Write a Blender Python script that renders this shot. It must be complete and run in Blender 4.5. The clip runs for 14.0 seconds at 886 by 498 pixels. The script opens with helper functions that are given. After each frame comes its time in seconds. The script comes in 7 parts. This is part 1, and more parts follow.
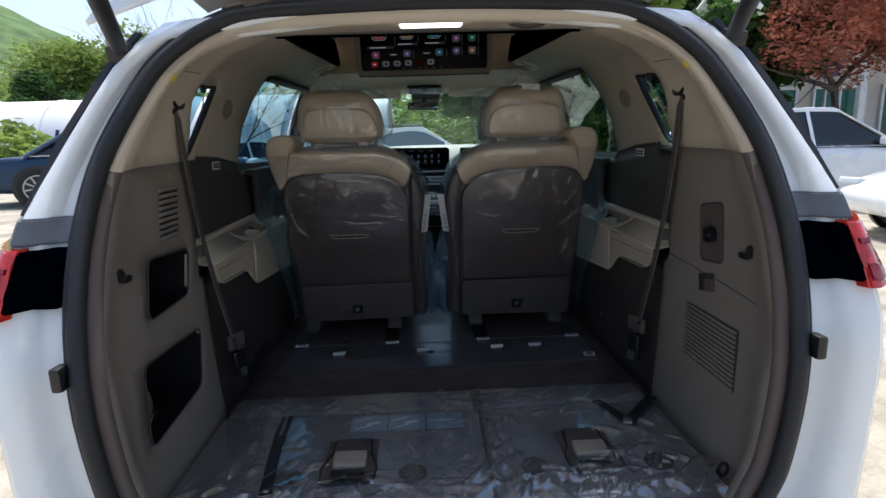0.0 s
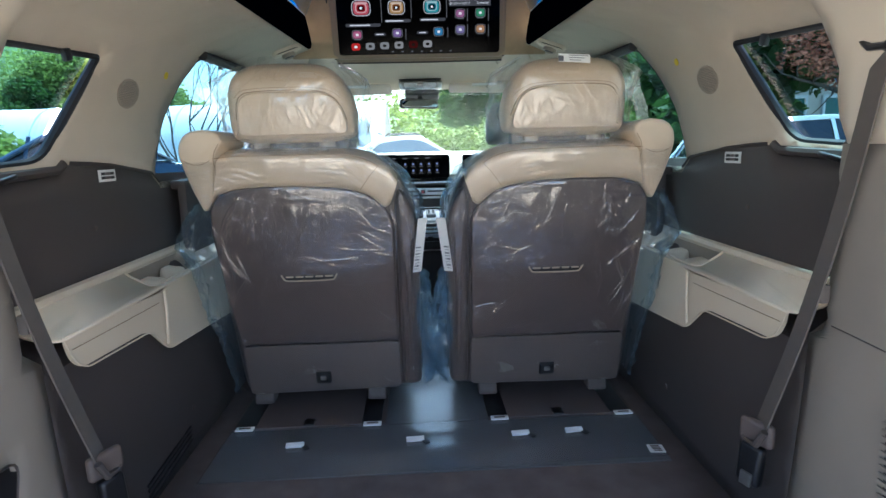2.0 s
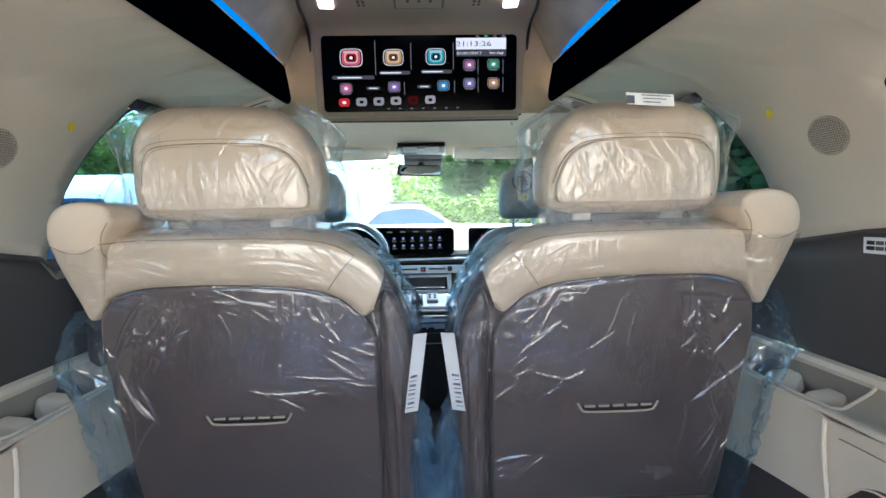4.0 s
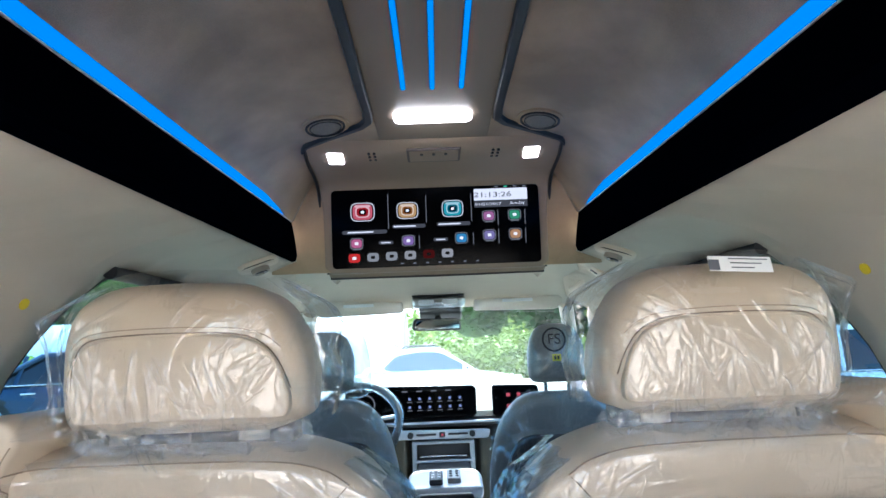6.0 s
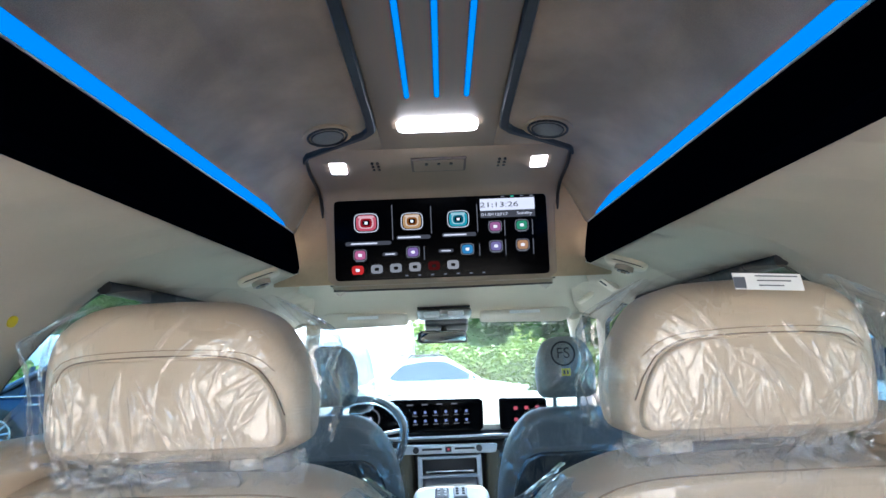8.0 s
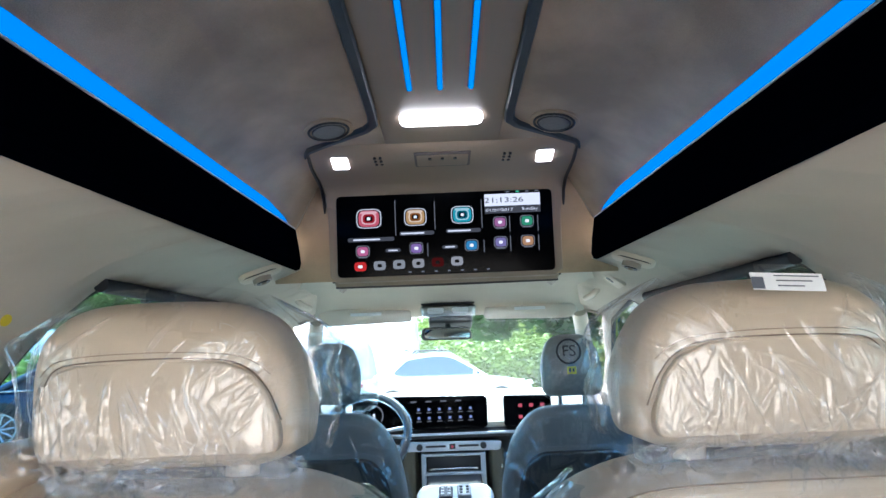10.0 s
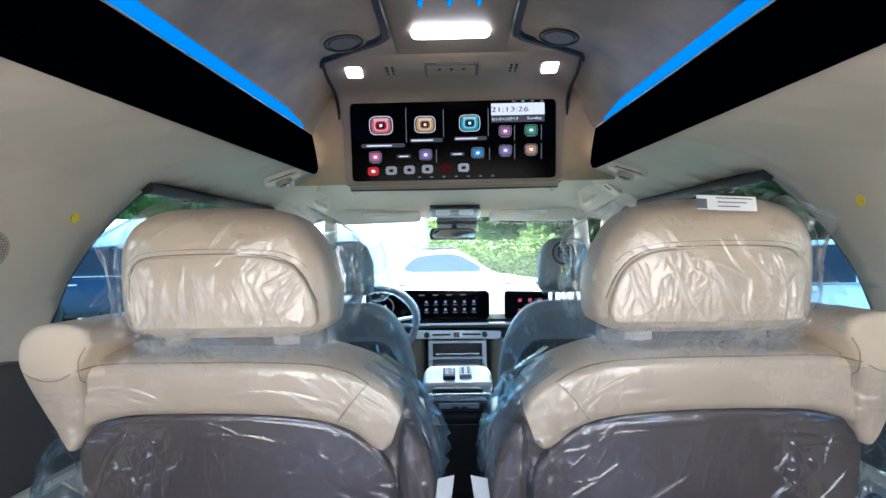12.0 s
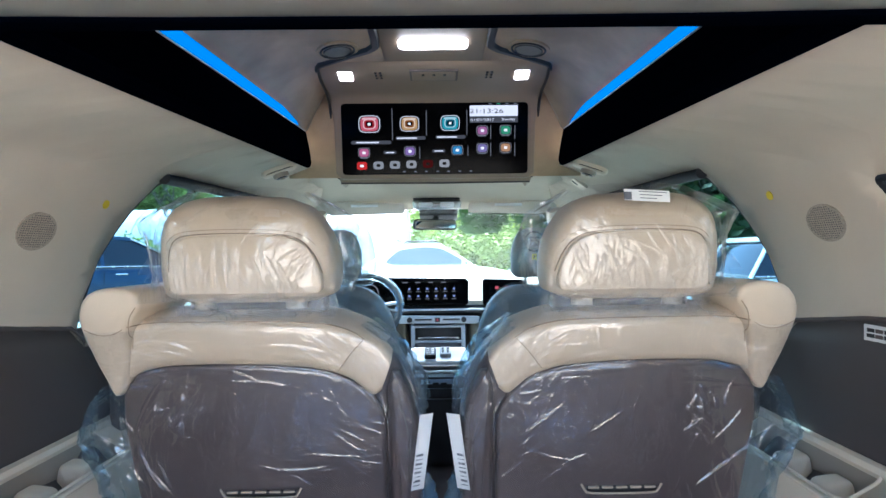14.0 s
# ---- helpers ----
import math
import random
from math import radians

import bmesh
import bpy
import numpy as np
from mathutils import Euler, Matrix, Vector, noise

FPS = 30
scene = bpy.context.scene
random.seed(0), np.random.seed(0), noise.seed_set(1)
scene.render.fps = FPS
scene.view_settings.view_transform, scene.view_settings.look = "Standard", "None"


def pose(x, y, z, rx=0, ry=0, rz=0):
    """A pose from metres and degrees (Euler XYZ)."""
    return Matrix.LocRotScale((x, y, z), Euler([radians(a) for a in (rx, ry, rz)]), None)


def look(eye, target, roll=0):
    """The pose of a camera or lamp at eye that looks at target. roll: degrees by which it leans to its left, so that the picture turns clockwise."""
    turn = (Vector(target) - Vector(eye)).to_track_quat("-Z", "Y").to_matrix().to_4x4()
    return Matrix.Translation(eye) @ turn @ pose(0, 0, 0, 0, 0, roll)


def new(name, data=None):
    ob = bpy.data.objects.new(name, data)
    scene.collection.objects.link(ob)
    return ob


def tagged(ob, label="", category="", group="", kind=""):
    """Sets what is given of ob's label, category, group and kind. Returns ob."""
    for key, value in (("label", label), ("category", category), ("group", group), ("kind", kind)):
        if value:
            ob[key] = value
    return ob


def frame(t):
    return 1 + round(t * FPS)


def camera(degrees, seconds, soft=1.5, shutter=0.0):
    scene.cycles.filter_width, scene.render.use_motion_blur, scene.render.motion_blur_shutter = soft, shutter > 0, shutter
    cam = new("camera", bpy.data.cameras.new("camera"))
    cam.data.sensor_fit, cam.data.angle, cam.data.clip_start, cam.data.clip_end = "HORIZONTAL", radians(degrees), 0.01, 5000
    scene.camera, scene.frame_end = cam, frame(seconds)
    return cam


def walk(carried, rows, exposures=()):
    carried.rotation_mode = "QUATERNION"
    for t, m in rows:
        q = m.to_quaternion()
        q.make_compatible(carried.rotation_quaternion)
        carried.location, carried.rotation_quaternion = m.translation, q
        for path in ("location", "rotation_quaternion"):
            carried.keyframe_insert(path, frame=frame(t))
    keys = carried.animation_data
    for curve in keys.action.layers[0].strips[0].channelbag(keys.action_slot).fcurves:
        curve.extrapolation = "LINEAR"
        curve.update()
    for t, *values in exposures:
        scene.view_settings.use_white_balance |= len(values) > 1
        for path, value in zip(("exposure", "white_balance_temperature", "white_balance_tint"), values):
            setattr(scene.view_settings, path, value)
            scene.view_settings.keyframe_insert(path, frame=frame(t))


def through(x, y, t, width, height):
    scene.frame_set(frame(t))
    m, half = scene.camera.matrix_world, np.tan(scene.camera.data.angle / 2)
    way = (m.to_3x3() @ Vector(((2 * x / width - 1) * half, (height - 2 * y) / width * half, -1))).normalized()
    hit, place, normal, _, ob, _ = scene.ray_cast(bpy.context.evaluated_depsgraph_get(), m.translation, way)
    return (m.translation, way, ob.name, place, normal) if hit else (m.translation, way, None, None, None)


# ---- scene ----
cam = camera(78.0, 14.0)
METRES, EYE, TILT, LEAN, TURN = 1.85, 1.29, -11.5, 1.7, -2.2
ROWS = [
    (0.0, 0.0, 0.0, 0.0, 0.0, 0.0, -0.0),
    (0.5, -0.0243, 0.0925, 0.0148, -1.9, -0.06, 0.15),
    (1.0, -0.027, 0.1601, 0.0186, -2.85, -0.09, 0.52),
    (1.5, -0.0119, 0.2685, 0.0382, -1.48, 1.41, 0.18),
    (2.0, -0.0054, 0.366, 0.0567, -0.25, 1.02, -0.08),
    (4.5, -0.0137, 0.6596, 0.1418, -0.12, 12.48, -0.51),
    (5.0, -0.0159, 0.6885, 0.1639, 1.12, 17.48, 0.11),
    (5.5, -0.0151, 0.7166, 0.1785, 0.91, 20.61, 0.16),
    (6.0, -0.018, 0.7318, 0.1901, 1.78, 22.58, 0.23),
    (6.5, -0.0171, 0.7427, 0.2006, 1.68, 24.06, 0.25),
    (7.0, -0.0171, 0.7429, 0.2037, 2.44, 24.46, 0.25),
    (7.5, -0.0168, 0.7447, 0.2057, 2.03, 24.74, -0.06),
    (8.0, -0.0175, 0.7521, 0.2044, 2.42, 23.47, 0.11),
    (10.5, -0.0165, 0.7654, 0.2132, 3.13, 22.62, -0.28),
    (11.0, -0.0148, 0.7572, 0.2123, 4.08, 19.12, -0.59),
    (11.5, -0.0116, 0.7257, 0.2076, 3.53, 14.43, -1.46),
    (12.0, -0.0084, 0.6892, 0.1986, 3.44, 12.33, -1.43),
    (12.5, -0.0044, 0.6598, 0.1901, 3.14, 11.49, -1.34),
    (13.0, -0.0023, 0.6305, 0.1782, 2.53, 11.19, -1.64),
    (13.5, -0.0006, 0.6083, 0.1703, 1.75, 11.15, -1.49),
    (14.0, -0.0012, 0.5901, 0.1646, 1.56, 11.76, -1.39),
]
EXPOSURES = [(0.0, 0.25, 6250, 9), (0.5, 0.6, 6050, 9), (1.0, 1.5, 6050, 9), (1.5, 2.1, 6050, 9), (2.0, 2.3, 6050, 9), (4.5, 2.72, 5950, 10), (6.0, 2.68, 5750, 11), (14.0, 2.72, 5720, 11)]
walk(cam, [(t, pose(-0.032, 0, EYE, TILT, LEAN, TURN) @ pose(METRES * x, METRES * y, METRES * z, 90 + pitch, roll, yaw)) for t, x, y, z, yaw, pitch, roll in ROWS], EXPOSURES)

from mathutils.bvhtree import BVHTree

# ---- world and sun ----
world = bpy.data.worlds.new("sky")
scene.world = world
world.use_nodes = True
wn = world.node_tree
sky = wn.nodes.new("ShaderNodeTexSky")
sky.sky_type, sky.sun_disc = "NISHITA", False
SUN_ELEVATION, SUN_TURN = radians(68), radians(3)
sky.sun_elevation, sky.sun_rotation = SUN_ELEVATION, SUN_TURN
sky.air_density, sky.dust_density = 1.0, 3.0
background = wn.nodes["Background"]
background.inputs["Strength"].default_value = 0.2
wn.links.new(sky.outputs[0], background.inputs["Color"])
sun = new("sun", bpy.data.lights.new("sun", "SUN"))
sun.data.energy, sun.data.angle, sun.data.color = 4.2, radians(0.6), (1.0, 0.95, 0.87)
sun.matrix_world = look((math.sin(SUN_TURN) * math.cos(SUN_ELEVATION) * 30, math.cos(SUN_TURN) * math.cos(SUN_ELEVATION) * 30, math.sin(SUN_ELEVATION) * 30), (0, 0, 0))

# ---- materials ----
def mat(name, color, rough=0.5, metal=0.0, vary=0.12, scale=6.0, bump=0.1, grain=400.0, spec=0.5, stretch=(1, 1, 1), emit=None, power=0.0, coat=0.0, color2=None, patch=0.0, sheen=0.0):
    """A surface with a large and a fine variation of colour, gloss and relief."""
    m = bpy.data.materials.new(name)
    m.use_nodes = True
    t = m.node_tree
    b = t.nodes["Principled BSDF"]
    b.inputs["Metallic"].default_value, b.inputs["Specular IOR Level"].default_value = metal, spec
    b.inputs["Coat Weight"].default_value, b.inputs["Coat Roughness"].default_value = coat, 0.08
    b.inputs["Sheen Weight"].default_value = sheen
    co = t.nodes.new("ShaderNodeTexCoord")
    mp = t.nodes.new("ShaderNodeMapping")
    mp.inputs["Scale"].default_value = stretch
    t.links.new(co.outputs["Object"], mp.inputs["Vector"])
    big, fine = t.nodes.new("ShaderNodeTexNoise"), t.nodes.new("ShaderNodeTexNoise")
    big.inputs["Scale"].default_value, big.inputs["Detail"].default_value = scale, 4
    fine.inputs["Scale"].default_value, fine.inputs["Detail"].default_value = grain, 2
    for n in (big, fine):
        t.links.new(mp.outputs[0], n.inputs["Vector"])
    both = t.nodes.new("ShaderNodeMath")
    both.operation, both.inputs[1].default_value = "MULTIPLY_ADD", 0.35
    t.links.new(fine.outputs["Fac"], both.inputs[0])
    t.links.new(big.outputs["Fac"], both.inputs[2])
    ramp = t.nodes.new("ShaderNodeValToRGB")
    second = color2 or [c * (1 - vary) for c in color]
    ramp.color_ramp.elements[0].position, ramp.color_ramp.elements[1].position = 0.45 + patch, 0.9 - patch
    ramp.color_ramp.elements[0].color = (*second, 1)
    ramp.color_ramp.elements[1].color = (*[min(1, c * (1 + 0.5 * vary)) for c in color], 1)
    t.links.new(both.outputs[0], ramp.inputs["Fac"])
    t.links.new(ramp.outputs["Color"], b.inputs["Base Color"])
    gloss = t.nodes.new("ShaderNodeMapRange")
    gloss.inputs["To Min"].default_value, gloss.inputs["To Max"].default_value = max(0.02, rough - 0.08), min(1, rough + 0.08)
    t.links.new(big.outputs["Fac"], gloss.inputs["Value"])
    t.links.new(gloss.outputs[0], b.inputs["Roughness"])
    if bump:
        bp = t.nodes.new("ShaderNodeBump")
        bp.inputs["Strength"].default_value, bp.inputs["Distance"].default_value = bump, 0.002
        t.links.new(both.outputs[0], bp.inputs["Height"])
        t.links.new(bp.outputs[0], b.inputs["Normal"])
    if emit:
        b.inputs["Emission Color"].default_value, b.inputs["Emission Strength"].default_value = (*emit, 1), power
    return m


def clear(name, tint, rough=0.02, ior=1.45, crinkle=0.0, scale=30.0, stretch=(1, 1, 1), gloss=(1, 1, 1), floor=0.0, haze=0.0, limit=0.85, veil_color=(0.85, 0.88, 0.92)):
    """Thin glass or film: clear straight through, with a mirror's gloss that grows at the rim."""
    m = bpy.data.materials.new(name)
    m.use_nodes = True
    t = m.node_tree
    t.nodes.remove(t.nodes["Principled BSDF"])
    tr, gl, mix, fr = (t.nodes.new("ShaderNode" + k) for k in ("BsdfTransparent", "BsdfGlossy", "MixShader", "LayerWeight"))
    tr.inputs["Color"].default_value, gl.inputs["Color"].default_value = (*tint, 1), (*gloss, 1)
    gl.inputs["Roughness"].default_value = rough
    fr.inputs["Blend"].default_value = 0.5
    head = ((ior - 1) / (ior + 1)) ** 2 + floor
    rise, base = t.nodes.new("ShaderNodeMath"), t.nodes.new("ShaderNodeMath")
    rise.operation, rise.inputs[1].default_value = "POWER", 5
    base.operation, base.inputs[1].default_value, base.inputs[2].default_value = "MULTIPLY_ADD", limit - head, head
    t.links.new(fr.outputs["Facing"], rise.inputs[0])
    t.links.new(rise.outputs[0], base.inputs[0])
    fac = base.outputs[0]
    t.links.new(fac, mix.inputs[0])
    t.links.new(tr.outputs[0], mix.inputs[1])
    t.links.new(gl.outputs[0], mix.inputs[2])
    out = mix.outputs[0]
    if haze:
        veil, both = t.nodes.new("ShaderNodeBsdfDiffuse"), t.nodes.new("ShaderNodeMixShader")
        veil.inputs["Color"].default_value, both.inputs[0].default_value = (*veil_color, 1), haze
        t.links.new(out, both.inputs[1])
        t.links.new(veil.outputs[0], both.inputs[2])
        out = both.outputs[0]
    t.links.new(out, t.nodes["Material Output"].inputs["Surface"])
    if crinkle:
        co, bp = (t.nodes.new("ShaderNode" + k) for k in ("TexCoord", "Bump"))

        def op(kind, x, y):
            n = t.nodes.new("ShaderNodeMath")
            n.operation = kind
            for i, v in enumerate((x, y)):
                if isinstance(v, (int, float)):
                    n.inputs[i].default_value = v
                else:
                    t.links.new(v, n.inputs[i])
            return n.outputs[0]

        def noisy(size, turn, squeeze, detail=1.0, bend=0.8):
            mp, nz = t.nodes.new("ShaderNodeMapping"), t.nodes.new("ShaderNodeTexNoise")
            mp.inputs["Scale"].default_value, mp.inputs["Rotation"].default_value = squeeze, (0, turn, 0)
            nz.inputs["Scale"].default_value, nz.inputs["Detail"].default_value, nz.inputs["Distortion"].default_value = size, detail, bend
            t.links.new(co.outputs["Object"], mp.inputs["Vector"])
            t.links.new(mp.outputs[0], nz.inputs["Vector"])
            return nz.outputs["Fac"]

        total = op("MULTIPLY", noisy(scale * 0.5, 0.2, stretch), 0.08)
        where = noisy(4.0, 0.0, (1, 1, 1))
        for size, turn, thin, share in ((scale, 0.35, 20.0, 1.0), (scale * 1.7, -0.55, 16.0, 0.6), (scale * 0.6, 1.2, 30.0, 0.7)):
            line = op("MULTIPLY", op("ABSOLUTE", op("SUBTRACT", noisy(size, turn, stretch), 0.5), 0), thin)
            line = op("POWER", op("MAXIMUM", op("SUBTRACT", 1.0, line), 0.0), 1.5)
            patch = op("MINIMUM", op("MAXIMUM", op("MULTIPLY", op("SUBTRACT", where, 0.36 + 0.05 * share), 5.0), 0.08), 1.0)
            total = op("ADD", total, op("MULTIPLY", op("MULTIPLY", line, patch), share * 0.35))
        t.links.new(total, bp.inputs["Height"])
        bp.inputs["Strength"].default_value, bp.inputs["Distance"].default_value = crinkle, 0.02
        t.links.new(bp.outputs[0], gl.inputs["Normal"])
        t.links.new(bp.outputs[0], fr.inputs["Normal"])
    return m


def glow(name, color, power):
    m = bpy.data.materials.new(name)
    m.use_nodes = True
    t = m.node_tree
    t.nodes.remove(t.nodes["Principled BSDF"])
    e = t.nodes.new("ShaderNodeEmission")
    e.inputs["Color"].default_value, e.inputs["Strength"].default_value = (*color, 1), power
    t.links.new(e.outputs[0], t.nodes["Material Output"].inputs["Surface"])
    return m


BEIGE = mat("beige_leather", (0.58, 0.465, 0.335), 0.46, vary=0.08, scale=9, bump=0.25, grain=520, spec=0.3)
BEIGE_PLASTIC = mat("beige_plastic", (0.66, 0.56, 0.43), 0.5, vary=0.05, scale=5, bump=0.15, grain=700)
HEADLINER = mat("headliner_cloth", (0.58, 0.505, 0.405), 0.9, vary=0.07, scale=5, bump=0.5, grain=900, spec=0.2)
SUEDE = mat("taupe_suede", (0.43, 0.305, 0.19), 0.95, vary=0.34, scale=4.5, bump=0.4, grain=600, spec=0.1, patch=0.06, sheen=0.25)
CONSOLE_TAUPE = mat("dark_taupe_plastic", (0.32, 0.235, 0.165), 0.5, vary=0.06, scale=6, bump=0.1, grain=800)
TAUPE = mat("taupe_plastic", (0.33, 0.27, 0.21), 0.5, vary=0.06, scale=6, bump=0.1, grain=800)
BROWN = mat("brown_plastic", (0.066, 0.054, 0.051), 0.55, vary=0.12, scale=5, bump=0.3, grain=900)
BROWN_REAR = mat("taupe_brown_plastic", (0.235, 0.203, 0.172), 0.55, vary=0.12, scale=5, bump=0.3, grain=900)
BROWN_LEATHER = mat("brown_leather", (0.083, 0.062, 0.057), 0.45, vary=0.15, scale=10, bump=0.35, grain=560)
BROWN_LOW = mat("brown_panel", (0.106, 0.080, 0.072), 0.6, vary=0.1, scale=8, bump=0.3, grain=800)
CARPET = mat("brown_carpet", (0.135, 0.112, 0.107), 0.95, vary=0.25, scale=12, bump=0.8, grain=1200, spec=0.1)
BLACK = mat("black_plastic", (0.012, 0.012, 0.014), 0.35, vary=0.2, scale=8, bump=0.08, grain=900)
GLOSS_BLACK = mat("gloss_black", (0.0003, 0.0008, 0.0024), 0.6, vary=0.2, scale=4, bump=0.0, spec=0.0)
RUBBER = mat("black_rubber", (0.014, 0.015, 0.019), 0.6, vary=0.2, scale=14, bump=0.15, grain=500)
PAINT = mat("white_paint", (0.87, 0.89, 0.90), 0.28, vary=0.03, scale=2, bump=0.0, coat=0.8)
GREY_PAINT = mat("grey_garnish", (0.10, 0.11, 0.13), 0.4, vary=0.1, scale=5, bump=0.05)
RED_LENS = mat("red_lens", (0.55, 0.03, 0.02), 0.1, vary=0.25, scale=30, bump=0.1, grain=120, coat=1.0)
CHROME = mat("satin_metal", (0.62, 0.65, 0.68), 0.25, 1.0, vary=0.06, scale=10, bump=0.02)
SILVER = mat("silver_plastic", (0.66, 0.70, 0.74), 0.3, 0.15, vary=0.05, scale=6, bump=0.02)
WEBBING = mat("taupe_webbing", (0.115, 0.098, 0.088), 0.75, vary=0.15, scale=9, bump=0.6, grain=700, stretch=(1, 1, 4))
STEEL = mat("galvanised_steel", (0.55, 0.57, 0.58), 0.35, 1.0, vary=0.2, scale=40, bump=0.1)
STITCH = mat("stitching", (0.30, 0.22, 0.15), 0.8, vary=0.1, bump=0)
GROOVE = mat("leather_groove", (0.17, 0.115, 0.075), 0.8, vary=0.1, bump=0)
PAPER = mat("white_paper", (0.78, 0.78, 0.77), 0.7, vary=0.04, scale=8, bump=0.05)
INK = mat("black_ink", (0.02, 0.02, 0.022), 0.6, vary=0.1, bump=0)
YELLOW = mat("yellow_paper", (0.80, 0.62, 0.02), 0.6, vary=0.08, bump=0)
TINTED = clear("tinted_glass", (0.20, 0.37, 0.44), 0.01)
WINDSHIELD = clear("windshield_glass", (0.64, 0.80, 0.80), 0.01)
FILM = clear("clear_film", (0.95, 0.96, 0.97), 0.026, 1.45, crinkle=0.09, scale=26, stretch=(1, 1, 0.35), floor=0.072, haze=0.008, limit=0.7)
FILM_BLUE = clear("bluish_film", (0.85, 0.915, 0.955), 0.055, 1.5, crinkle=0.16, scale=24, stretch=(1, 1, 0.5), gloss=(0.86, 0.95, 1.0), floor=0.14, haze=0.034, limit=0.72, veil_color=(0.55, 0.74, 0.92))
FILM_PLUME = clear("gathered_bluish_film", (0.80, 0.885, 0.94), 0.06, 1.5, crinkle=0.2, scale=22, stretch=(1, 1, 0.35), gloss=(0.84, 0.95, 1.0), floor=0.17, haze=0.055, limit=0.75, veil_color=(0.42, 0.68, 0.92))
FILM_FRONT = clear("front_seat_film", (0.90, 0.94, 0.965), 0.04, 1.5, crinkle=0.12, scale=24, stretch=(1, 1, 0.5), gloss=(0.88, 0.96, 1.0), floor=0.09, haze=0.006, limit=0.6)
FILM_LOOSE = clear("loose_clear_film", (0.94, 0.955, 0.965), 0.04, 1.5, crinkle=0.14, scale=22, stretch=(1, 1, 0.5), floor=0.10, haze=0.012, limit=0.65)
FILM_NECK = clear("gathered_film", (0.93, 0.945, 0.955), 0.03, 1.5, crinkle=0.12, scale=30, stretch=(1, 1, 0.6), floor=0.10, haze=0.006, limit=0.75)
VINYL = clear("vinyl_sheet", (0.74, 0.75, 0.76), 0.22, 1.5, crinkle=0.05, scale=3, gloss=(0.95, 0.98, 1.0), floor=0.02, haze=0.06)
LED = glow("ambient_led", (0.0, 0.26, 1.0), 0.17)
DOME = glow("dome_diffuser", (1.0, 0.98, 1.0), 2.4)
SPOT = glow("spot_diffuser", (0.95, 0.93, 1.0), 1.4)
GRAVEL = mat("gravel", (0.42, 0.38, 0.31), 0.95, vary=0.45, scale=3, bump=1.0, grain=45, spec=0.2)
def leaf(name, color, vary=0.5, scale=0.6, through=0.45):
    """A thin leaf, which lets part of the light through."""
    m = mat(name, color, 0.6, vary=vary, scale=scale, bump=0.0, spec=0.3)
    t = m.node_tree
    glim, mix = t.nodes.new("ShaderNodeBsdfTranslucent"), t.nodes.new("ShaderNodeMixShader")
    b = t.nodes["Principled BSDF"]
    t.links.new(b.inputs["Base Color"].links[0].from_socket, glim.inputs["Color"])
    mix.inputs[0].default_value = through
    t.links.new(b.outputs[0], mix.inputs[1])
    t.links.new(glim.outputs[0], mix.inputs[2])
    t.links.new(mix.outputs[0], t.nodes["Material Output"].inputs["Surface"])
    return m


LEAF = leaf("green_leaf", (0.25, 0.34, 0.085))
LEAF_DARK = leaf("dark_green_leaf", (0.055, 0.12, 0.03))
LEAF_RED = leaf("maple_red_leaf", (0.40, 0.14, 0.085), scale=1.2, through=0.35)
BARK = mat("bark", (0.10, 0.08, 0.065), 0.9, vary=0.4, scale=20, bump=1.0, grain=90)
HILL = mat("wooded_hill", (0.115, 0.185, 0.075), 0.9, vary=0.5, scale=0.16, bump=0.0, spec=0.1)
GREENHOUSE = mat("greenhouse_film", (0.80, 0.82, 0.85), 0.5, vary=0.1, scale=0.8, bump=0.0)
DARK_PAINT = mat("slate_blue_paint", (0.018, 0.045, 0.095), 0.3, vary=0.1, scale=2, bump=0.0, spec=0.3, coat=0.25)
CAR_GLASS = mat("dark_car_glass", (0.012, 0.014, 0.018), 0.06, vary=0.1, bump=0.0, coat=0.5)
TYRE = mat("tyre_rubber", (0.02, 0.02, 0.02), 0.8, vary=0.2, scale=20, bump=0.3, grain=120)
WALL_PAINT = mat("white_render", (0.62, 0.61, 0.58), 0.8, vary=0.12, scale=1.5, bump=0.3, grain=60)
GREEN_GLASS = mat("green_glass", (0.02, 0.12, 0.09), 0.1, vary=0.3, scale=1.2, bump=0.0)

# ---- mesh helpers ----
def lerp(a, b, f):
    return a + (b - a) * f


def smooth(a, b, v):
    f = min(1, max(0, (v - a) / (b - a)))
    return f * f * (3 - 2 * f)


def table(pairs, v):
    """A value read between rows (key, value)."""
    if v <= pairs[0][0]:
        return pairs[0][1]
    for (a, x), (b, y) in zip(pairs, pairs[1:]):
        if v <= b:
            return lerp(x, y, (v - a) / (b - a))
    return pairs[-1][1]


def finish(name, bm, material, angle=38, normals=True):
    if normals:
        bmesh.ops.recalc_face_normals(bm, faces=bm.faces)
    me = bpy.data.meshes.new(name)
    bm.to_mesh(me)
    bm.free()
    me.shade_smooth()
    me.set_sharp_from_angle(angle=radians(angle))
    for m in material if isinstance(material, (list, tuple)) else [material]:
        me.materials.append(m)
    return new(name, me)


def thing(name, at, label, category, group=""):
    ob = new(name)
    ob.location = at
    ob.empty_display_size = 0.1
    return tagged(ob, label, category, group)


def part(name, bm, material, parent, label="", angle=38):
    ob = finish(name, bm, material, angle)
    hang(ob, parent)
    return tagged(ob, label)


def hang(ob, parent):
    ob.parent = parent
    if parent.parent is None:
        ob.matrix_parent_inverse = Matrix.Translation(-Vector(parent.location))
    return ob


def structure(name, bm, material, label, category, angle=38):
    return tagged(finish(name, bm, material, angle), label, category, kind="structure")


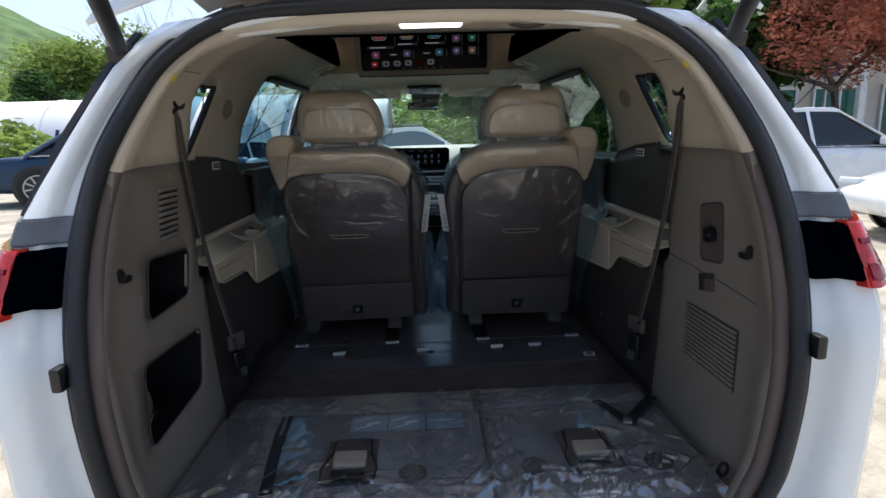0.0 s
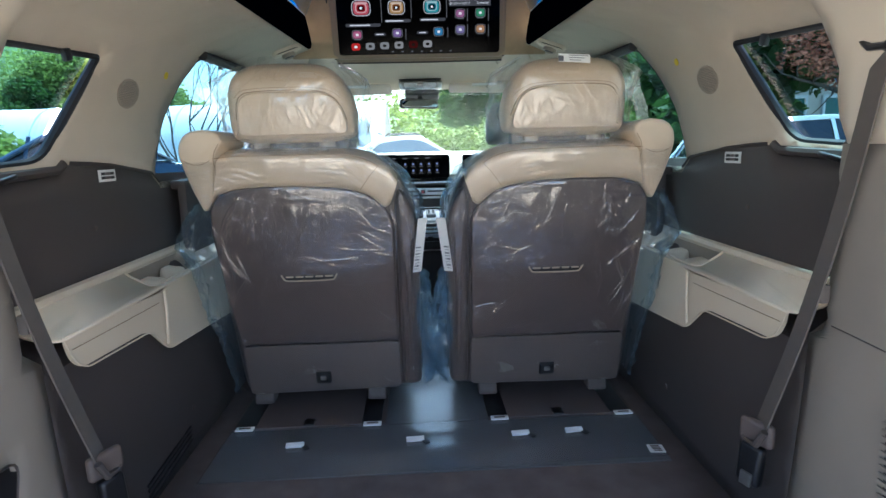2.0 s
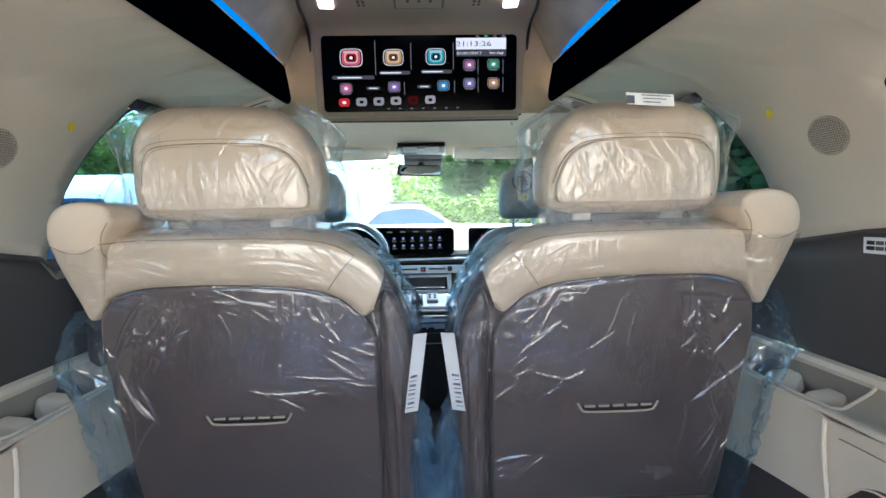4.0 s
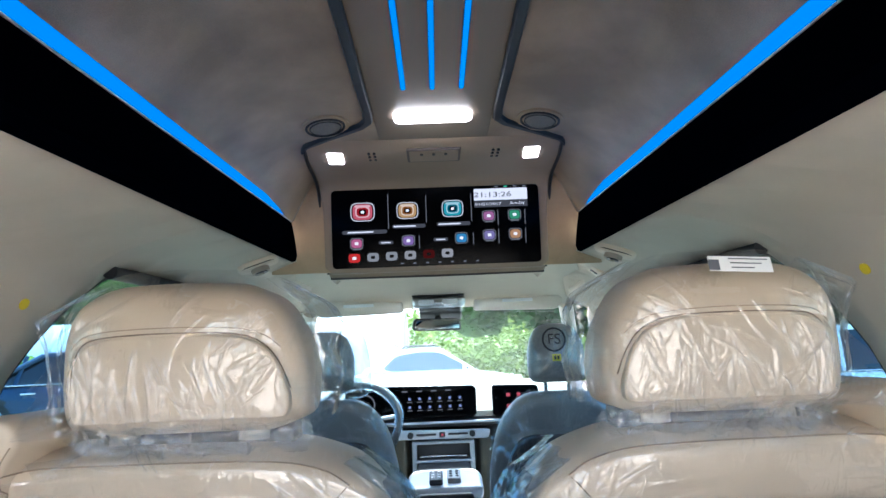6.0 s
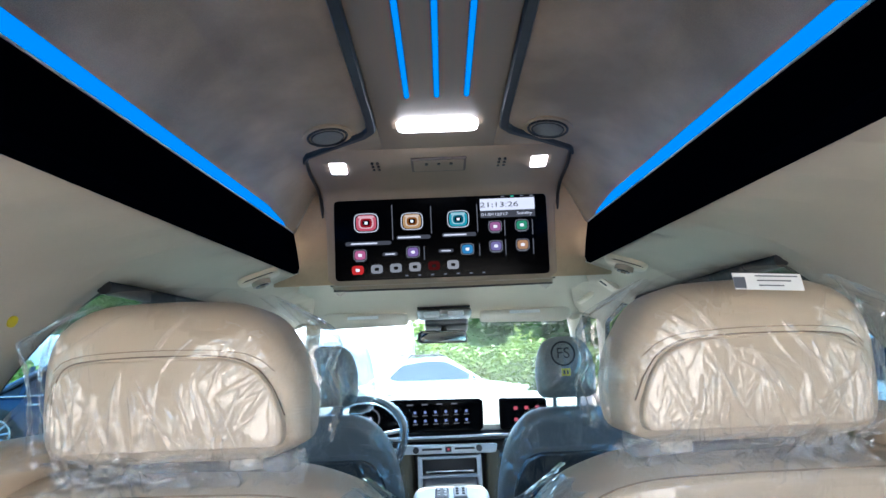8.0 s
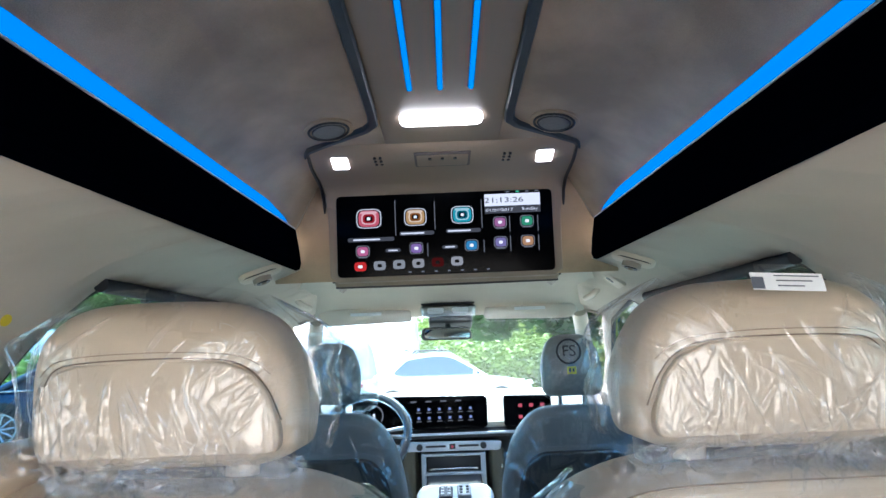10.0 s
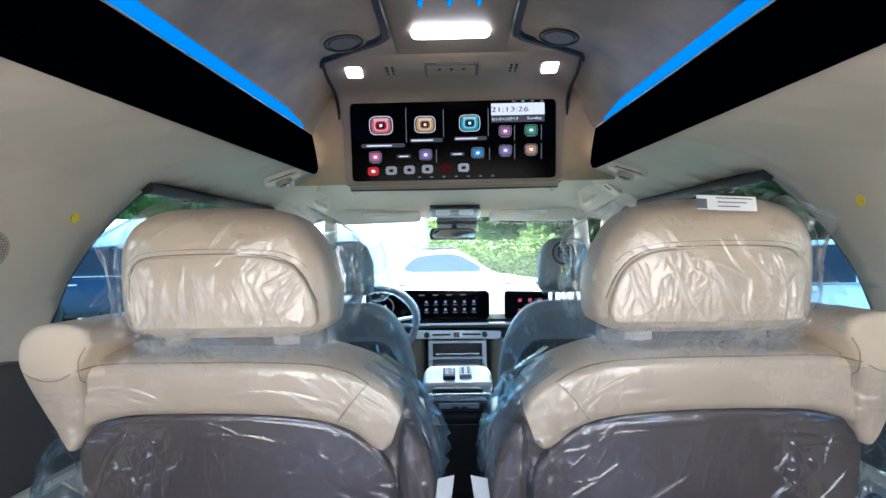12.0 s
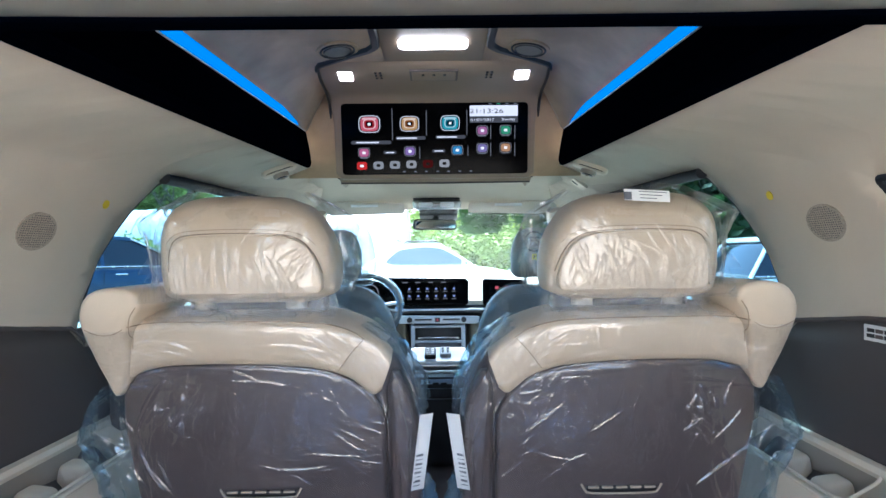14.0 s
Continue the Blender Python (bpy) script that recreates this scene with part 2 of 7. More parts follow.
def solid(ob, thickness, offset=1.0):
    mod = ob.modifiers.new("thickness", "SOLIDIFY")
    mod.thickness, mod.offset = thickness, offset
    return ob


def box(sx, sy, sz, at=(0, 0, 0), bevel=0.0, turn=(0, 0, 0), bm=None, segments=2):
    b = bmesh.new()
    bmesh.ops.create_cube(b, size=1, matrix=Matrix.Diagonal((sx, sy, sz, 1)))
    if bevel:
        bmesh.ops.bevel(b, geom=b.edges[:], offset=bevel, segments=segments, profile=0.6, affect="EDGES")
    bmesh.ops.transform(b, matrix=pose(*at, *turn), verts=b.verts)
    return join(bm, b)


def join(into, b):
    if into is None:
        return b
    me = bpy.data.meshes.new("piece")
    b.to_mesh(me)
    b.free()
    into.from_mesh(me)
    bpy.data.meshes.remove(me)
    return into


def grid(rows, closed=False, bm=None):
    """A surface through rows of points."""
    bm = bm or bmesh.new()
    vs = [[bm.verts.new(p) for p in r] for r in rows]
    n = len(rows[0])
    for a, b in zip(vs, vs[1:]):
        for i in range(n if closed else n - 1):
            j = (i + 1) % n
            bm.faces.new((a[i], a[j], b[j], b[i]))
    return bm


def cap(bm, ring):
    bm.faces.new(ring)


def tube(points, r, n=10, bm=None, closed=False, flat=1.0, radii=None):
    """A round bar along points."""
    bm = bm or bmesh.new()
    pts = [Vector(p) for p in points]
    rings, up = [], None
    for i, p in enumerate(pts):
        if closed:
            d = pts[(i + 1) % len(pts)] - pts[i - 1]
        else:
            d = pts[min(i + 1, len(pts) - 1)] - pts[max(i - 1, 0)]
        d.normalize()
        if up is None:
            up = Vector((0, 0, 1)) if abs(d.z) < 0.9 else Vector((0, 1, 0))
        side = d.cross(up).normalized()
        up = side.cross(d).normalized()
        rr = radii[i] if radii else r
        rings.append([bm.verts.new(p + (side * math.cos(a) + up * math.sin(a) * flat) * rr) for a in [2 * math.pi * k / n for k in range(n)]])
    pairs = list(zip(rings, rings[1:])) + ([(rings[-1], rings[0])] if closed else [])
    for a, b in pairs:
        for k in range(n):
            bm.faces.new((a[k], a[(k + 1) % n], b[(k + 1) % n], b[k]))
    if not closed:
        bm.faces.new(rings[0])
        bm.faces.new(rings[-1])
    return bm


def ribbon(points, width, thick, across, bm=None):
    """A flat strap along points; across: the way of its width."""
    bm = bm or bmesh.new()
    rows = []
    pts = [Vector(p) for p in points]
    w = Vector(across).normalized() * width / 2
    for i, p in enumerate(pts):
        d = (pts[min(i + 1, len(pts) - 1)] - pts[max(i - 1, 0)]).normalized()
        n = d.cross(w).normalized() * thick / 2
        rows.append([p - w - n, p + w - n, p + w + n, p - w + n])
    grid(rows, True, bm)
    bm.verts.ensure_lookup_table()
    k = len(bm.verts) - 4 * len(pts)
    vs = list(bm.verts)[k:]
    bm.faces.new(vs[:4])
    bm.faces.new(vs[-4:])
    return bm


def rounded(pts, r, n=5):
    """A polygon with round corners; r one radius or one for each corner."""
    out = []
    for i, p in enumerate(pts):
        rr = r[i] if isinstance(r, (list, tuple)) else r
        p, a, b = Vector(p), Vector(pts[i - 1]), Vector(pts[(i + 1) % len(pts)])
        da, db = (a - p), (b - p)
        k = min(rr, da.length * 0.49, db.length * 0.49)
        s, e = p + da.normalized() * k, p + db.normalized() * k
        for j in range(n + 1):
            f = j / n
            out.append(tuple((1 - f) ** 2 * s + 2 * f * (1 - f) * p + f * f * e))
    return out


def resample(pts, n):
    pts = [Vector(p) for p in pts]
    ds = [(pts[(i + 1) % len(pts)] - p).length for i, p in enumerate(pts)]
    total, out, i, acc = sum(ds), [], 0, 0.0
    for k in range(n):
        want = total * k / n
        while acc + ds[i] < want:
            acc += ds[i]
            i += 1
        out.append(pts[i].lerp(pts[(i + 1) % len(pts)], (want - acc) / max(ds[i], 1e-9)))
    return out


def puff(outline, depth, edge=0.02, bulge=0.02, front_bulge=0.0, n=72, rings=6, centre=None, wave=None, bm=None, back_only=False):
    """A cushion: an outline in x and z, with depth along y and round edges; the back (-y) swells by bulge."""
    bm = bm or bmesh.new()
    o = resample(outline, n)
    c = Vector(centre) if centre else sum(o, Vector((0, 0))) / n
    area = sum(a.x * b.y - b.x * a.y for a, b in zip(o, o[1:] + o[:1]))
    nor = []
    for i in range(n):
        d = o[(i + 1) % n] - o[i - 1]
        d = Vector((d.y, -d.x)).normalized()
        nor.append(d if area > 0 else -d)
    rows = []
    def side(sign, b):
        out = []
        for j in range(1, rings + 1):
            s = 1 - j / (rings + 0.0)
            row = []
            for i in range(n):
                p = c + (o[i] - nor[i] * edge - c) * s
                row.append((p.x, sign * (depth / 2 + b * (1 - s * s)), p.y))
            out.append(row)
        return out
    edge_rows = []
    steps = 4
    for j in range(steps + 1):
        a = math.pi / 2 * j / steps
        edge_rows.append([((o[i] - nor[i] * edge * (1 - math.cos(a))).x, -(depth / 2 - edge) - edge * math.sin(a), (o[i] - nor[i] * edge * (1 - math.cos(a))).y) for i in range(n)])
    back = edge_rows + side(-1, bulge)
    if wave:
        back = [[wave(Vector(p)) for p in r] for r in back]
    if back_only:
        grid(back[:-1], True, bm)
        return bm
    fronts = [[(x, -y, z) for x, y, z in r] for r in edge_rows]
    front = fronts + side(1, front_bulge)
    allrows = list(reversed(front[:-1])) + back[:-1]
    k = len(bm.verts)
    grid(allrows, True, bm)
    bm.verts.ensure_lookup_table()
    vs = list(bm.verts)[k:]
    for ring, mid in ((vs[:n], front[-1][0]), (vs[-n:], back[-1][0])):
        m = bm.verts.new(mid)
        for i in range(n):
            bm.faces.new((ring[i], ring[(i + 1) % n], m))
    return bm


def bend(bm, f):
    for v in bm.verts:
        v.co = f(v.co)
    return bm


def plate(outer, holes=(), where=None, cuts=0):
    """A flat sheet with holes, of points (a, b); where turns (a, b) into a place."""
    bm = bmesh.new()
    for loop in (outer, *holes):
        vs = [bm.verts.new((p[0], p[1], 0)) for p in loop]
        for i in range(len(vs)):
            bm.edges.new((vs[i - 1], vs[i]))
    bmesh.ops.triangle_fill(bm, use_beauty=True, use_dissolve=False, edges=bm.edges[:])
    for _ in range(cuts):
        long = [e for e in bm.edges if e.calc_length() > 0.06]
        if not long:
            break
        bmesh.ops.subdivide_edges(bm, edges=long, cuts=1)
        bmesh.ops.triangulate(bm, faces=[f for f in bm.faces if len(f.verts) > 3])
    if where:
        bend(bm, lambda c: Vector(where(c.x, c.y)))
    return bm


def disc(r, depth, at, turn=(0, 0, 0), n=24, bm=None, r2=None):
    b = bmesh.new()
    bmesh.ops.create_cone(b, cap_ends=True, segments=n, radius1=r, radius2=r if r2 is None else r2, depth=depth)
    bmesh.ops.transform(b, matrix=pose(*at, *turn), verts=b.verts)
    return join(bm, b)

# ---- the van's shell: profiles shared by the pieces of the setting ----
GROUND = -0.06
FLOOR = 0.41
MAIN = [(0.3, 0.70), (0.75, 0.72), (0.895, 0.722), (0.91, 0.80), (1.0, 0.803), (1.24, 0.815), (1.36, 0.795), (1.49, 0.755), (1.55, 0.73)]
REAR = [(0.3, 0.66), (0.6, 0.685), (0.9, 0.70), (1.24, 0.695), (1.38, 0.668), (1.46, 0.632), (1.50, 0.59)]
EDGE_Z = [(1.2, 1.53), (1.33, 1.537), (1.5, 1.555), (1.6, 1.578), (1.68, 1.602), (3.2, 1.705), (3.5, 1.685), (4.0, 1.63), (4.5, 1.2)]
EDGE_X = [(1.33, 0.42), (1.68, 0.42), (3.2, 0.47), (4.0, 0.56), (4.5, 0.6)]
RING = [(0.44, 0.52), (0.50, 0.57), (0.57, 0.605), (0.65, 0.63), (0.85, 0.645), (1.05, 0.668), (1.24, 0.66), (1.40, 0.60), (1.47, 0.55), (1.52, 0.48), (1.545, 0.40), (1.556, 0.25), (1.56, 0.0)]


def ring_y(z):
    return 0.97 + max(0.0, z - 0.9) * 0.55


def wall_x(y, z):
    """Half the inner width of the van."""
    f = smooth(1.59, 1.68, y)
    x = lerp(table(REAR, z), table(MAIN, z), f)
    top, start = table(EDGE_Z, y), lerp(1.48, 1.55, f)
    if z > start and y < 4.02:
        k = min(1, (z - start) / max(0.01, top - start))
        x = lerp(x, table(EDGE_X, y), k ** 1.7)
    g = smooth(1.13, 1.0, y - 0.55 * max(0, z - 0.9))
    return lerp(x, min(x, table(RING, min(z, 1.5)) + 0.004), g)


def band_low(y):
    return 1.602 + 0.0678 * (y - 1.68)


def band_low_x(y):
    return 0.42 + 0.033 * (y - 1.68)


def band_high(y):
    return 1.72 + 0.072 * (y - 1.68)


def band_high_x(y):
    return 0.452 + 0.022 * (y - 1.68)


# floor: carpet, raised load floor behind, front footwell
rows = [[(x, y, z) for x in (-0.9, -0.45, 0, 0.45, 0.9)] for y, z in ((0.96, 0.40), (1.68, 0.40), (1.72, FLOOR), (2.4, FLOOR), (3.0, FLOOR), (3.9, FLOOR), (4.6, FLOOR))]
floor = solid(structure("floor", grid(rows), CARPET, "dark brown carpeted van floor behind the second row", "floor"), 0.03, -1)

# side walls
QUARTER = rounded([(1.675, 1.236), (1.90, 1.25), (2.07, 1.495), (1.68, 1.468)], [0.03, 0.05, 0.03, 0.05])
DOOR_WINDOW = rounded([(2.37, 1.18), (3.32, 1.17), (3.40, 1.60), (2.60, 1.585), (2.45, 1.43)], [0.04, 0.06, 0.05, 0.04, 0.2], 7)
FRONT_WINDOW = rounded([(3.50, 1.17), (4.40, 1.16), (4.30, 1.30), (3.95, 1.55), (3.53, 1.60)], 0.04)
POCKETS = [rounded([(1.27, 0.88), (1.50, 0.885), (1.53, 1.01), (1.30, 1.025)], 0.03), rounded([(1.18, 0.60), (1.48, 0.62), (1.535, 0.775), (1.21, 0.79)], 0.03)]


def side_wall(s):
    side = "left" if s < 0 else "right"
    at = lambda y, z: (s * wall_x(y, z), y, z)
    # lower trim, with its pockets on one side
    lower = [(1.66, 0.40), (2.3, 0.40), (4.62, 0.40), (4.62, 1.2), (3.4, 1.19), (2.40, 1.205), (2.15, 1.235), (1.97, 1.243), (1.935, 1.222), (1.66, 1.214)]
    rear = [(0.998, 0.40), (1.657, 0.40), (1.657, 1.214), (1.635, 1.241), (1.58, 1.246), (1.155, 1.2395), (1.078, 1.06), (0.998, 0.88)]
    rear = [(lerp(a[0], b[0], k / 5), lerp(a[1], b[1], k / 5)) for a, b in zip(rear, rear[1:] + rear[:1]) for k in range(5)]
    solid(structure("wall_" + side + "_rear", plate(rear, POCKETS if s < 0 else (), at, 6), BROWN_REAR, "taupe brown grained plastic trim beside the load floor", "wall", 50), 0.02, s)
    solid(structure("wall_" + side + "_lower", plate(lower, (), at, 4), BROWN, "dark brown grained plastic lower side trim", "wall", 50), 0.02, -s)
    # beige trim above, with the quarter window and the door windows
    top = [(1.156, 1.240), (1.58, 1.2465), (1.635, 1.2415), (1.66, 1.2145), (1.935, 1.2225), (1.97, 1.2435), (2.15, 1.236), (2.345, 1.212), (2.40, 1.16), (3.4, 1.15), (4.55, 1.14), (4.5, 1.22), (4.02, 1.61), (3.6, 1.676), (3.22, 1.703), (2.5, band_low(2.5)), (2.0, band_low(2.0)), (1.68, 1.602), (1.6, 1.578), (1.5, 1.555), (1.34, 1.537), (1.25, 1.40)]
    holes = [[(lerp(1.84, y, 1.0), z) for y, z in QUARTER], DOOR_WINDOW, FRONT_WINDOW]
    ob = structure("wall_" + side + "_upper", plate(top, holes, at, 5), HEADLINER, "light beige moulded upper side trim and headliner edge", "wall", 60)
    solid(ob, 0.02, -s)
    joint = [(s * (wall_x(y, z) + 0.007), y, z) for y, z in ((1.98, 1.247), (2.06, 1.244), (2.15, 1.238), (2.36, 1.208), (2.40, 1.18))]
    structure("trim_joint_" + side, tube(joint, 0.010, 6), BROWN, "dark joint strip between the trim panels", "trim")
    for number, (name, outline, out) in enumerate((("quarter", QUARTER, 0.035), ("door", DOOR_WINDOW, 0.03), ("front", FRONT_WINDOW, 0.03))):
        win = tagged(new("window_%d" % (number * 2 + (1 if s < 0 else 2))), "tinted %s window with a black rubber frame" % name, "window", "side windows", "structure")
        ring = [Vector((s * (wall_x(y, z) + 0.012), y, z)) for y, z in outline]
        part("window_frame", tube(ring, 0.011, 8, closed=True), RUBBER, win)
        pane = plate(outline, (), lambda y, z: (s * (wall_x(y, z) + out), y, z), 3)
        part("pane", pane, TINTED, win, "blue-green tinted glass")


for s in (-1, 1):
    side_wall(s)

# rear ceiling, with its lip at the raised roof
rows = []
for y in (1.33, 1.40, 1.5, 1.6):
    zc = table([(1.33, 1.553), (1.40, 1.560), (1.6, 1.5748)], y)
    e, ze = table(EDGE_X, y), table(EDGE_Z, y)
    rows.append([(e * u, y, lerp(zc, ze, abs(u) ** 3)) for u in (-1, -0.85, -0.6, -0.3, 0, 0.3, 0.6, 0.85, 1)])
solid(structure("ceiling_rear", grid(rows), HEADLINER, "light beige cloth headliner over the load space", "ceiling"), 0.03, 1)

# raised roof: suede vault, end walls, and black coves
rows = []
for y in (1.605, 1.9, 2.1, 2.3, 2.5, 2.7, 2.85, 2.95, 3.05, 3.13, 3.19, 3.215):
    h, w = band_high(y), band_high_x(y)
    drop = smooth(2.85, 3.24, y) ** 2 * 0.12
    sec = [(w + 0.075, h - 0.03), (w + 0.074, h + 0.035), (w + 0.055, h + 0.08), (w, h + 0.125), (0.41, 1.95), (0.395, 1.957)]
    row = [(x, y, max(min(z, 1.957) - drop * smooth(0.42, 0.47, x) + 0.032 * smooth(2.80, 2.90, y) * smooth(0.45, 0.42, x), h - 0.03)) for x, z in sec] + [(0.30, y, 1.978 + 0.012 * smooth(2.80, 2.90, y)), (0.2, y, 1.99), (0.1, y, 1.994), (0.0, y, 1.995)]
    rows.append(row + [(-x, y_, z) for x, y_, z in reversed(row[:-1])])
solid(structure("ceiling_raised", grid(rows), SUEDE, "mottled taupe suede lining of the raised roof", "ceiling", 60), 0.025, 1)
# front end wall of the raised roof and low front headliner
rows = [[(x, y, z) for x in (-0.56, -0.5, -0.4, 0, 0.4, 0.5, 0.56)] for y, z in ((3.198, 1.985), (3.205, 1.90), (3.225, 1.80), (3.232, 1.66))]
solid(structure("wall_roof_front", grid(rows), SUEDE, "taupe suede end wall of the raised roof", "wall", 60), 0.02, 1)
rows = []
for y, z in ((3.245, 1.700), (3.30, 1.703), (3.5, 1.70), (3.8, 1.68), (3.98, 1.64), (4.06, 1.60)):
    w = table(EDGE_X, y) + 0.07 * smooth(3.3, 3.6, y)
    rows.append([(w * u, y, z - 0.03 * abs(u) ** 4) for u in (-1, -0.8, -0.5, 0, 0.5, 0.8, 1)])
solid(structure("ceiling_front", grid(rows), HEADLINER, "light beige cloth headliner over the front seats", "ceiling"), 0.03, 1)
# rear end wall of the raised roof
rows = [[(x, y, z) for x in (-0.55, -0.3, 0, 0.3, 0.55)] for y, z in ((1.602, 1.585), (1.604, 1.80), (1.606, 2.0))]
solid(structure("wall_roof_rear", grid(rows), SUEDE, "taupe suede rear wall of the raised roof", "wall"), 0.02, 1)
# outer roof that closes the van above
rows = [[(1.13 * u * k, y, z - 0.10 * abs(u) ** 3) for u in (-1, -0.8, -0.5, 0, 0.5, 0.8, 1)] for y, z, k in ((1.33, 1.66, 0.68), (1.6, 1.85, 0.7), (1.9, 2.08, 0.72), (3.0, 2.10, 0.72), (3.6, 1.85, 0.72), (4.05, 1.72, 0.72))]
solid(structure("roof", grid(rows), PAINT, "white painted raised van roof", "roof"), 0.01, 1)

# black gloss coves with the light strip
for s in (-1, 1):
    cove = thing("light_cove", (s * 0.45, 2.4, 1.66), "long gloss black roof cove with a blue light strip", "light cove", "roof coves")
    rows = []
    for i in range(13):
        y = lerp(1.61, 3.19, i / 12)
        a, b, p, q = band_low(y), band_high(y), band_low_x(y), band_high_x(y)
        rows.append([(s * x, y, z) for x, z in ((p + 0.03, a + 0.004), (p + 0.012, a - 0.012), (p, a - 0.008), (p - 0.005, a + 0.010), (lerp(p, q, 0.5) - 0.005, lerp(a, b, 0.5)), (q - 0.002, b - 0.008), (q, b), (q + 0.008, b), (q + 0.012, b - 0.03))])
    bm = grid(rows, True)
    bm.verts.ensure_lookup_table()
    bm.faces.new(list(bm.verts)[:9])
    bm.faces.new(list(bm.verts)[-9:])
    part("cove_panel", bm, GLOSS_BLACK, cove, "", 30)
    rows = [[(s * (band_high_x(y) + x), y, band_high(y) + z) for x, z in ((0.010, -0.012), (0.020, 0.030), (0.042, 0.066), (0.048, 0.062), (0.028, 0.028), (0.016, -0.013))] for y in [lerp(1.72, 3.15, i / 8) for i in range(9)]]
    part("light_strip", grid(rows, True), LED, cove, "glowing blue light strip")
    rows = [[(s * (band_high_x(y) + x), y, band_high(y) + z) for x, z in ((-0.002, 0.0), (-0.001, 0.004), (0.004, 0.005), (0.006, 0.0))] for y in [lerp(1.70, 3.18, i / 8) for i in range(9)]]
    part("cove_lip", grid(rows, True), SILVER, cove)
lip = box(0.85, 0.024, 0.024, (0, 1.612, 1.588), 0.003)
bend(lip, lambda c: Vector((c.x, c.y, c.z - 0.004 * abs(c.x / 0.43) ** 3)))
structure("trim_roof_lip", lip, GLOSS_BLACK, "gloss black trim bar across the raised roof's rear edge", "trim")

# windscreen, dashboard wall and front pillars close the front
rows = [[(x * w, y + 0.10 * (1 - x * x), z) for x in (-1, -0.7, -0.35, 0, 0.35, 0.7, 1)] for y, z, w in ((4.02, 1.60, 0.60), (4.35, 1.42, 0.70), (4.8, 1.15, 0.80))]
win = tagged(new("window_windscreen"), "clear windscreen with a slight green tint", "window", "", "structure")
part("pane", grid(rows), WINDSHIELD, win)
for s in (-1, 1):
    structure("wall_pillar_" + ("left" if s < 0 else "right"), tube([(s * 0.61, 4.02, 1.60), (s * 0.71, 4.36, 1.40), (s * 0.82, 4.80, 1.12)], 0.035, 10), BEIGE_PLASTIC, "beige windscreen pillar", "pillar")

# opening at the rear: inner trim, rubber seal, white body frame
def ring_points(grow, back, n=None):
    pts = []
    prof = RING
    for i, (z, x) in enumerate(prof):
        a, b = prof[max(i - 1, 0)], prof[min(i + 1, len(prof) - 1)]
        d = Vector((b[1] - a[1], b[0] - a[0])).normalized()
        nx, nz = d.y, -d.x
        pts.append((x + nx * grow if x > 0 else 0.0, z + nz * grow))
    return [(x, ring_y(z) + back, z) for x, z in pts] + [(-x, ring_y(z) + back, z) for x, z in reversed(pts[:-1])]


def fine(points, k=4):
    """More points on a smooth line through points."""
    out = []
    p = [Vector(q) for q in points]
    for i in range(len(p) - 1):
        a, b, c, d = p[max(i - 1, 0)], p[i], p[i + 1], p[min(i + 2, len(p) - 1)]
        for j in range(k):
            f = j / k
            out.append(0.5 * ((2 * b) + (c - a) * f + (2 * a - 5 * b + 4 * c - d) * f * f + (3 * b - a - 3 * c + d) * f ** 3))
    return out + [p[-1]]


van = thing("van", (0, 1.0, GROUND), "white van with its tailgate raised, standing on gravel", "van")
for name, keep, material in (("taupe", lambda c: c.z <= 1.243 and c.x > 0, BROWN_LOW), ("taupe", lambda c: c.z <= 1.243 and c.x <= 0, BROWN_LOW), ("beige", lambda c: c.z >= 1.243, HEADLINER)):
    rows = [fine(ring_points(g, b), 8) for g, b in ((-0.002, 0.022), (-0.004, 0.012), (0.002, 0.002), (0.018, 0.0))]
    bm = grid(rows)
    bmesh.ops.delete(bm, geom=[f for f in bm.faces if not keep(f.calc_center_median())], context="FACES")
    part("opening_trim", bm, material, van, "%s plastic trim round the opening" % name, 60)
part("door_seal", tube(fine(ring_points(0.030, -0.012)), 0.017, 12), RUBBER, van, "black rubber door seal")
part("door_seal", tube(fine(ring_points(0.052, 0.0)), 0.010, 10), RUBBER, van)
OUTER = [(0.30, 0.84), (0.44, 0.86), (0.65, 0.865), (0.85, 0.87), (1.0, 0.875), (1.15, 0.85), (1.30, 0.785), (1.48, 0.705), (1.58, 0.61), (1.62, 0.45), (1.635, 0.0)]
DARK_LENS = mat("dark_red_lens", (0.25, 0.01, 0.01), 0.15, coat=1.0)


def quarter_row(z):
    """The body's section beside the opening: (share, x, y) from the seal outward."""
    y, xi, xo = ring_y(z), table(RING, max(z, 0.5)) + 0.06, table(OUTER, z)
    w = xo - xi
    return [(-0.08, xi - 0.01, y + 0.03), (0.1, xi + w * 0.1, y + 0.012), (0.35, xi + w * 0.35, y + 0.018), (0.42, xi + w * 0.42, y - 0.012), (0.72, xi + w * 0.72, y - 0.02), (0.86, xi + w * 0.86, y - 0.004), (1.0, xo, y + 0.035), (1.6, xo + 0.05, y + 0.14), (2.4, xo + 0.055, y + 0.30)]


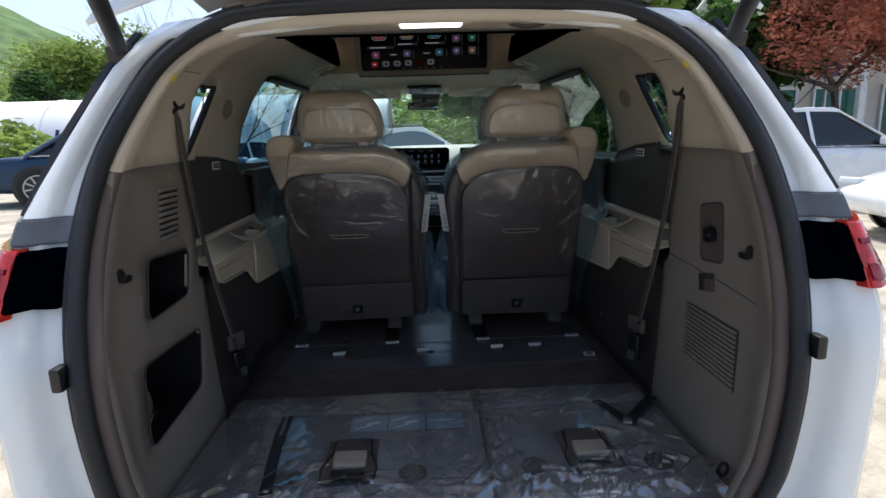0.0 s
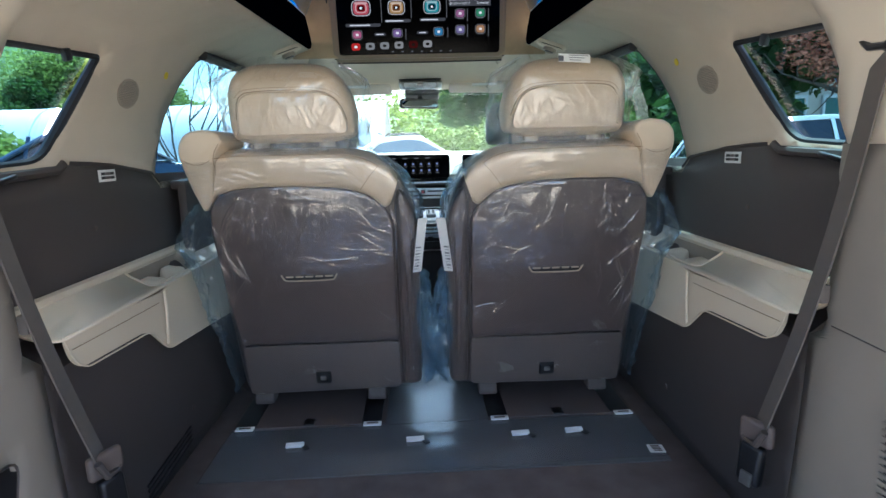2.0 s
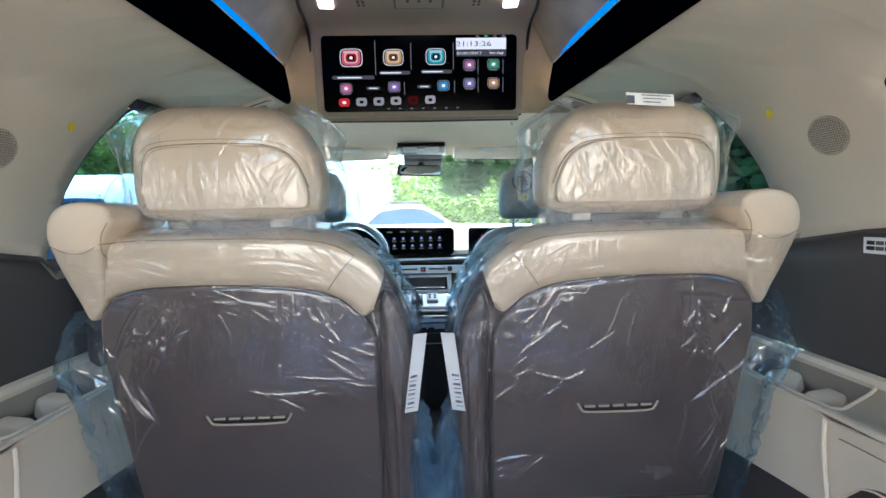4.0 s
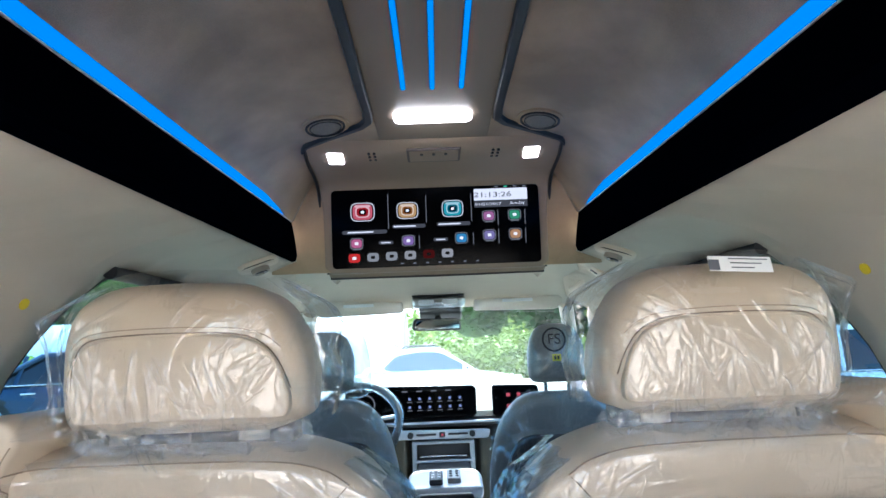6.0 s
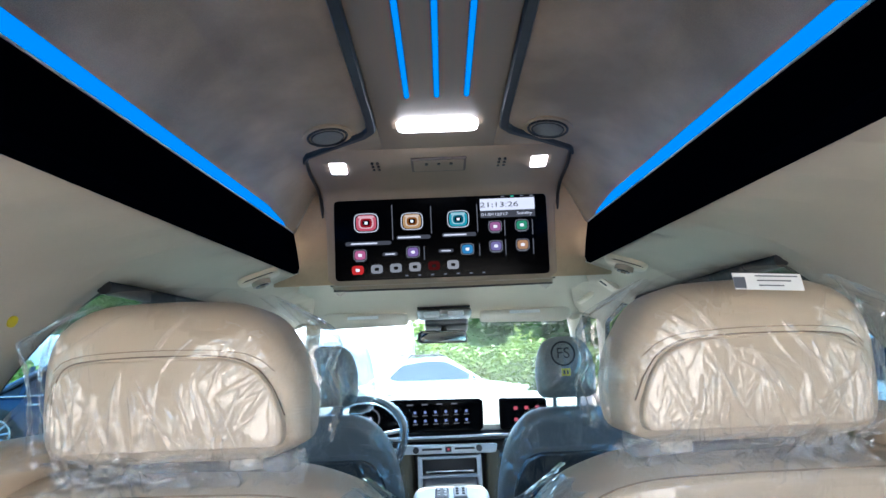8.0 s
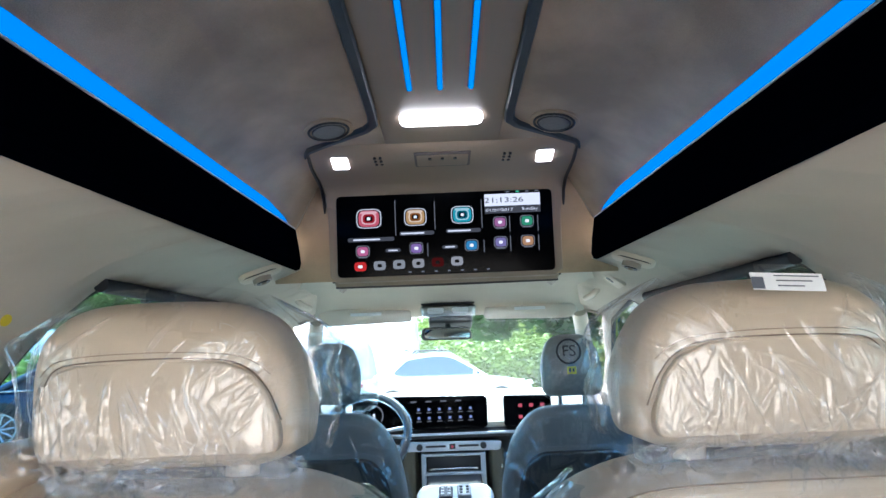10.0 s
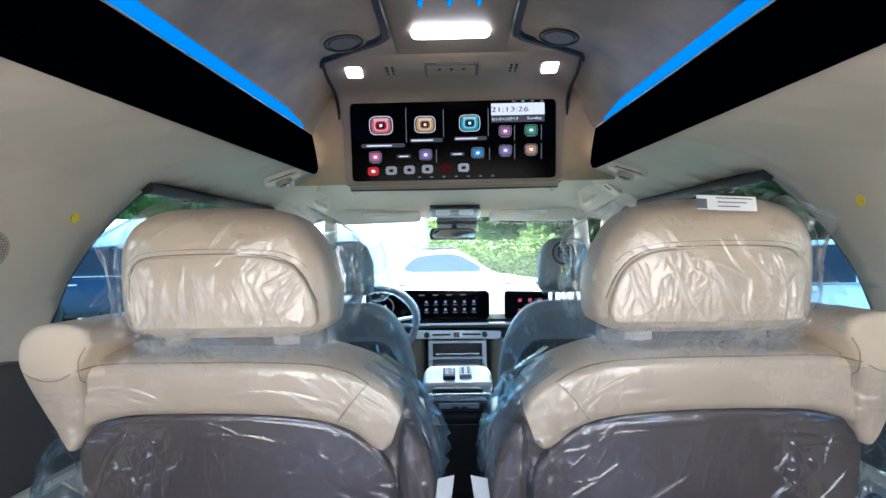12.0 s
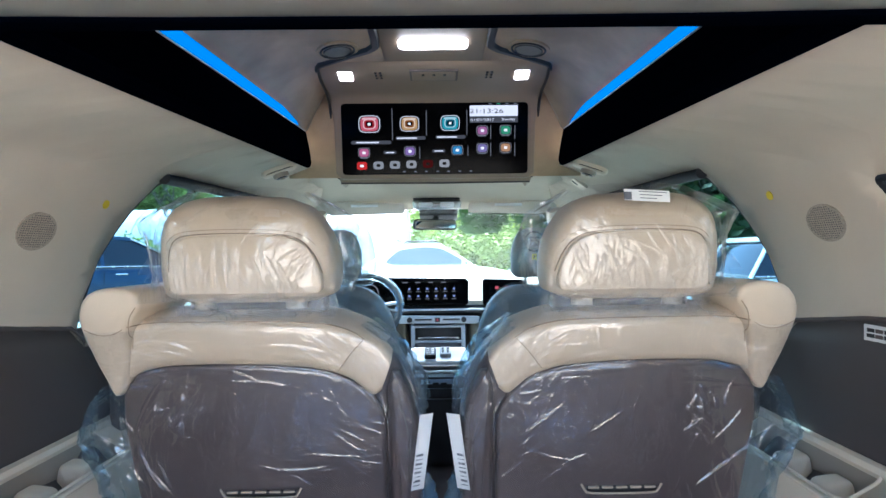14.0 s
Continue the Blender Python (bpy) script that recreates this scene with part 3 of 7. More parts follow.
def patch(s, z0, z1, shares, proud, depth):
    """A plate that lies on the body beside the opening."""
    rows = []
    for z in [lerp(z0, z1, i / 4) for i in range(5)]:
        row = quarter_row(z)
        front = []
        for u in shares:
            x, y = table([(r[0], r[1]) for r in row], u), table([(r[0], r[2]) for r in row], u)
            out = smooth(0.8, 1.3, u)
            front.append((s * (x + proud * out), y - proud * (1 - 0.6 * out), z))
        rows.append(front)
    bm = grid(rows)
    r = bmesh.ops.extrude_face_region(bm, geom=bm.faces[:])
    for v in (g for g in r["geom"] if isinstance(g, bmesh.types.BMVert)):
        v.co += Vector((-s * 0.3, 1, 0)) * depth
    bmesh.ops.bevel(bm, geom=[e for e in bm.edges if len(e.link_faces) == 2 and e.calc_face_angle(0) > 0.9], offset=0.004, segments=2, affect="EDGES")
    return bm


for s in (-1, 1):
    # white rear quarter: channel beside the seal, shoulder and outer skin
    zs = [0.30, 0.44, 0.55, 0.65, 0.75, 0.85, 0.93, 1.0, 1.05, 1.10, 1.15, 1.22, 1.30, 1.38, 1.46, 1.52, 1.57]
    rows = []
    for z in zs:
        rows.append([(s * x, y, z) for _, x, y in quarter_row(z)])
    part("quarter_panel", grid(rows), PAINT, van, "white painted body panel", 85)
    rows = [[(s * x, y, z) for y, x in ((1.25, x0), (1.6, x0 + 0.03), (2.5, x0 + 0.04), (4.4, x0 + 0.03), (5.0, x0), (5.56, x0 - 0.08))] for z, x0 in ((0.15, 0.88), (0.5, 0.92), (0.88, 0.925), (1.10, 0.87))]
    part("side_panel", grid(rows), PAINT, van, "white painted body side", 50)
    # tail lamp with its black corner, grey garnish above
    lamp = part("tail_lamp", patch(s, 0.985, 1.105, [0.58, 0.7, 0.85, 0.94, 1.0, 1.25, 1.6], 0.030, 0.03), RED_LENS, van, "red tail lamp", 50)
    part("lens_insert", patch(s, 1.0, 1.03, [0.62, 0.75, 0.9, 1.0, 1.3], 0.036, 0.006), DARK_LENS, lamp)
    part("lens_insert", patch(s, 1.065, 1.075, [0.62, 0.75, 0.9, 1.0, 1.3], 0.036, 0.006), DARK_LENS, lamp)
    part("lamp_corner", patch(s, 0.995, 1.10, [0.06, 0.2, 0.35, 0.5, 0.60], 0.026, 0.03), GLOSS_BLACK, van, "gloss black lamp corner", 50)
    part("garnish", patch(s, 1.108, 1.158, [0.05, 0.3, 0.5, 0.75, 0.94, 1.0, 1.2], 0.016, 0.02), GREY_PAINT, van, "grey plastic garnish strip", 50)
    part("pillar_garnish", ribbon([(s * 0.838, 1.13, 1.16), (s * 0.785, 1.205, 1.31), (s * 0.715, 1.285, 1.46), (s * 0.66, 1.33, 1.54)], 0.016, 0.010, (1, 0, 0)), RUBBER, van, "black pillar edge strip")
    part("buffer", box(0.020, 0.035, 0.046, (s * 0.704, 0.955, 0.882), 0.006), BLACK, van, "black rubber buffer")
    strut = part("gas_strut", tube([(s * 0.69, 1.30, 1.50), (s * 0.60, 1.07, 1.545), (s * 0.47, 0.75, 1.60)], 0.017, 14), RUBBER, van, "black gas strut")
    part("strut_bracket", box(0.045, 0.05, 0.04, (s * 0.692, 1.305, 1.495), 0.008, (20, 0, 0)), BLACK, strut)
# bonnet, nose and front wings
rows = []
for y, z, w in ((4.72, 1.10, 0.84), (4.95, 1.075, 0.86), (5.25, 1.02, 0.87), (5.50, 0.95, 0.85), (5.66, 0.86, 0.80)):
    rows.append([(w * u, y - 0.10 * abs(u) ** 3 * smooth(4.8, 5.6, y), z - 0.05 * abs(u) ** 4) for u in (-1, -0.95, -0.8, -0.4, 0, 0.4, 0.8, 0.95, 1)])
solid(part("bonnet", grid(rows), PAINT, van, "white painted bonnet", 50), 0.02, 1)
rows = []
for z, y, w in ((0.86, 5.66, 0.80), (0.70, 5.72, 0.84), (0.48, 5.74, 0.87), (0.28, 5.70, 0.86), (0.16, 5.60, 0.82)):
    rows.append([(w * u, y - 0.16 * abs(u) ** 3, z) for u in (-1, -0.9, -0.6, 0, 0.6, 0.9, 1)])
solid(part("nose", grid(rows), PAINT, van, "white painted front bumper", 50), 0.02, 1)
part("radiator_grille", box(1.10, 0.03, 0.20, (0, 5.735, 0.58), 0.02), BLACK, van)
rows = []
for z, y in ((0.40, 0.93), (0.455, 0.95), (0.462, 1.0), (0.45, 1.12)):
    rows.append([(x, y, z) for x in (-0.62, -0.3, 0, 0.3, 0.62)])
part("sill_cover", grid(rows), BROWN, van, "dark plastic loading sill", 60)
rows = [[(x, y, z) for x in (-0.86, -0.4, 0, 0.4, 0.86)] for z, y in ((0.20, 0.86), (0.36, 0.84), (0.42, 0.87), (0.41, 0.95))]
part("bumper", grid(rows), PAINT, van, "white painted rear bumper", 60)
# tailgate, raised over the opening
rows = []
for f in [i / 8 for i in range(9)]:
    y, z = lerp(1.30, 0.10, f), 1.665 + 0.34 * f
    w = lerp(0.50, 0.74, f)
    rows.append([(w * u, y, z - 0.05 * abs(u) ** 4) for u in (-1, -0.9, -0.6, 0, 0.6, 0.9, 1)])
tg = part("tailgate", grid(rows), PAINT, van, "white tailgate, raised", 50)
tg.modifiers.new("thickness", "SOLIDIFY").thickness = 0.05
rows = [[(x * 0.9, y - 0.02, z - 0.035) for x, y, z in r[1:-1]] for r in rows[:-1]]
solid(part("tailgate_trim", grid(rows), TAUPE, van, "grey plastic tailgate lining", 50), 0.02, -1)
for s in (-1, 1):
    for y in (1.75, 4.75):
        wheel = part("wheel", disc(0.36, 0.24, (s * 0.86, y, GROUND + 0.36), (0, 90, 0), 40), TYRE, van)
        part("rim", disc(0.25, 0.02, (s * 0.985, y, GROUND + 0.36), (0, 90, 0), 40), SILVER, wheel)

# ---- ground ----
bank = lambda x, y: 0.33 * smooth(-0.7, -1.9, x) * smooth(4.8, 6.6, y)
rows = [[(x, y, GROUND - 0.002 + bank(x, y)) for x in (-400, -60, -15, -6, -3, -1.9, -1.7, -1.5, -1.3, -1.1, -0.9, -0.7, 0, 15, 60, 400)] for y in (-400, -60, -15, 0, 4.8, 5.1, 5.4, 5.7, 6.0, 6.3, 6.6, 15, 60, 400)]
structure("ground", grid(rows), GRAVEL, "pale sunlit gravel yard", "ground")

# ---- second-row seats ----
def lean(c):
    return Vector((c.x + 0.011, c.y + 2.30 - 0.26 * (c.z - 0.55), c.z))


def crumple(amount, freq, seed):
    def f(p):
        q = Vector((p.x * freq + seed, p.y * freq, p.z * freq * 0.6))
        r = 1 - abs(noise.noise(q)) * 2
        r2 = 1 - abs(noise.noise(q * 2.7 + Vector((4, 1, 7)))) * 2
        return Vector((p.x + noise.noise(q * 1.3) * amount * 0.5, p.y - amount * (0.75 * max(r, 0) ** 2 + 0.35 * max(r2, 0) ** 2), p.z + noise.noise(q + Vector((9, 9, 9))) * amount * 0.5))
    return f


def surface_tree(things):
    """All faces of the given meshes, to lay seams and film on them."""
    verts, faces = [], []
    for ob in things:
        k = len(verts)
        verts += [v.co.copy() for v in ob.data.vertices]
        faces += [[k + i for i in p.vertices] for p in ob.data.polygons]
    return BVHTree.FromPolygons(verts, faces)


def laid(tree, pts, proud, start=1.6):
    """Points in x and z, laid on the surface seen from behind."""
    out = []
    for p in fine([(x, 0, z) for x, z in pts], 6):
        hit = tree.ray_cast(Vector((p[0], start, p[2])), Vector((0, 1, 0)))[0]
        if hit:
            out.append((hit.x, hit.y - proud, hit.z))
    return out


# creases of the film: middle in x and z, spread, how many, slope of the crease, its play, lengths, height
CREASES = (
    (0.345, 1.322, 0.080, 0.016, 34, 86, 15, 0.04, 0.11, 0.0050),
    (0.320, 1.395, 0.080, 0.030, 9, -42, 12, 0.05, 0.13, 0.0042),
    (0.235, 1.340, 0.02, 0.025, 5, 100, 18, 0.03, 0.07, 0.0036),
    (0.450, 1.345, 0.02, 0.025, 12, 75, 25, 0.03, 0.08, 0.0042),
    (0.215, 1.410, 0.03, 0.035, 20, 120, 30, 0.02, 0.08, 0.0038),
    (0.360, 1.440, 0.11, 0.016, 6, 100, 50, 0.02, 0.05, 0.0030),
    (0.475, 1.405, 0.02, 0.040, 14, 80, 25, 0.02, 0.06, 0.0032),
    (0.345, 1.281, 0.13, 0.010, 110, 15, 55, 0.02, 0.08, 0.0090),
    (0.150, 1.180, 0.03, 0.035, 40, 60, 30, 0.02, 0.09, 0.0040),
    (0.105, 1.120, 0.022, 0.040, 40, 100, 35, 0.02, 0.07, 0.0044),
    (0.300, 1.190, 0.12, 0.020, 7, 3, 5, 0.08, 0.22, 0.0012),
    (0.545, 1.190, 0.04, 0.025, 16, 4, 8, 0.06, 0.16, 0.0022),
    (0.330, 1.150, 0.13, 0.012, 5, 2, 10, 0.06, 0.14, 0.0011),
    (0.165, 1.090, 0.04, 0.035, 14, 45, 35, 0.02, 0.07, 0.0014),
    (0.180, 1.000, 0.06, 0.030, 5, 30, 30, 0.03, 0.09, 0.0010),
    (0.490, 1.065, 0.022, 0.022, 24, 135, 30, 0.012, 0.05, 0.0036),
    (0.350, 1.080, 0.12, 0.040, 8, 80, 25, 0.03, 0.12, 0.0008),
    (0.240, 0.975, 0.07, 0.030, 4, 5, 25, 0.05, 0.16, 0.0012),
    (0.550, 0.900, 0.03, 0.090, 14, 85, 20, 0.05, 0.14, 0.0034),
    (0.075, 0.900, 0.02, 0.120, 16, 85, 15, 0.05, 0.16, 0.0030),
    (0.120, 0.720, 0.04, 0.080, 12, 55, 15, 0.06, 0.16, 0.0026),
)


def crease_field(xx, zz, creases, rnd, step):
    """Heights of sharp creases scattered in clusters."""
    ridge = np.zeros_like(xx)
    for cx, cz, sx, sz, count, slope, play, short, long, high in creases:
        for n in range(count):
            px, pz = cx + sx * rnd.randn(), cz + sz * rnd.randn()
            a = math.radians(slope + play * rnd.randn())
            half, h, w = rnd.uniform(short, long) / 2, high * rnd.uniform(0.6, 1.8), step * rnd.uniform(0.9, 1.5)
            bow, loop = rnd.uniform(-4.5, 4.5), rnd.uniform(0, 1) < 0.4
            dx, dz = xx - px, zz - pz
            along = dx * math.cos(a) + dz * math.sin(a)
            off = -dx * math.sin(a) + dz * math.cos(a) + bow * along * along
            near = np.clip(1 - (along / half) ** 2, 0, 1)
            fold = np.clip(1 - np.abs(off) / (w * (0.4 + 0.6 * near)), 0, 1)
            if loop:
                # a flat-topped fold with two sharp edges
                fold = np.clip((w * 2.1 * np.sqrt(near) - np.abs(off)) / (0.9 * step), 0, 1)
            ridge = np.maximum(ridge, h * np.minimum(1, fold * 1.5) * np.sqrt(near))
    return ridge


def film_sheet(tree, s, creases, span=(0.0, 0.69, 0.555, 1.5), shift=0.011, step=0.0021, start=1.6, reach=2.34, seed=17):
    """Clear film drawn taut over the seat, with sharp creases."""
    x0, z0 = span[0], span[2]
    nx, nz = int((span[1] - x0) / step), int((span[3] - z0) / step)
    far = reach + 0.26
    y = np.full((nz, nx), far)
    for k in range(nz):
        for i in range(nx):
            hit = tree.ray_cast(Vector((s * (x0 + i * step) + shift, start, z0 + k * step)), Vector((0, 1, 0)))[0]
            if hit and hit.y < reach:
                y[k, i] = hit.y
    on = y < far
    rise = 1.1 * step
    for turn in range(int(0.084 / step)):
        pad = np.pad(y, 1, mode="edge")
        for a, b, d in ((0, 1, 1), (2, 1, 1), (1, 0, 1), (1, 2, 1), (0, 0, 1.41), (0, 2, 1.41), (2, 0, 1.41), (2, 2, 1.41)):
            y = np.minimum(y, pad[a:a + nz, b:b + nx] + rise * d)
    for turn in range(10):
        pad = np.pad(y, 1, mode="edge")
        y = np.minimum(y, (pad[:-2, 1:-1] + pad[2:, 1:-1] + pad[1:-1, :-2] + pad[1:-1, 2:] + 2 * y) / 6 + 0.0002)
    y -= 0.004
    rnd = np.random.RandomState(seed if s < 0 else seed + 12)
    zz, xx = np.mgrid[0:nz, 0:nx]
    xx, zz = x0 + xx * step, z0 + zz * step
    y = y - crease_field(xx, zz, creases, rnd, step)
    for _ in range(9):
        # slack: broad soft swells in the film
        a, k, o = rnd.uniform(-0.5, 0.5) if _ % 3 else rnd.uniform(1.2, 1.9), rnd.uniform(35, 95), rnd.uniform(0, 6.28)
        y = y - 0.00016 * (1 + np.sin(k * (xx * math.cos(a) + zz * math.sin(a)) + o + 1.7 * np.sin(13 * zz + o) + 1.3 * np.sin(17 * xx)))
    # the film ends at the wing's cap and a little past the seat's edge
    keep = on.copy()
    for turn in range(int(0.019 / step)):
        pad = np.pad(keep, 1)
        keep = pad[:-2, 1:-1] | pad[2:, 1:-1] | pad[1:-1, :-2] | pad[1:-1, 2:] | keep
    if start < 2:
        keep &= ~((xx > 0.512) & (zz > 1.240) & (zz < 1.335))
        keep &= ~((xx > 0.47) & (zz > 1.262) & (zz < 1.288))
    number = np.where(keep.ravel(), np.cumsum(keep.ravel()) - 1, -1).reshape(nz, nx)
    verts = np.stack([s * xx + shift, y, zz], -1)[keep]
    quads = np.stack([number[:-1, :-1], number[:-1, 1:], number[1:, 1:], number[1:, :-1]], -1).reshape(-1, 4)
    quads = quads[(quads >= 0).all(1)]
    me = bpy.data.meshes.new("film")
    me.from_pydata(verts.tolist(), [], (quads if s > 0 else quads[:, ::-1]).tolist())
    bm = bmesh.new()
    bm.from_mesh(me)
    bpy.data.meshes.remove(me)
    return bm


def make_seat(s):
    """A captain's chair seen from behind; s: the side on which it stands."""
    X = lambda pts: [(s * x, z) for x, z in pts]
    seat = thing("captain_chair", (s * 0.33, 2.5, FLOOR), "beige and dark brown leather captain's chair under clear film", "seat", "second-row seats")
    L = lambda bm, dy=0.0: bend(bm, lambda c: lean(Vector((c.x, c.y + dy, c.z))))
    shell = rounded(X([(0.046, 0.53), (0.035, 1.02), (0.052, 1.12), (0.09, 1.20), (0.16, 1.25), (0.52, 1.25), (0.585, 1.15), (0.603, 1.0), (0.606, 0.80), (0.598, 0.512), (0.09, 0.512)]), [0.03, 0.05, 0.06, 0.06, 0.06, 0.04, 0.05, 0.05, 0.05, 0.03, 0.03])
    body = part("backrest", L(puff(shell, 0.12, 0.03, 0.004, 0.02), 0.075), BROWN_LEATHER, seat, "dark brown leather backrest")
    panel = rounded(X([(0.108, 0.694), (0.104, 1.07), (0.135, 1.115), (0.165, 1.14), (0.22, 1.159), (0.30, 1.168), (0.40, 1.171), (0.50, 1.168), (0.555, 1.155), (0.585, 1.12), (0.594, 1.05), (0.588, 0.90), (0.577, 0.694)]), 0.012)
    back = part("back_panel", L(puff(panel, 0.03, 0.010, 0.010), 0.004), BROWN_LEATHER, seat, "dark brown padded leather back panel")
    arch = ((0.108, 1.118), (0.128, 1.108), (0.168, 1.140), (0.22, 1.158), (0.30, 1.166), (0.40, 1.169), (0.50, 1.167), (0.555, 1.154), (0.582, 1.135), (0.601, 1.112))
    edge = ((0.088, 1.175), (0.112, 1.208), (0.160, 1.232), (0.215, 1.245), (0.30, 1.249), (0.40, 1.250), (0.50, 1.250), (0.552, 1.246), (0.590, 1.230), (0.607, 1.20))
    top = ((0.090, 1.190), (0.125, 1.232), (0.170, 1.254), (0.22, 1.266), (0.30, 1.270), (0.40, 1.271), (0.50, 1.271), (0.552, 1.267), (0.588, 1.250), (0.603, 1.21))
    curve = lambda pts: fine([(x, 0, z) for x, z in pts], 8)
    rows = []
    for a, e, t in zip(curve(arch), curve(edge), curve(top)):
        line = [(a[0], 0.040, a[2] - 0.002), (a[0], 0.000, a[2] - 0.001), (a[0], -0.009, a[2] + 0.004)]
        for f in (0.2, 0.4, 0.6, 0.8, 0.92):
            line.append((lerp(a[0], e[0], f), -0.010 - 0.010 * math.sin(math.pi * f * 0.8), lerp(a[2], e[2], f)))
        line += [(e[0], -0.008, e[2] + 0.001), (lerp(e[0], t[0], 0.3), 0.004, lerp(e[2], t[2], 0.35)), (lerp(e[0], t[0], 0.7), 0.04, lerp(e[2], t[2], 0.8)), (t[0], 0.10, t[2]), (t[0], 0.16, t[2] - 0.02), (t[0], 0.18, t[2] - 0.07)]
        rows.append([lean(Vector((s * x, y, z))) for x, y, z in line])
    cover_top = part("top_cover", grid(rows), BEIGE, seat, "beige leather shoulder cover", 60)
    wing = rounded(X([(0.510, 1.284), (0.516, 1.310), (0.552, 1.318), (0.592, 1.311), (0.613, 1.290), (0.621, 1.262), (0.620, 1.235), (0.616, 1.16), (0.600, 1.106), (0.582, 1.120), (0.562, 1.16), (0.549, 1.21), (0.537, 1.25)]), [0.010, 0.014, 0.03, 0.02, 0.02, 0.012, 0.02, 0.03, 0.010, 0.02, 0.03, 0.02, 0.02], 4)
    set_back = lambda c: Vector((c.x, c.y + 0.034 * smooth(1.27, 1.12, c.z), c.z))
    side = part("belt_shoulder", L(bend(puff(wing, 0.20, 0.012, 0.003, 0.0, 96, 7, (s * 0.580, 1.245)), set_back), 0.052), BEIGE, seat, "beige leather belt shoulder")
    low = rounded(X([(0.108, 0.522), (0.108, 0.688), (0.576, 0.688), (0.578, 0.516)]), 0.014)
    foot = part("lower_panel", L(puff(low, 0.03, 0.003, 0.003), 0.013), BROWN_LOW, seat, "brown moulded lower back panel")
    bol = rounded(X([(0.044, 0.535), (0.038, 1.05), (0.058, 1.12), (0.085, 1.165), (0.100, 1.12), (0.099, 0.530)]), 0.02)
    bolster = part("side_bolster", L(puff(bol, 0.06, 0.02, 0.008), 0.016), BROWN_LEATHER, seat)
    hook = part("hook_plate", L(box(0.046, 0.012, 0.040, (s * 0.345, -0.012, 0.574), 0.005)), BLACK, seat, "black hook plate")
    part("hook", L(box(0.018, 0.012, 0.014, (s * 0.345, -0.018, 0.575), 0.003)), STEEL, hook)
    bar = part("badge_bar", L(box(0.135, 0.008, 0.012, (s * 0.345, -0.023, 0.912), 0.003)), BLACK, seat, "low moulded bar")
    for k in range(5):
        part("badge_rib", L(box(0.021, 0.006, 0.005, (s * (0.291 + 0.027 * k), -0.027, 0.917), 0.002)), TAUPE, bar)
    part("bar_lip", L(tube(fine([(s * 0.268, -0.025, 0.923), (s * 0.275, -0.028, 0.911), (s * 0.286, -0.029, 0.906), (s * 0.345, -0.030, 0.905), (s * 0.404, -0.029, 0.906), (s * 0.415, -0.028, 0.911), (s * 0.422, -0.025, 0.923)], 4), 0.0024, 8)), TAUPE, bar, "raised grey-brown lip")
    # head restraint
    hr = rounded(X([(0.184, 1.297), (0.176, 1.35), (0.188, 1.405), (0.220, 1.454), (0.258, 1.474), (0.34, 1.479), (0.434, 1.476), (0.474, 1.455), (0.494, 1.41), (0.497, 1.33), (0.490, 1.292), (0.445, 1.281), (0.225, 1.281)]), [0.014, 0.05, 0.05, 0.05, 0.05, 0.05, 0.05, 0.05, 0.05, 0.03, 0.014, 0.02, 0.02])
    HL = lambda bm, dy=0.0: bend(bm, lambda c: Vector((c.x + 0.013 + s * 0.013, c.y + dy + 2.105 - 0.12 * (c.z - 1.3) + 0.9 * max(0, c.z - 1.43) ** 1.3, c.z)))
    head = part("headrest", HL(puff(hr, 0.15, 0.040, 0.008, 0.03, 120, 8), 0.078), BEIGE, seat, "beige leather headrest")
    inset = rounded(X([(0.198, 1.299), (0.195, 1.325), (0.208, 1.366), (0.228, 1.391), (0.262, 1.403), (0.335, 1.406), (0.418, 1.404), (0.449, 1.397), (0.463, 1.375), (0.467, 1.32), (0.463, 1.299)]), 0.012)
    pad = part("headrest_panel", HL(puff(inset, 0.035, 0.004, 0.005, 0, 90, 5), 0.0135), BEIGE, head, "recessed beige leather panel")
    tree = surface_tree([body, back, cover_top, side, foot, bolster, head, pad])
    at = lambda pts: [(s * x + 0.011, z) for x, z in pts]
    high = lambda pts: at([(x + 0.013, z) for x, z in pts])
    part("seam", tube(laid(tree, high(((0.206, 1.386), (0.226, 1.402), (0.260, 1.411), (0.335, 1.4145), (0.418, 1.4125), (0.452, 1.406), (0.468, 1.392))), 0.0), 0.0007, 6), STITCH, head)
    # dark bead traces the shadow line along the recessed panel's edge
    part("groove", tube(laid(tree, high(((0.1955, 1.335), (0.2075, 1.367), (0.228, 1.392), (0.262, 1.4045), (0.335, 1.4075), (0.418, 1.4055), (0.450, 1.398), (0.464, 1.375), (0.468, 1.340))), -0.0008), 0.0014, 6), GROOVE, head)
    part("seam", tube(laid(tree, at(((0.135, 1.216), (0.165, 1.2335), (0.215, 1.2455), (0.30, 1.2495), (0.40, 1.2505), (0.50, 1.2505), (0.54, 1.247))), 0.0002), 0.0011, 6), STITCH, seat)
    part("seam", tube(laid(tree, at(((0.138, 1.214), (0.160, 1.19), (0.185, 1.157))), 0.0002), 0.0010, 6), STITCH, seat)
    part("seam", tube(laid(tree, at(((0.617, 1.246), (0.590, 1.234), (0.566, 1.234), (0.547, 1.243))), 0.0), 0.0008, 6), STITCH, seat)
    part("seam", tube(laid(tree, at(((0.518, 1.282), (0.532, 1.262), (0.542, 1.235), (0.548, 1.205))), 0.0), 0.0009, 6), STITCH, seat)
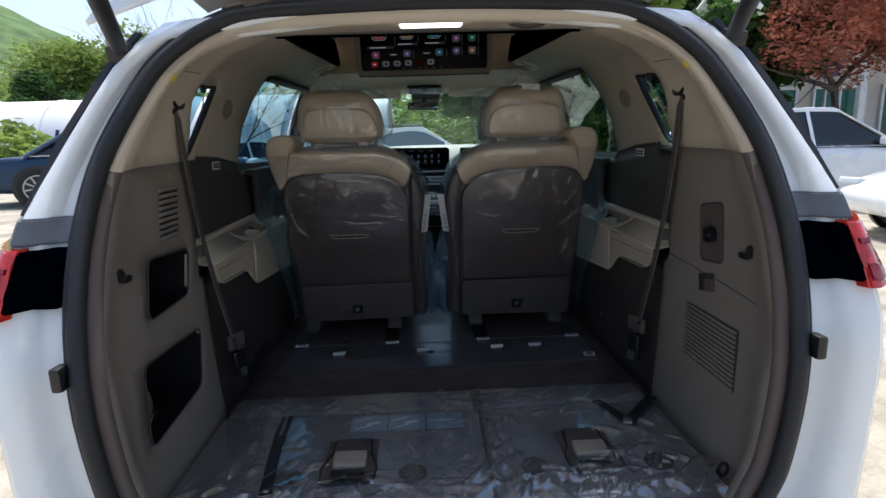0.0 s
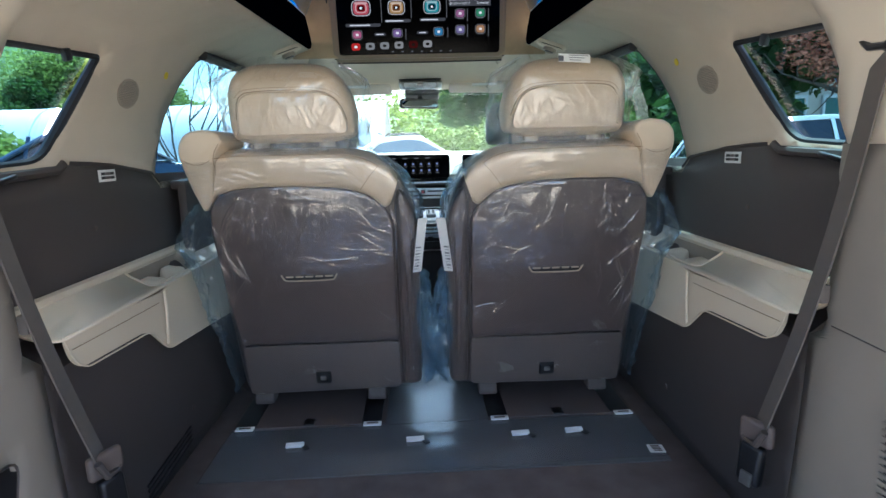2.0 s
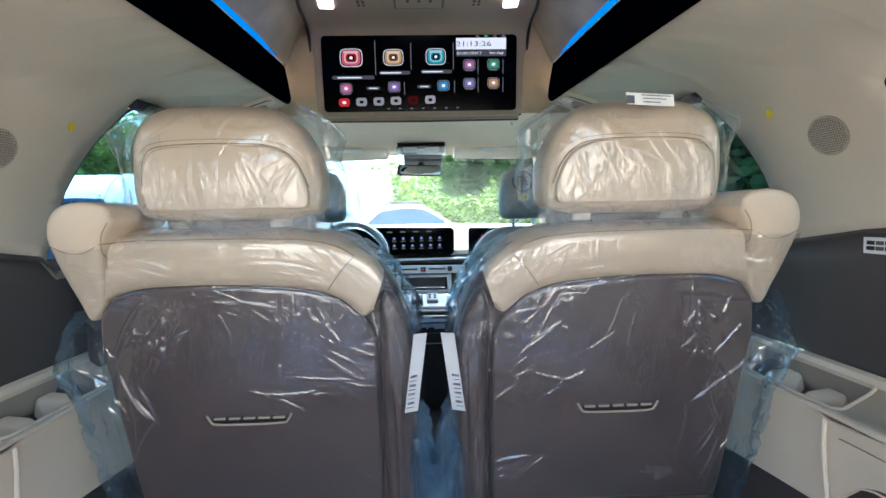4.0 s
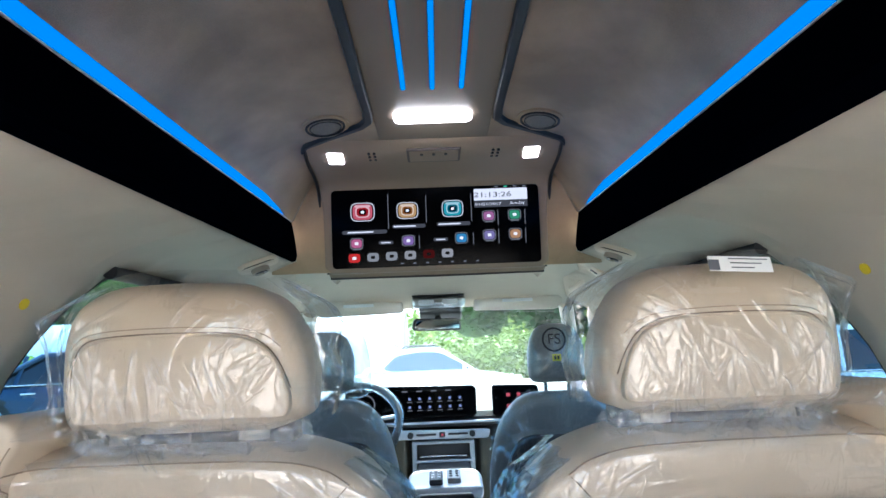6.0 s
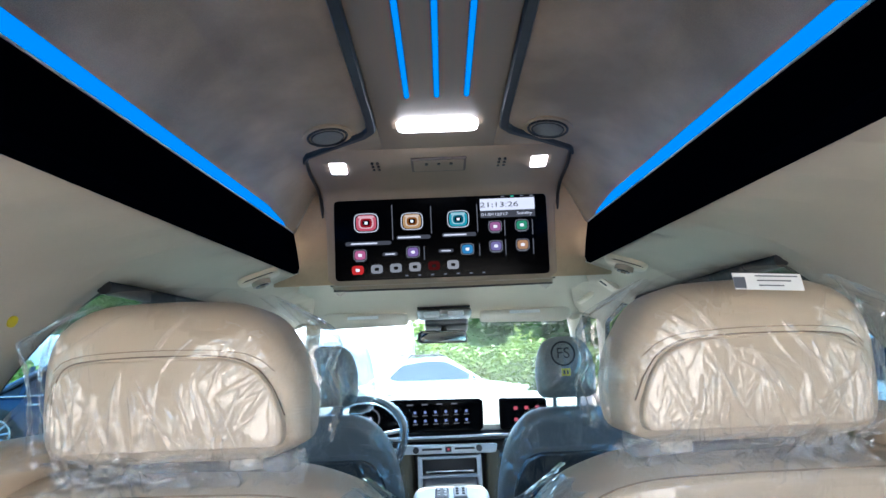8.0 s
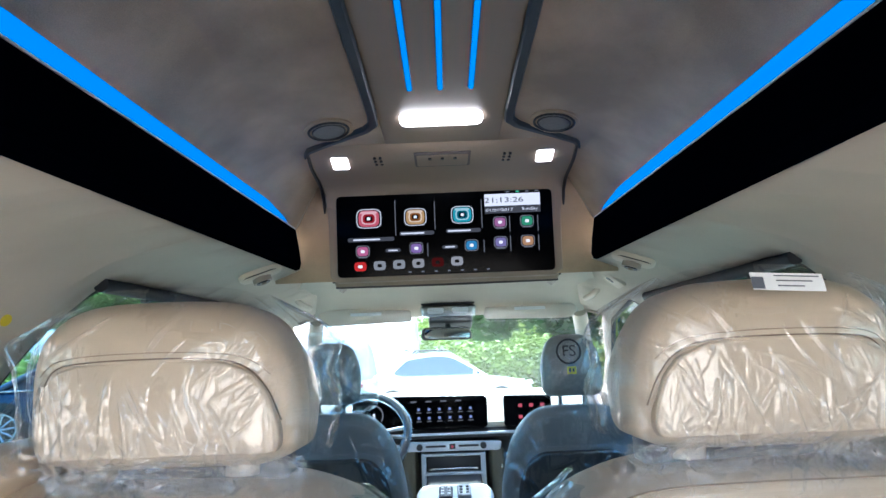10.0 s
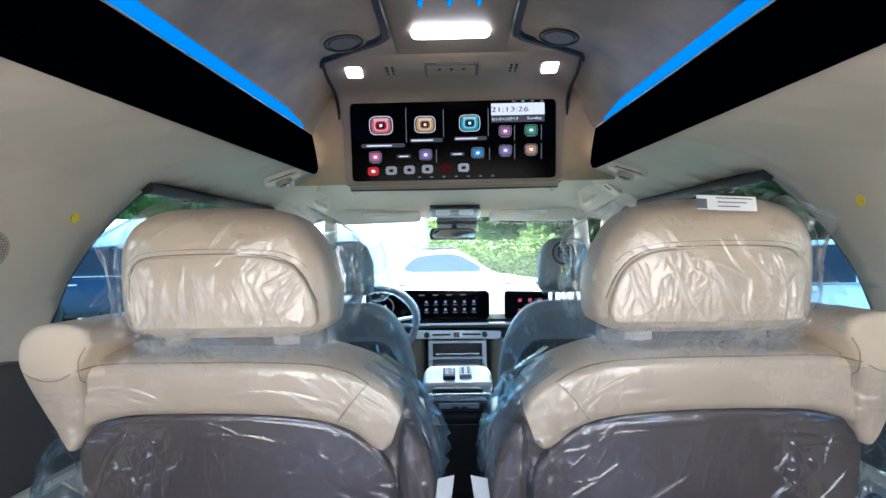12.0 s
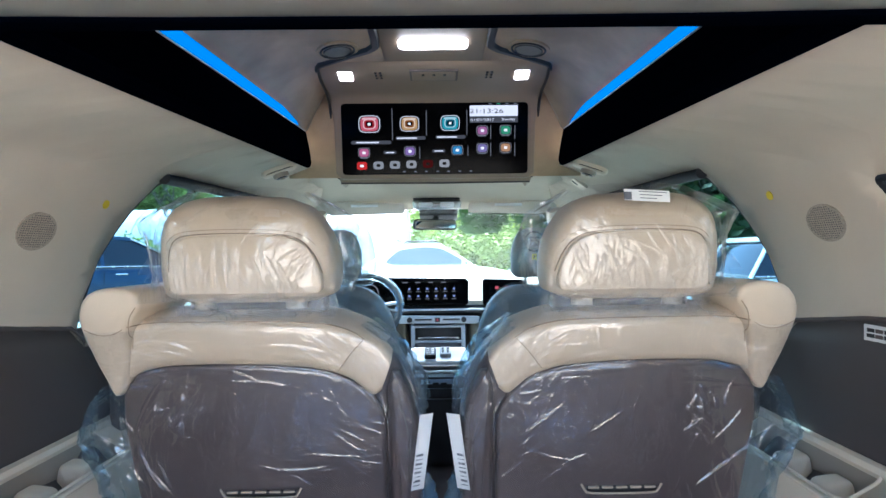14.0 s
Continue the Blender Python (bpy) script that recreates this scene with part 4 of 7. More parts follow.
    # added dark block that imitates the shadow between headrest and seat top
    gap_shade = part("headrest_foot", puff(rounded(X([(0.215, 1.250), (0.215, 1.300), (0.470, 1.300), (0.470, 1.250)]), 0.015), 0.05, 0.010, 0.0, 0.0, 48, 3), BROWN, seat, "added dark brown block for the shade under the headrest")
    gap_shade.data.transform(pose(0.011, 2.185, 0))
    for x in (0.268, 0.438):
        part("post", tube([(s * x + 0.011, 2.17, 1.24), (s * x + 0.011, 2.16, 1.33)], 0.007, 10), CHROME, seat)
        part("post_collar", disc(0.021, 0.014, (s * x + 0.011, 2.165, 1.276), (0, 0, 0), 20), BEIGE_PLASTIC, seat)
    # cushion and legs
    cush = box(0.50, 0.55, 0.16, (s * 0.33, 2.66, 0.66), 0.05, (4, 0, 0), None, 4)
    part("seat_cushion", cush, BEIGE, seat)
    part("seat_base", box(0.46, 0.50, 0.09, (s * 0.33, 2.64, 0.545), 0.02), BLACK, seat)
    for x, k in ((0.555, 1), (0.185, -1)):
        leg = rounded([(0.0, 0.44), (0.06, 0.44), (0.06, 0.46), (0.04, 0.50), (0.02, 0.56), (-0.04, 0.56), (-0.04, 0.47)], 0.012)
        bm = puff(leg, 0.07, 0.008, 0.0, 0.0, 40, 3)
        part("leg", bend(bm, lambda c: Vector((s * (x + c.y * 0.9), 2.40 - (c.x - 0.05) * 0.9, c.z))), BROWN_LOW, seat, "moulded seat leg cover")
    # clear film pulled over the seat
    cover = thing("film_cover", (s * 0.33, 2.28, 0.55), "clear crinkled plastic film pulled over the chair", "plastic film", "film covers")
    part("back_film", film_sheet(tree, s, CREASES, (0.0, 0.69, 0.520, 1.283), 0.011, 0.0018), FILM, cover, "film over the backrest", 180)
    part("headrest_film", film_sheet(tree, s, CREASES, (0.13, 0.55, 1.262, 1.5), 0.011, 0.0013), FILM, cover, "film over the headrest", 180)
    rows = []
    for i in range(34):
        f = i / 33
        row = []
        for j in range(260):
            g = j / 259
            q = Vector((g * 30 + 3 * noise.noise(Vector((g * 9, f * 2.5, s))), f * 3.2, s * 5.0))
            fold = 1 - 2 * abs(noise.noise(q)) + 0.5 * (1 - 2 * abs(noise.noise(q * 2.1)))
            lift = 0.010 * noise.noise(Vector((g * 13, s * 2.0, 1.0)))
            row.append((s * lerp(0.186, 0.500, g) + 0.011 + 0.007 * noise.noise(q * 0.8), 2.125 + 0.03 * math.sin(math.pi * f) - 0.016 * fold, lerp(1.260 + lift, 1.294 + 0.5 * lift, f) + 0.005 * noise.noise(q * 0.5)))
        rows.append(row)
    part("neck_film", grid(rows), FILM_NECK, cover, "gathered film round the headrest posts", 180)
    # loose folds at the outer side, the inner shoulder and the inner foot of the seat
    for edge, out, y0, wide, seed in (
        (((1.475, 0.247), (1.44, 0.208), (1.38, 0.190), (1.30, 0.190)), ((1.475, -0.010), (1.45, -0.034), (1.42, -0.042), (1.385, -0.020), (1.35, -0.030), (1.30, -0.018)), 0.02, 0.10, 13.0),
        (((1.475, 0.450), (1.44, 0.490), (1.38, 0.504), (1.30, 0.502)), ((1.475, 0.010), (1.462, 0.036), (1.444, 0.058), (1.415, 0.034), (1.38, 0.014), (1.30, 0.018)), 0.02, 0.09, 15.0),
        (((1.13, 0.598), (1.0, 0.600), (0.85, 0.600), (0.72, 0.596), (0.53, 0.590)), ((1.13, 0.012), (1.07, 0.06), (1.0, 0.095), (0.92, 0.06), (0.80, 0.045), (0.66, 0.022), (0.53, 0.015)), -0.02, 0.16, 3.0),
        (((1.24, 0.150), (1.20, 0.100), (1.12, 0.062), (1.06, 0.052)), ((1.24, -0.004), (1.17, -0.018), (1.12, -0.014), (1.06, -0.003)), 0.0, 0.14, 9.0),
        (((0.91, 0.048), (0.54, 0.055)), ((0.91, -0.004), (0.85, -0.020), (0.74, -0.040), (0.66, -0.062), (0.54, -0.035)), 0.0, 0.12, 6.0),
        (((0.86, 0.058), (0.76, 0.072), (0.55, 0.050)), ((0.86, -0.006), (0.78, -0.036), (0.68, -0.048), (0.60, -0.040), (0.55, -0.012)), -0.045, 0.13, 21.0),
    ):
        low, top = edge[-1][0], edge[0][0]
        n = int((top - low) / 0.0045)
        rows = []
        for i in range(n + 1):
            z = lerp(top, low, i / n)
            row = []
            for j in range(37):
                g = j / 36
                q = Vector((g * 5.0 + seed, z * 8, s * 3.0 + seed))
                r = (1 - 2 * abs(noise.noise(q))) * 0.011 + (1 - 2 * abs(noise.noise(q * 2.3))) * 0.009 + (1 - 2 * abs(noise.noise(q * 4.9))) * 0.0045 + (1 - 2 * abs(noise.noise(q * 9.7))) * 0.0012
                r *= 0.5 if low > 1.29 else 1.0
                o = table([p for p in reversed(out)], z)
                o += math.copysign(1, o) * r * 1.3
                row.append((s * (table([p for p in reversed(edge)], z) + o * math.sin(math.pi * min(1, 0.08 + g)) ** 0.8) + 0.011, (2.105 - 0.12 * (z - 1.3) if low > 1.29 else 2.30 - 0.26 * (z - 0.55)) + y0 + wide * g - r * 0.8 * math.cos(math.pi * g), z + 0.015 * noise.noise(q * 0.7)))
            rows.append(row)
        part("loose_film", grid(rows), FILM_LOOSE if low > 1.29 else FILM_PLUME if top < 1.2 and edge[0][1] < 0.1 else FILM_BLUE, cover, "loose folds of film", 180)
    # paper tag hanging at the inner edge
    tag = thing("paper_tag", (s * 0.06, 2.1, 1.0), "long white paper tag with printed codes on the chair's edge", "tag", "paper tags")
    at = lambda c: Vector((s * (0.034 - 0.13 * c.z + c.x) + 0.009, 2.150 - 0.26 * c.z - 0.5 * c.x, c.z + 0.998))
    part("sheet", bend(box(0.024, 0.0015, 0.155, (0, 0, 0), 0), at), PAPER, tag)
    for k in range(8):
        part("printed_bar", bend(box(0.012, 0.001, 0.002 + 0.003 * (k % 2), (0.003, -0.0016, -0.068 + 0.009 * k)), at), GREY_PAINT, tag)


for s in (-1, 1):
    make_seat(s)

# ---- roof console with the wide screen ----
console = thing("roof_console", (0, 3.22, 1.66), "taupe roof console that carries a wide screen", "roof console")
rows = []
for y, z, w in ((2.885, 1.985, 0.375), (2.90, 1.972, 0.382), (3.0, 1.966, 0.388), (3.13, 1.958, 0.392), (3.175, 1.945, 0.394), (3.19, 1.92, 0.394), (3.235, 1.78, 0.388), (3.268, 1.662, 0.378), (3.280, 1.648, 0.374), (3.32, 1.646, 0.37), (3.40, 1.67, 0.37)):
    rows.append([(w * x, y + dy, z) for x, dy in ((-1.02, 0.12), (-1.0, 0.02), (-0.98, 0.004), (-0.9, 0), (0, 0), (0.9, 0), (0.98, 0.004), (1.0, 0.02), (1.02, 0.12))])
part("housing", grid(rows), CONSOLE_TAUPE, console, "taupe plastic housing", 50)


def screen_at(u, v, lift=0.0):
    """A place on the screen: u, v from -1 to 1, to the right and up."""
    n = Vector((0, -0.95, -0.31))
    return Vector((0.352 * u, lerp(3.2285, 3.193, (v + 1) / 2) , lerp(1.672, 1.935, (v + 1) / 2))) + n * lift


monitor = thing("monitor", (0, 3.23, 1.67), "wide black screen showing coloured app icons", "monitor")


def on_screen(name, u0, v0, u1, v1, material, lift, parent=None, r=0.3, label=""):
    w, h = (u1 - u0) / 2, (v1 - v0) / 2
    k = min(w * 0.352, h * 0.14) * r * 2
    ol = rounded([(-w * 0.352, -h * 0.14), (w * 0.352, -h * 0.14), (w * 0.352, h * 0.14), (-w * 0.352, h * 0.14)], k, 4)
    bm = bmesh.new()
    top = [bm.verts.new(screen_at((u0 + u1) / 2 + x / 0.352, (v0 + v1) / 2 + z / 0.14, lift)) for x, z in ol]
    low = [bm.verts.new(screen_at((u0 + u1) / 2 + x / 0.352, (v0 + v1) / 2 + z / 0.14, max(0, lift - 0.002))) for x, z in ol]
    bm.faces.new(top)
    for i in range(len(ol)):
        bm.faces.new((top[i], top[i - 1], low[i - 1], low[i]))
    return part(name, bm, material, parent or monitor, label)


part("bezel", bend(puff(rounded([(-0.380, -0.160), (0.380, -0.160), (0.384, 0.160), (-0.384, 0.160)], 0.020), 0.022, 0.006, 0, 0, 60, 3), lambda c: Vector((c.x, 3.222 + c.y * 0.95 - 0.124 * c.z, 1.8035 + c.z * 0.93 - 0.1 * c.y))), CONSOLE_TAUPE, monitor, "taupe screen frame")
GLASSY = mat("screen_glass", (0.001, 0.001, 0.0015), 0.15, vary=0.1, bump=0, spec=0.05)
on_screen("screen", -1, -1, 1, 1, GLASSY, 0.014, r=0.06)



def words(text, size, place, material, parent, name="lettering", lift=0.0):
    """Flat letters; place turns (x, y) of the letters into a place."""
    cu = bpy.data.curves.new("letters", "FONT")
    cu.body, cu.size, cu.align_x, cu.align_y = text, size, "CENTER", "CENTER"
    ob = bpy.data.objects.new("letters", cu)
    me = bpy.data.meshes.new_from_object(ob)
    bm = bmesh.new()
    bm.from_mesh(me)
    bpy.data.objects.remove(ob)
    bpy.data.curves.remove(cu)
    bpy.data.meshes.remove(me)
    bend(bm, lambda c: Vector(place(c.x, c.y)))
    return part(name, bm, material, parent)


def app(u, v, color, w=0.085, h=0.24, big=False, inner=(0.9, 0.9, 0.9)):
    key = "app_%d_%d_%d" % tuple(int(c * 99) for c in color)
    m = bpy.data.materials.get(key) or glow(key, color, 0.085)
    if not big and max(color) - min(color) > 0.1 and max(color) < 0.9:
        dim = bpy.data.materials.get("app_rim_dim") or glow("app_rim_dim", (0.42, 0.44, 0.50), 0.07)
        on_screen("icon_rim", u - w * 1.25, v - h * 0.64, u + w * 1.25, v + h * 0.64, dim, 0.0150, r=0.3)
        on_screen("icon_shade", u - w * 1.12, v - h * 0.57, u + w * 1.12, v + h * 0.57, GLASSY, 0.0157, r=0.3)
    tile = on_screen("app_icon", u - w, v - h / 2, u + w, v + h / 2, m, 0.0165, r=0.35)
    k = bpy.data.materials.get("app_mark") or glow("app_mark", (0.9, 0.9, 0.95), 0.16)
    on_screen("icon_mark", u - w * 0.36, v - h * 0.17, u + w * 0.36, v + h * 0.17, k if not big and max(color) - min(color) > 0.1 else GLASSY, 0.0175, tile, r=0.35)
    if big:
        pale = bpy.data.materials.get(key + "_pale") or glow(key + "_pale", tuple(lerp(c, 0.9, 0.5) for c in color), 0.12)
        on_screen("icon_ring", u - w * 0.74, v - h * 0.36, u + w * 0.74, v + h * 0.36, pale, 0.0168, tile, r=0.4)
        deep = bpy.data.materials.get(key + "_deep") or glow(key + "_deep", tuple(c * c for c in color), 0.05)
        on_screen("icon_core", u - w * 0.58, v - h * 0.28, u + w * 0.58, v + h * 0.28, deep, 0.0171, tile, r=0.4)
        on_screen("icon_shine", u - w * 0.80, v + h * 0.30, u + w * 0.80, v + h * 0.45, pale, 0.0170, tile, r=0.5)
        rim = bpy.data.materials.get("app_rim") or glow("app_rim", (0.75, 0.78, 0.85), 0.12)
        on_screen("icon_rim", u - w * 1.22, v - h * 0.60, u + w * 1.22, v + h * 0.60, rim, 0.0150, tile, r=0.35)
        on_screen("icon_shade", u - w * 1.12, v - h * 0.54, u + w * 1.12, v + h * 0.54, GLASSY, 0.0157, tile, r=0.35)
        on_screen("icon_centre", u - w * 0.16, v - h * 0.09, u + w * 0.16, v + h * 0.09, k, 0.0184, tile, r=0.2)


app(-0.70, 0.43, (0.95, 0.18, 0.25), 0.095, 0.40, True)
app(-0.27, 0.43, (0.85, 0.50, 0.22), 0.085, 0.36, True)
app(0.165, 0.44, (0.05, 0.55, 0.68), 0.085, 0.36, True)
for u, v, c in ((-0.765, -0.37, (0.85, 0.22, 0.45)), (-0.27, -0.34, (0.40, 0.25, 0.65)), (0.24, -0.32, (0.08, 0.40, 0.80)), (0.51, 0.22, (0.60, 0.22, 0.50)), (0.76, 0.23, (0.08, 0.50, 0.28)), (0.51, -0.27, (0.35, 0.30, 0.65)), (0.76, -0.26, (0.80, 0.42, 0.22))):
    app(u, v, c, 0.05, 0.22)
for i, c in enumerate(((0.95, 0.05, 0.05), (0.45, 0.47, 0.5), (0.45, 0.47, 0.5), (0.5, 0.5, 0.52), (0.10, 0.01, 0.01), (0.55, 0.55, 0.58))):
    app(-0.79 + 0.178 * i, -0.74 + 0.01 * i, c, 0.055, 0.22)
LINE = glow("screen_line", (0.35, 0.37, 0.42), 0.06)
WHITE_LIT = glow("screen_white", (0.80, 0.82, 0.92), 0.16)
GREY_LIT = glow("screen_grey", (0.20, 0.21, 0.25), 0.05)
for u0, u1, v, tx in ((-0.90, -0.47, -0.085, 0.16), (-0.42, -0.10, 0.03, 0.14), (0.01, 0.33, 0.05, 0.14)):
    pill = on_screen("name_pill", u0, v - 0.05, u1, v + 0.05, GREY_LIT, 0.0148, r=0.5)
    on_screen("name_bar", (u0 + u1) / 2 - tx / 1.2 - 0.03, v - 0.018, (u0 + u1) / 2 + tx / 1.2 - 0.05, v + 0.018, WHITE_LIT, 0.0158, pill, r=0.2)
for u, v in ((-0.485, -0.37), (0.04, -0.34)):
    pill = on_screen("name_pill", u - 0.07, v - 0.045, u + 0.07, v + 0.045, GREY_LIT, 0.0148, r=0.5)
    on_screen("name_bar", u - 0.045, v - 0.014, u + 0.045, v + 0.014, WHITE_LIT, 0.0158, pill, r=0.2)
for u, v in ((0.51, 0.07), (0.76, 0.08), (0.51, -0.42), (0.76, -0.41), (-0.765, -0.52)):
    on_screen("name_bar", u - 0.04, v - 0.014, u + 0.04, v + 0.014, LINE, 0.0150, r=0.4)
for u, v0, v1 in ((-0.455, -0.02, 0.86), (-0.09, 0.10, 0.80), (0.345, 0.10, 0.80), (-0.165, -0.55, -0.22), (0.355, -0.50, -0.20), (0.60, -0.02, 0.36), (0.86, -0.02, 0.36), (0.60, -0.50, -0.12), (0.86, -0.50, -0.12)):
    on_screen("cell_line", u - 0.004, v0, u + 0.004, v1, LINE, 0.0148, r=0.2)
card = on_screen("clock_card", 0.375, 0.62, 0.89, 0.92, WHITE_LIT, 0.0152, r=0.04)
foot = on_screen("date_card", 0.375, 0.44, 0.89, 0.61, GREY_LIT, 0.0152, r=0.04)
words("21:13:26", 0.025, lambda x, y: screen_at(0.555 + x * 1.5 / 0.352, 0.76 + y / 0.14, 0.0166), INK, card)
words("01/01/2017", 0.014, lambda x, y: screen_at(0.51 + x * 1.4 / 0.352, 0.52 + y / 0.14, 0.0166), WHITE_LIT, foot)
words("Sunday", 0.014, lambda x, y: screen_at(0.79 + x * 1.3 / 0.352, 0.53 + y / 0.14, 0.0166), WHITE_LIT, foot)
for i in range(7):
    on_screen("nav_mark", -0.35 + 0.12 * i, -0.935, -0.32 + 0.12 * i, -0.90, LINE, 0.0150, r=0.4)
for i in range(4):
    on_screen("status_mark", 0.575 + 0.09 * i, 0.945, 0.61 + 0.09 * i, 0.985, glow("status_green", (0.1, 0.7, 0.4), 0.1) if i == 1 else LINE, 0.0150, r=0.4)

# parts of the console
for s in (-1, 1):
    spot = part("spot_lamp", box(0.048, 0.072, 0.014, (s * 0.297, 2.972, 1.968), 0.006, (-3, 0, s * -4), None, 3), SPOT, console, "lit square spot lamp")
    for i in range(3):
        for j in range(2):
            part("vent_hole", disc(0.0042, 0.006, (s * (0.178 + 0.016 * j), 2.945 + 0.024 * i, 1.9665), (0, 0, 0), 12), BLACK, console)
plate_ = part("switch_plate", box(0.15, 0.078, 0.016, (0, 2.965, 1.968), 0.006, (-3, 0, 0), None, 3), CONSOLE_TAUPE, console, "taupe switch plate")
part("plate_gap", box(0.162, 0.090, 0.010, (0, 2.965, 1.9665), 0.004, (-3, 0, 0)), BROWN_LOW, console)
for i in range(3):
    part("switch_hole", disc(0.005, 0.004, (-0.036 + 0.036 * i, 2.945, 1.9585), (0, 0, 0), 14), BLACK, plate_)
part("switch_hole", box(0.012, 0.005, 0.004, (0.335, 3.150, 1.955), 0.001), BLACK, console)
# dark tubes draw the shadow line at the housing's sides
for s in (-1, 1):
    edge = [(s * 0.376, 2.900, 1.974), (s * 0.388, 3.00, 1.964), (s * 0.392, 3.12, 1.955), (s * 0.395, 3.18, 1.938), (s * 0.395, 3.203, 1.91), (s * 0.389, 3.248, 1.78), (s * 0.378, 3.284, 1.662)]
    part("edge_gap", tube(fine(edge, 4), 0.0055, 6), BLACK, console)
# brown tube in place of the shadow under the housing's bottom edge
part("edge_gap", tube([(-0.372, 3.287, 1.646), (0, 3.291, 1.644), (0.372, 3.287, 1.646)], 0.004, 6), BROWN, console)

# ---- fittings of the raised ceiling ----
rows = [[(x, y, 1.986 + (0.006 if abs(x) > 0.15 else 0)) for x in (-0.158, -0.15, -0.07, 0, 0.07, 0.15, 0.158)] for y in (1.705, 2.0, 2.3, 2.6, 2.8, 2.93)]
structure("trim_ceiling_panel", grid(rows), CONSOLE_TAUPE, "smooth taupe centre panel of the raised ceiling", "trim")
STRIP_GREY = mat("blue_grey_strip", (0.034, 0.043, 0.052), 0.35, vary=0.1, bump=0)
for s in (-1, 1):
    strip = thing("ceiling_strip", (s * 0.168, 2.3, 1.985), "blue-grey plastic strip along the ceiling panel", "trim strip", "ceiling strips")
    line = [(s * 0.168, 1.72, 1.984), (s * 0.168, 2.2, 1.984), (s * 0.168, 2.70, 1.984), (s * 0.172, 2.755, 1.984), (s * 0.195, 2.785, 1.983), (s * 0.30, 2.848, 1.978), (s * 0.365, 2.885, 1.972), (s * 0.384, 2.91, 1.965)]
    widths = [0.024, 0.024, 0.024, 0.026, 0.022, 0.016, 0.012, 0.006]
    rows = []
    for i, p in enumerate(line):
        a, b = Vector(line[max(i - 1, 0)]), Vector(line[min(i + 1, len(line) - 1)])
        d = (b - a).normalized()
        n = Vector((d.y, -d.x, 0)).normalized() * widths[i] / 2
        p = Vector(p)
        up = Vector((0, 0, 0.006))
        rows.append([p - n + up * 2, p - n, p - n * 0.7 - up, p + n * 0.7 - up, p + n, p + n + up * 2])
    part("strip_body", grid(rows), STRIP_GREY, strip)
    speaker = thing("ceiling_speaker", (s * 0.286, 2.762, 1.975), "round flush ceiling speaker with a taupe ring", "speaker", "ceiling speakers")
    part("speaker_ring", tube([pose(s * 0.286, 2.762, 1.976, 0, s * 8.8, 0) @ Vector((0.050 * math.cos(a), 0.050 * math.sin(a), -0.003)) for a in [2 * math.pi * k / 32 for k in range(32)]], 0.0035, 8, closed=True), BLACK, speaker)
    part("speaker_grille", disc(0.043, 0.004, (s * 0.2855, 2.762, 1.9728), (0, s * 8.8, 0), 32), mat("grey_mesh", (0.24, 0.225, 0.20), 0.7, vary=0.3, scale=300, bump=0.8, grain=900), speaker)
    part("speaker_ring", tube([pose(s * 0.286, 2.762, 1.976, 0, s * 8.8, 0) @ Vector((0.0405 * math.cos(a), 0.0405 * math.sin(a), -0.005)) for a in [2 * math.pi * k / 32 for k in range(32)]], 0.002, 6, closed=True), BLACK, speaker)
    part("speaker_rim", disc(0.063, 0.006, (s * 0.286, 2.762, 1.9765), (0, s * 8.8, 0), 32), SUEDE, speaker)
for x in (-0.068, 0.0, 0.068):
    bar = thing("ceiling_light_bar", (x, 2.41, 1.985), "slim glowing blue light bar in the ceiling", "light bar", "ceiling light bars")
    part("diffuser", box(0.011, 0.345, 0.008, (x, 2.409, 1.983), 0.003), LED, bar)
    part("bar_frame", box(0.016, 0.352, 0.004, (x, 2.409, 1.9855), 0.0015), BROWN_LOW, bar)
dome = thing("dome_light", (0, 2.73, 1.98), "lit white oblong dome light", "dome light")
part("diffuser", puff(rounded([(-0.103, -0.027), (0.103, -0.027), (0.103, 0.027), (-0.103, 0.027)], 0.02), 0.02, 0.008, 0.002, 0, 48, 3), DOME, dome)
dome.children[0].data.transform(pose(0, 2.73, 1.982, 90, 0, 0))
for k in range(9):
    part("diode_step", box(0.016, 0.004, 0.005, (-0.084 + 0.021 * k, 2.706, 1.972), 0.001), SPOT, dome)
rear_lamp = thing("load_light", (0, 1.40, 1.56), "lit white lamp in the rear headliner", "dome light")
part("diffuser", box(0.15, 0.045, 0.016, (0, 1.395, 1.559), 0.007, (6, 0, 0), None, 3), DOME, rear_lamp)
part("lamp_frame", puff(rounded([(-0.10, -0.055), (0.10, -0.055), (0.10, 0.055), (-0.10, 0.055)], 0.03), 0.012, 0.005, 0, 0, 48, 3), BEIGE_PLASTIC, rear_lamp)
rear_lamp.children[1].data.transform(pose(0, 1.42, 1.567, 96, 0, 0))
belt = thing("centre_belt_housing", (0.25, 1.46, 1.57), "beige belt housing with a dark strap in the rear headliner", "seat belt")
part("housing", puff(rounded([(-0.08, -0.045), (0.08, -0.045), (0.08, 0.045), (-0.08, 0.045)], 0.03), 0.02, 0.008, 0.004, 0, 48, 3), BEIGE_PLASTIC, belt)
belt.children[0].data.transform(pose(0.25, 1.47, 1.572, 96, 0, 0))
part("strap", ribbon([(0.19, 1.43, 1.562), (0.23, 1.425, 1.553), (0.27, 1.43, 1.556), (0.30, 1.44, 1.563)], 0.03, 0.004, (0, 1, 0)), WEBBING, belt, "dark brown strap")

# ---- fittings on both side walls ----
def on_wall(s, y, z, out=0.0):
    return Vector((s * (wall_x(y, z) - out), y, z))


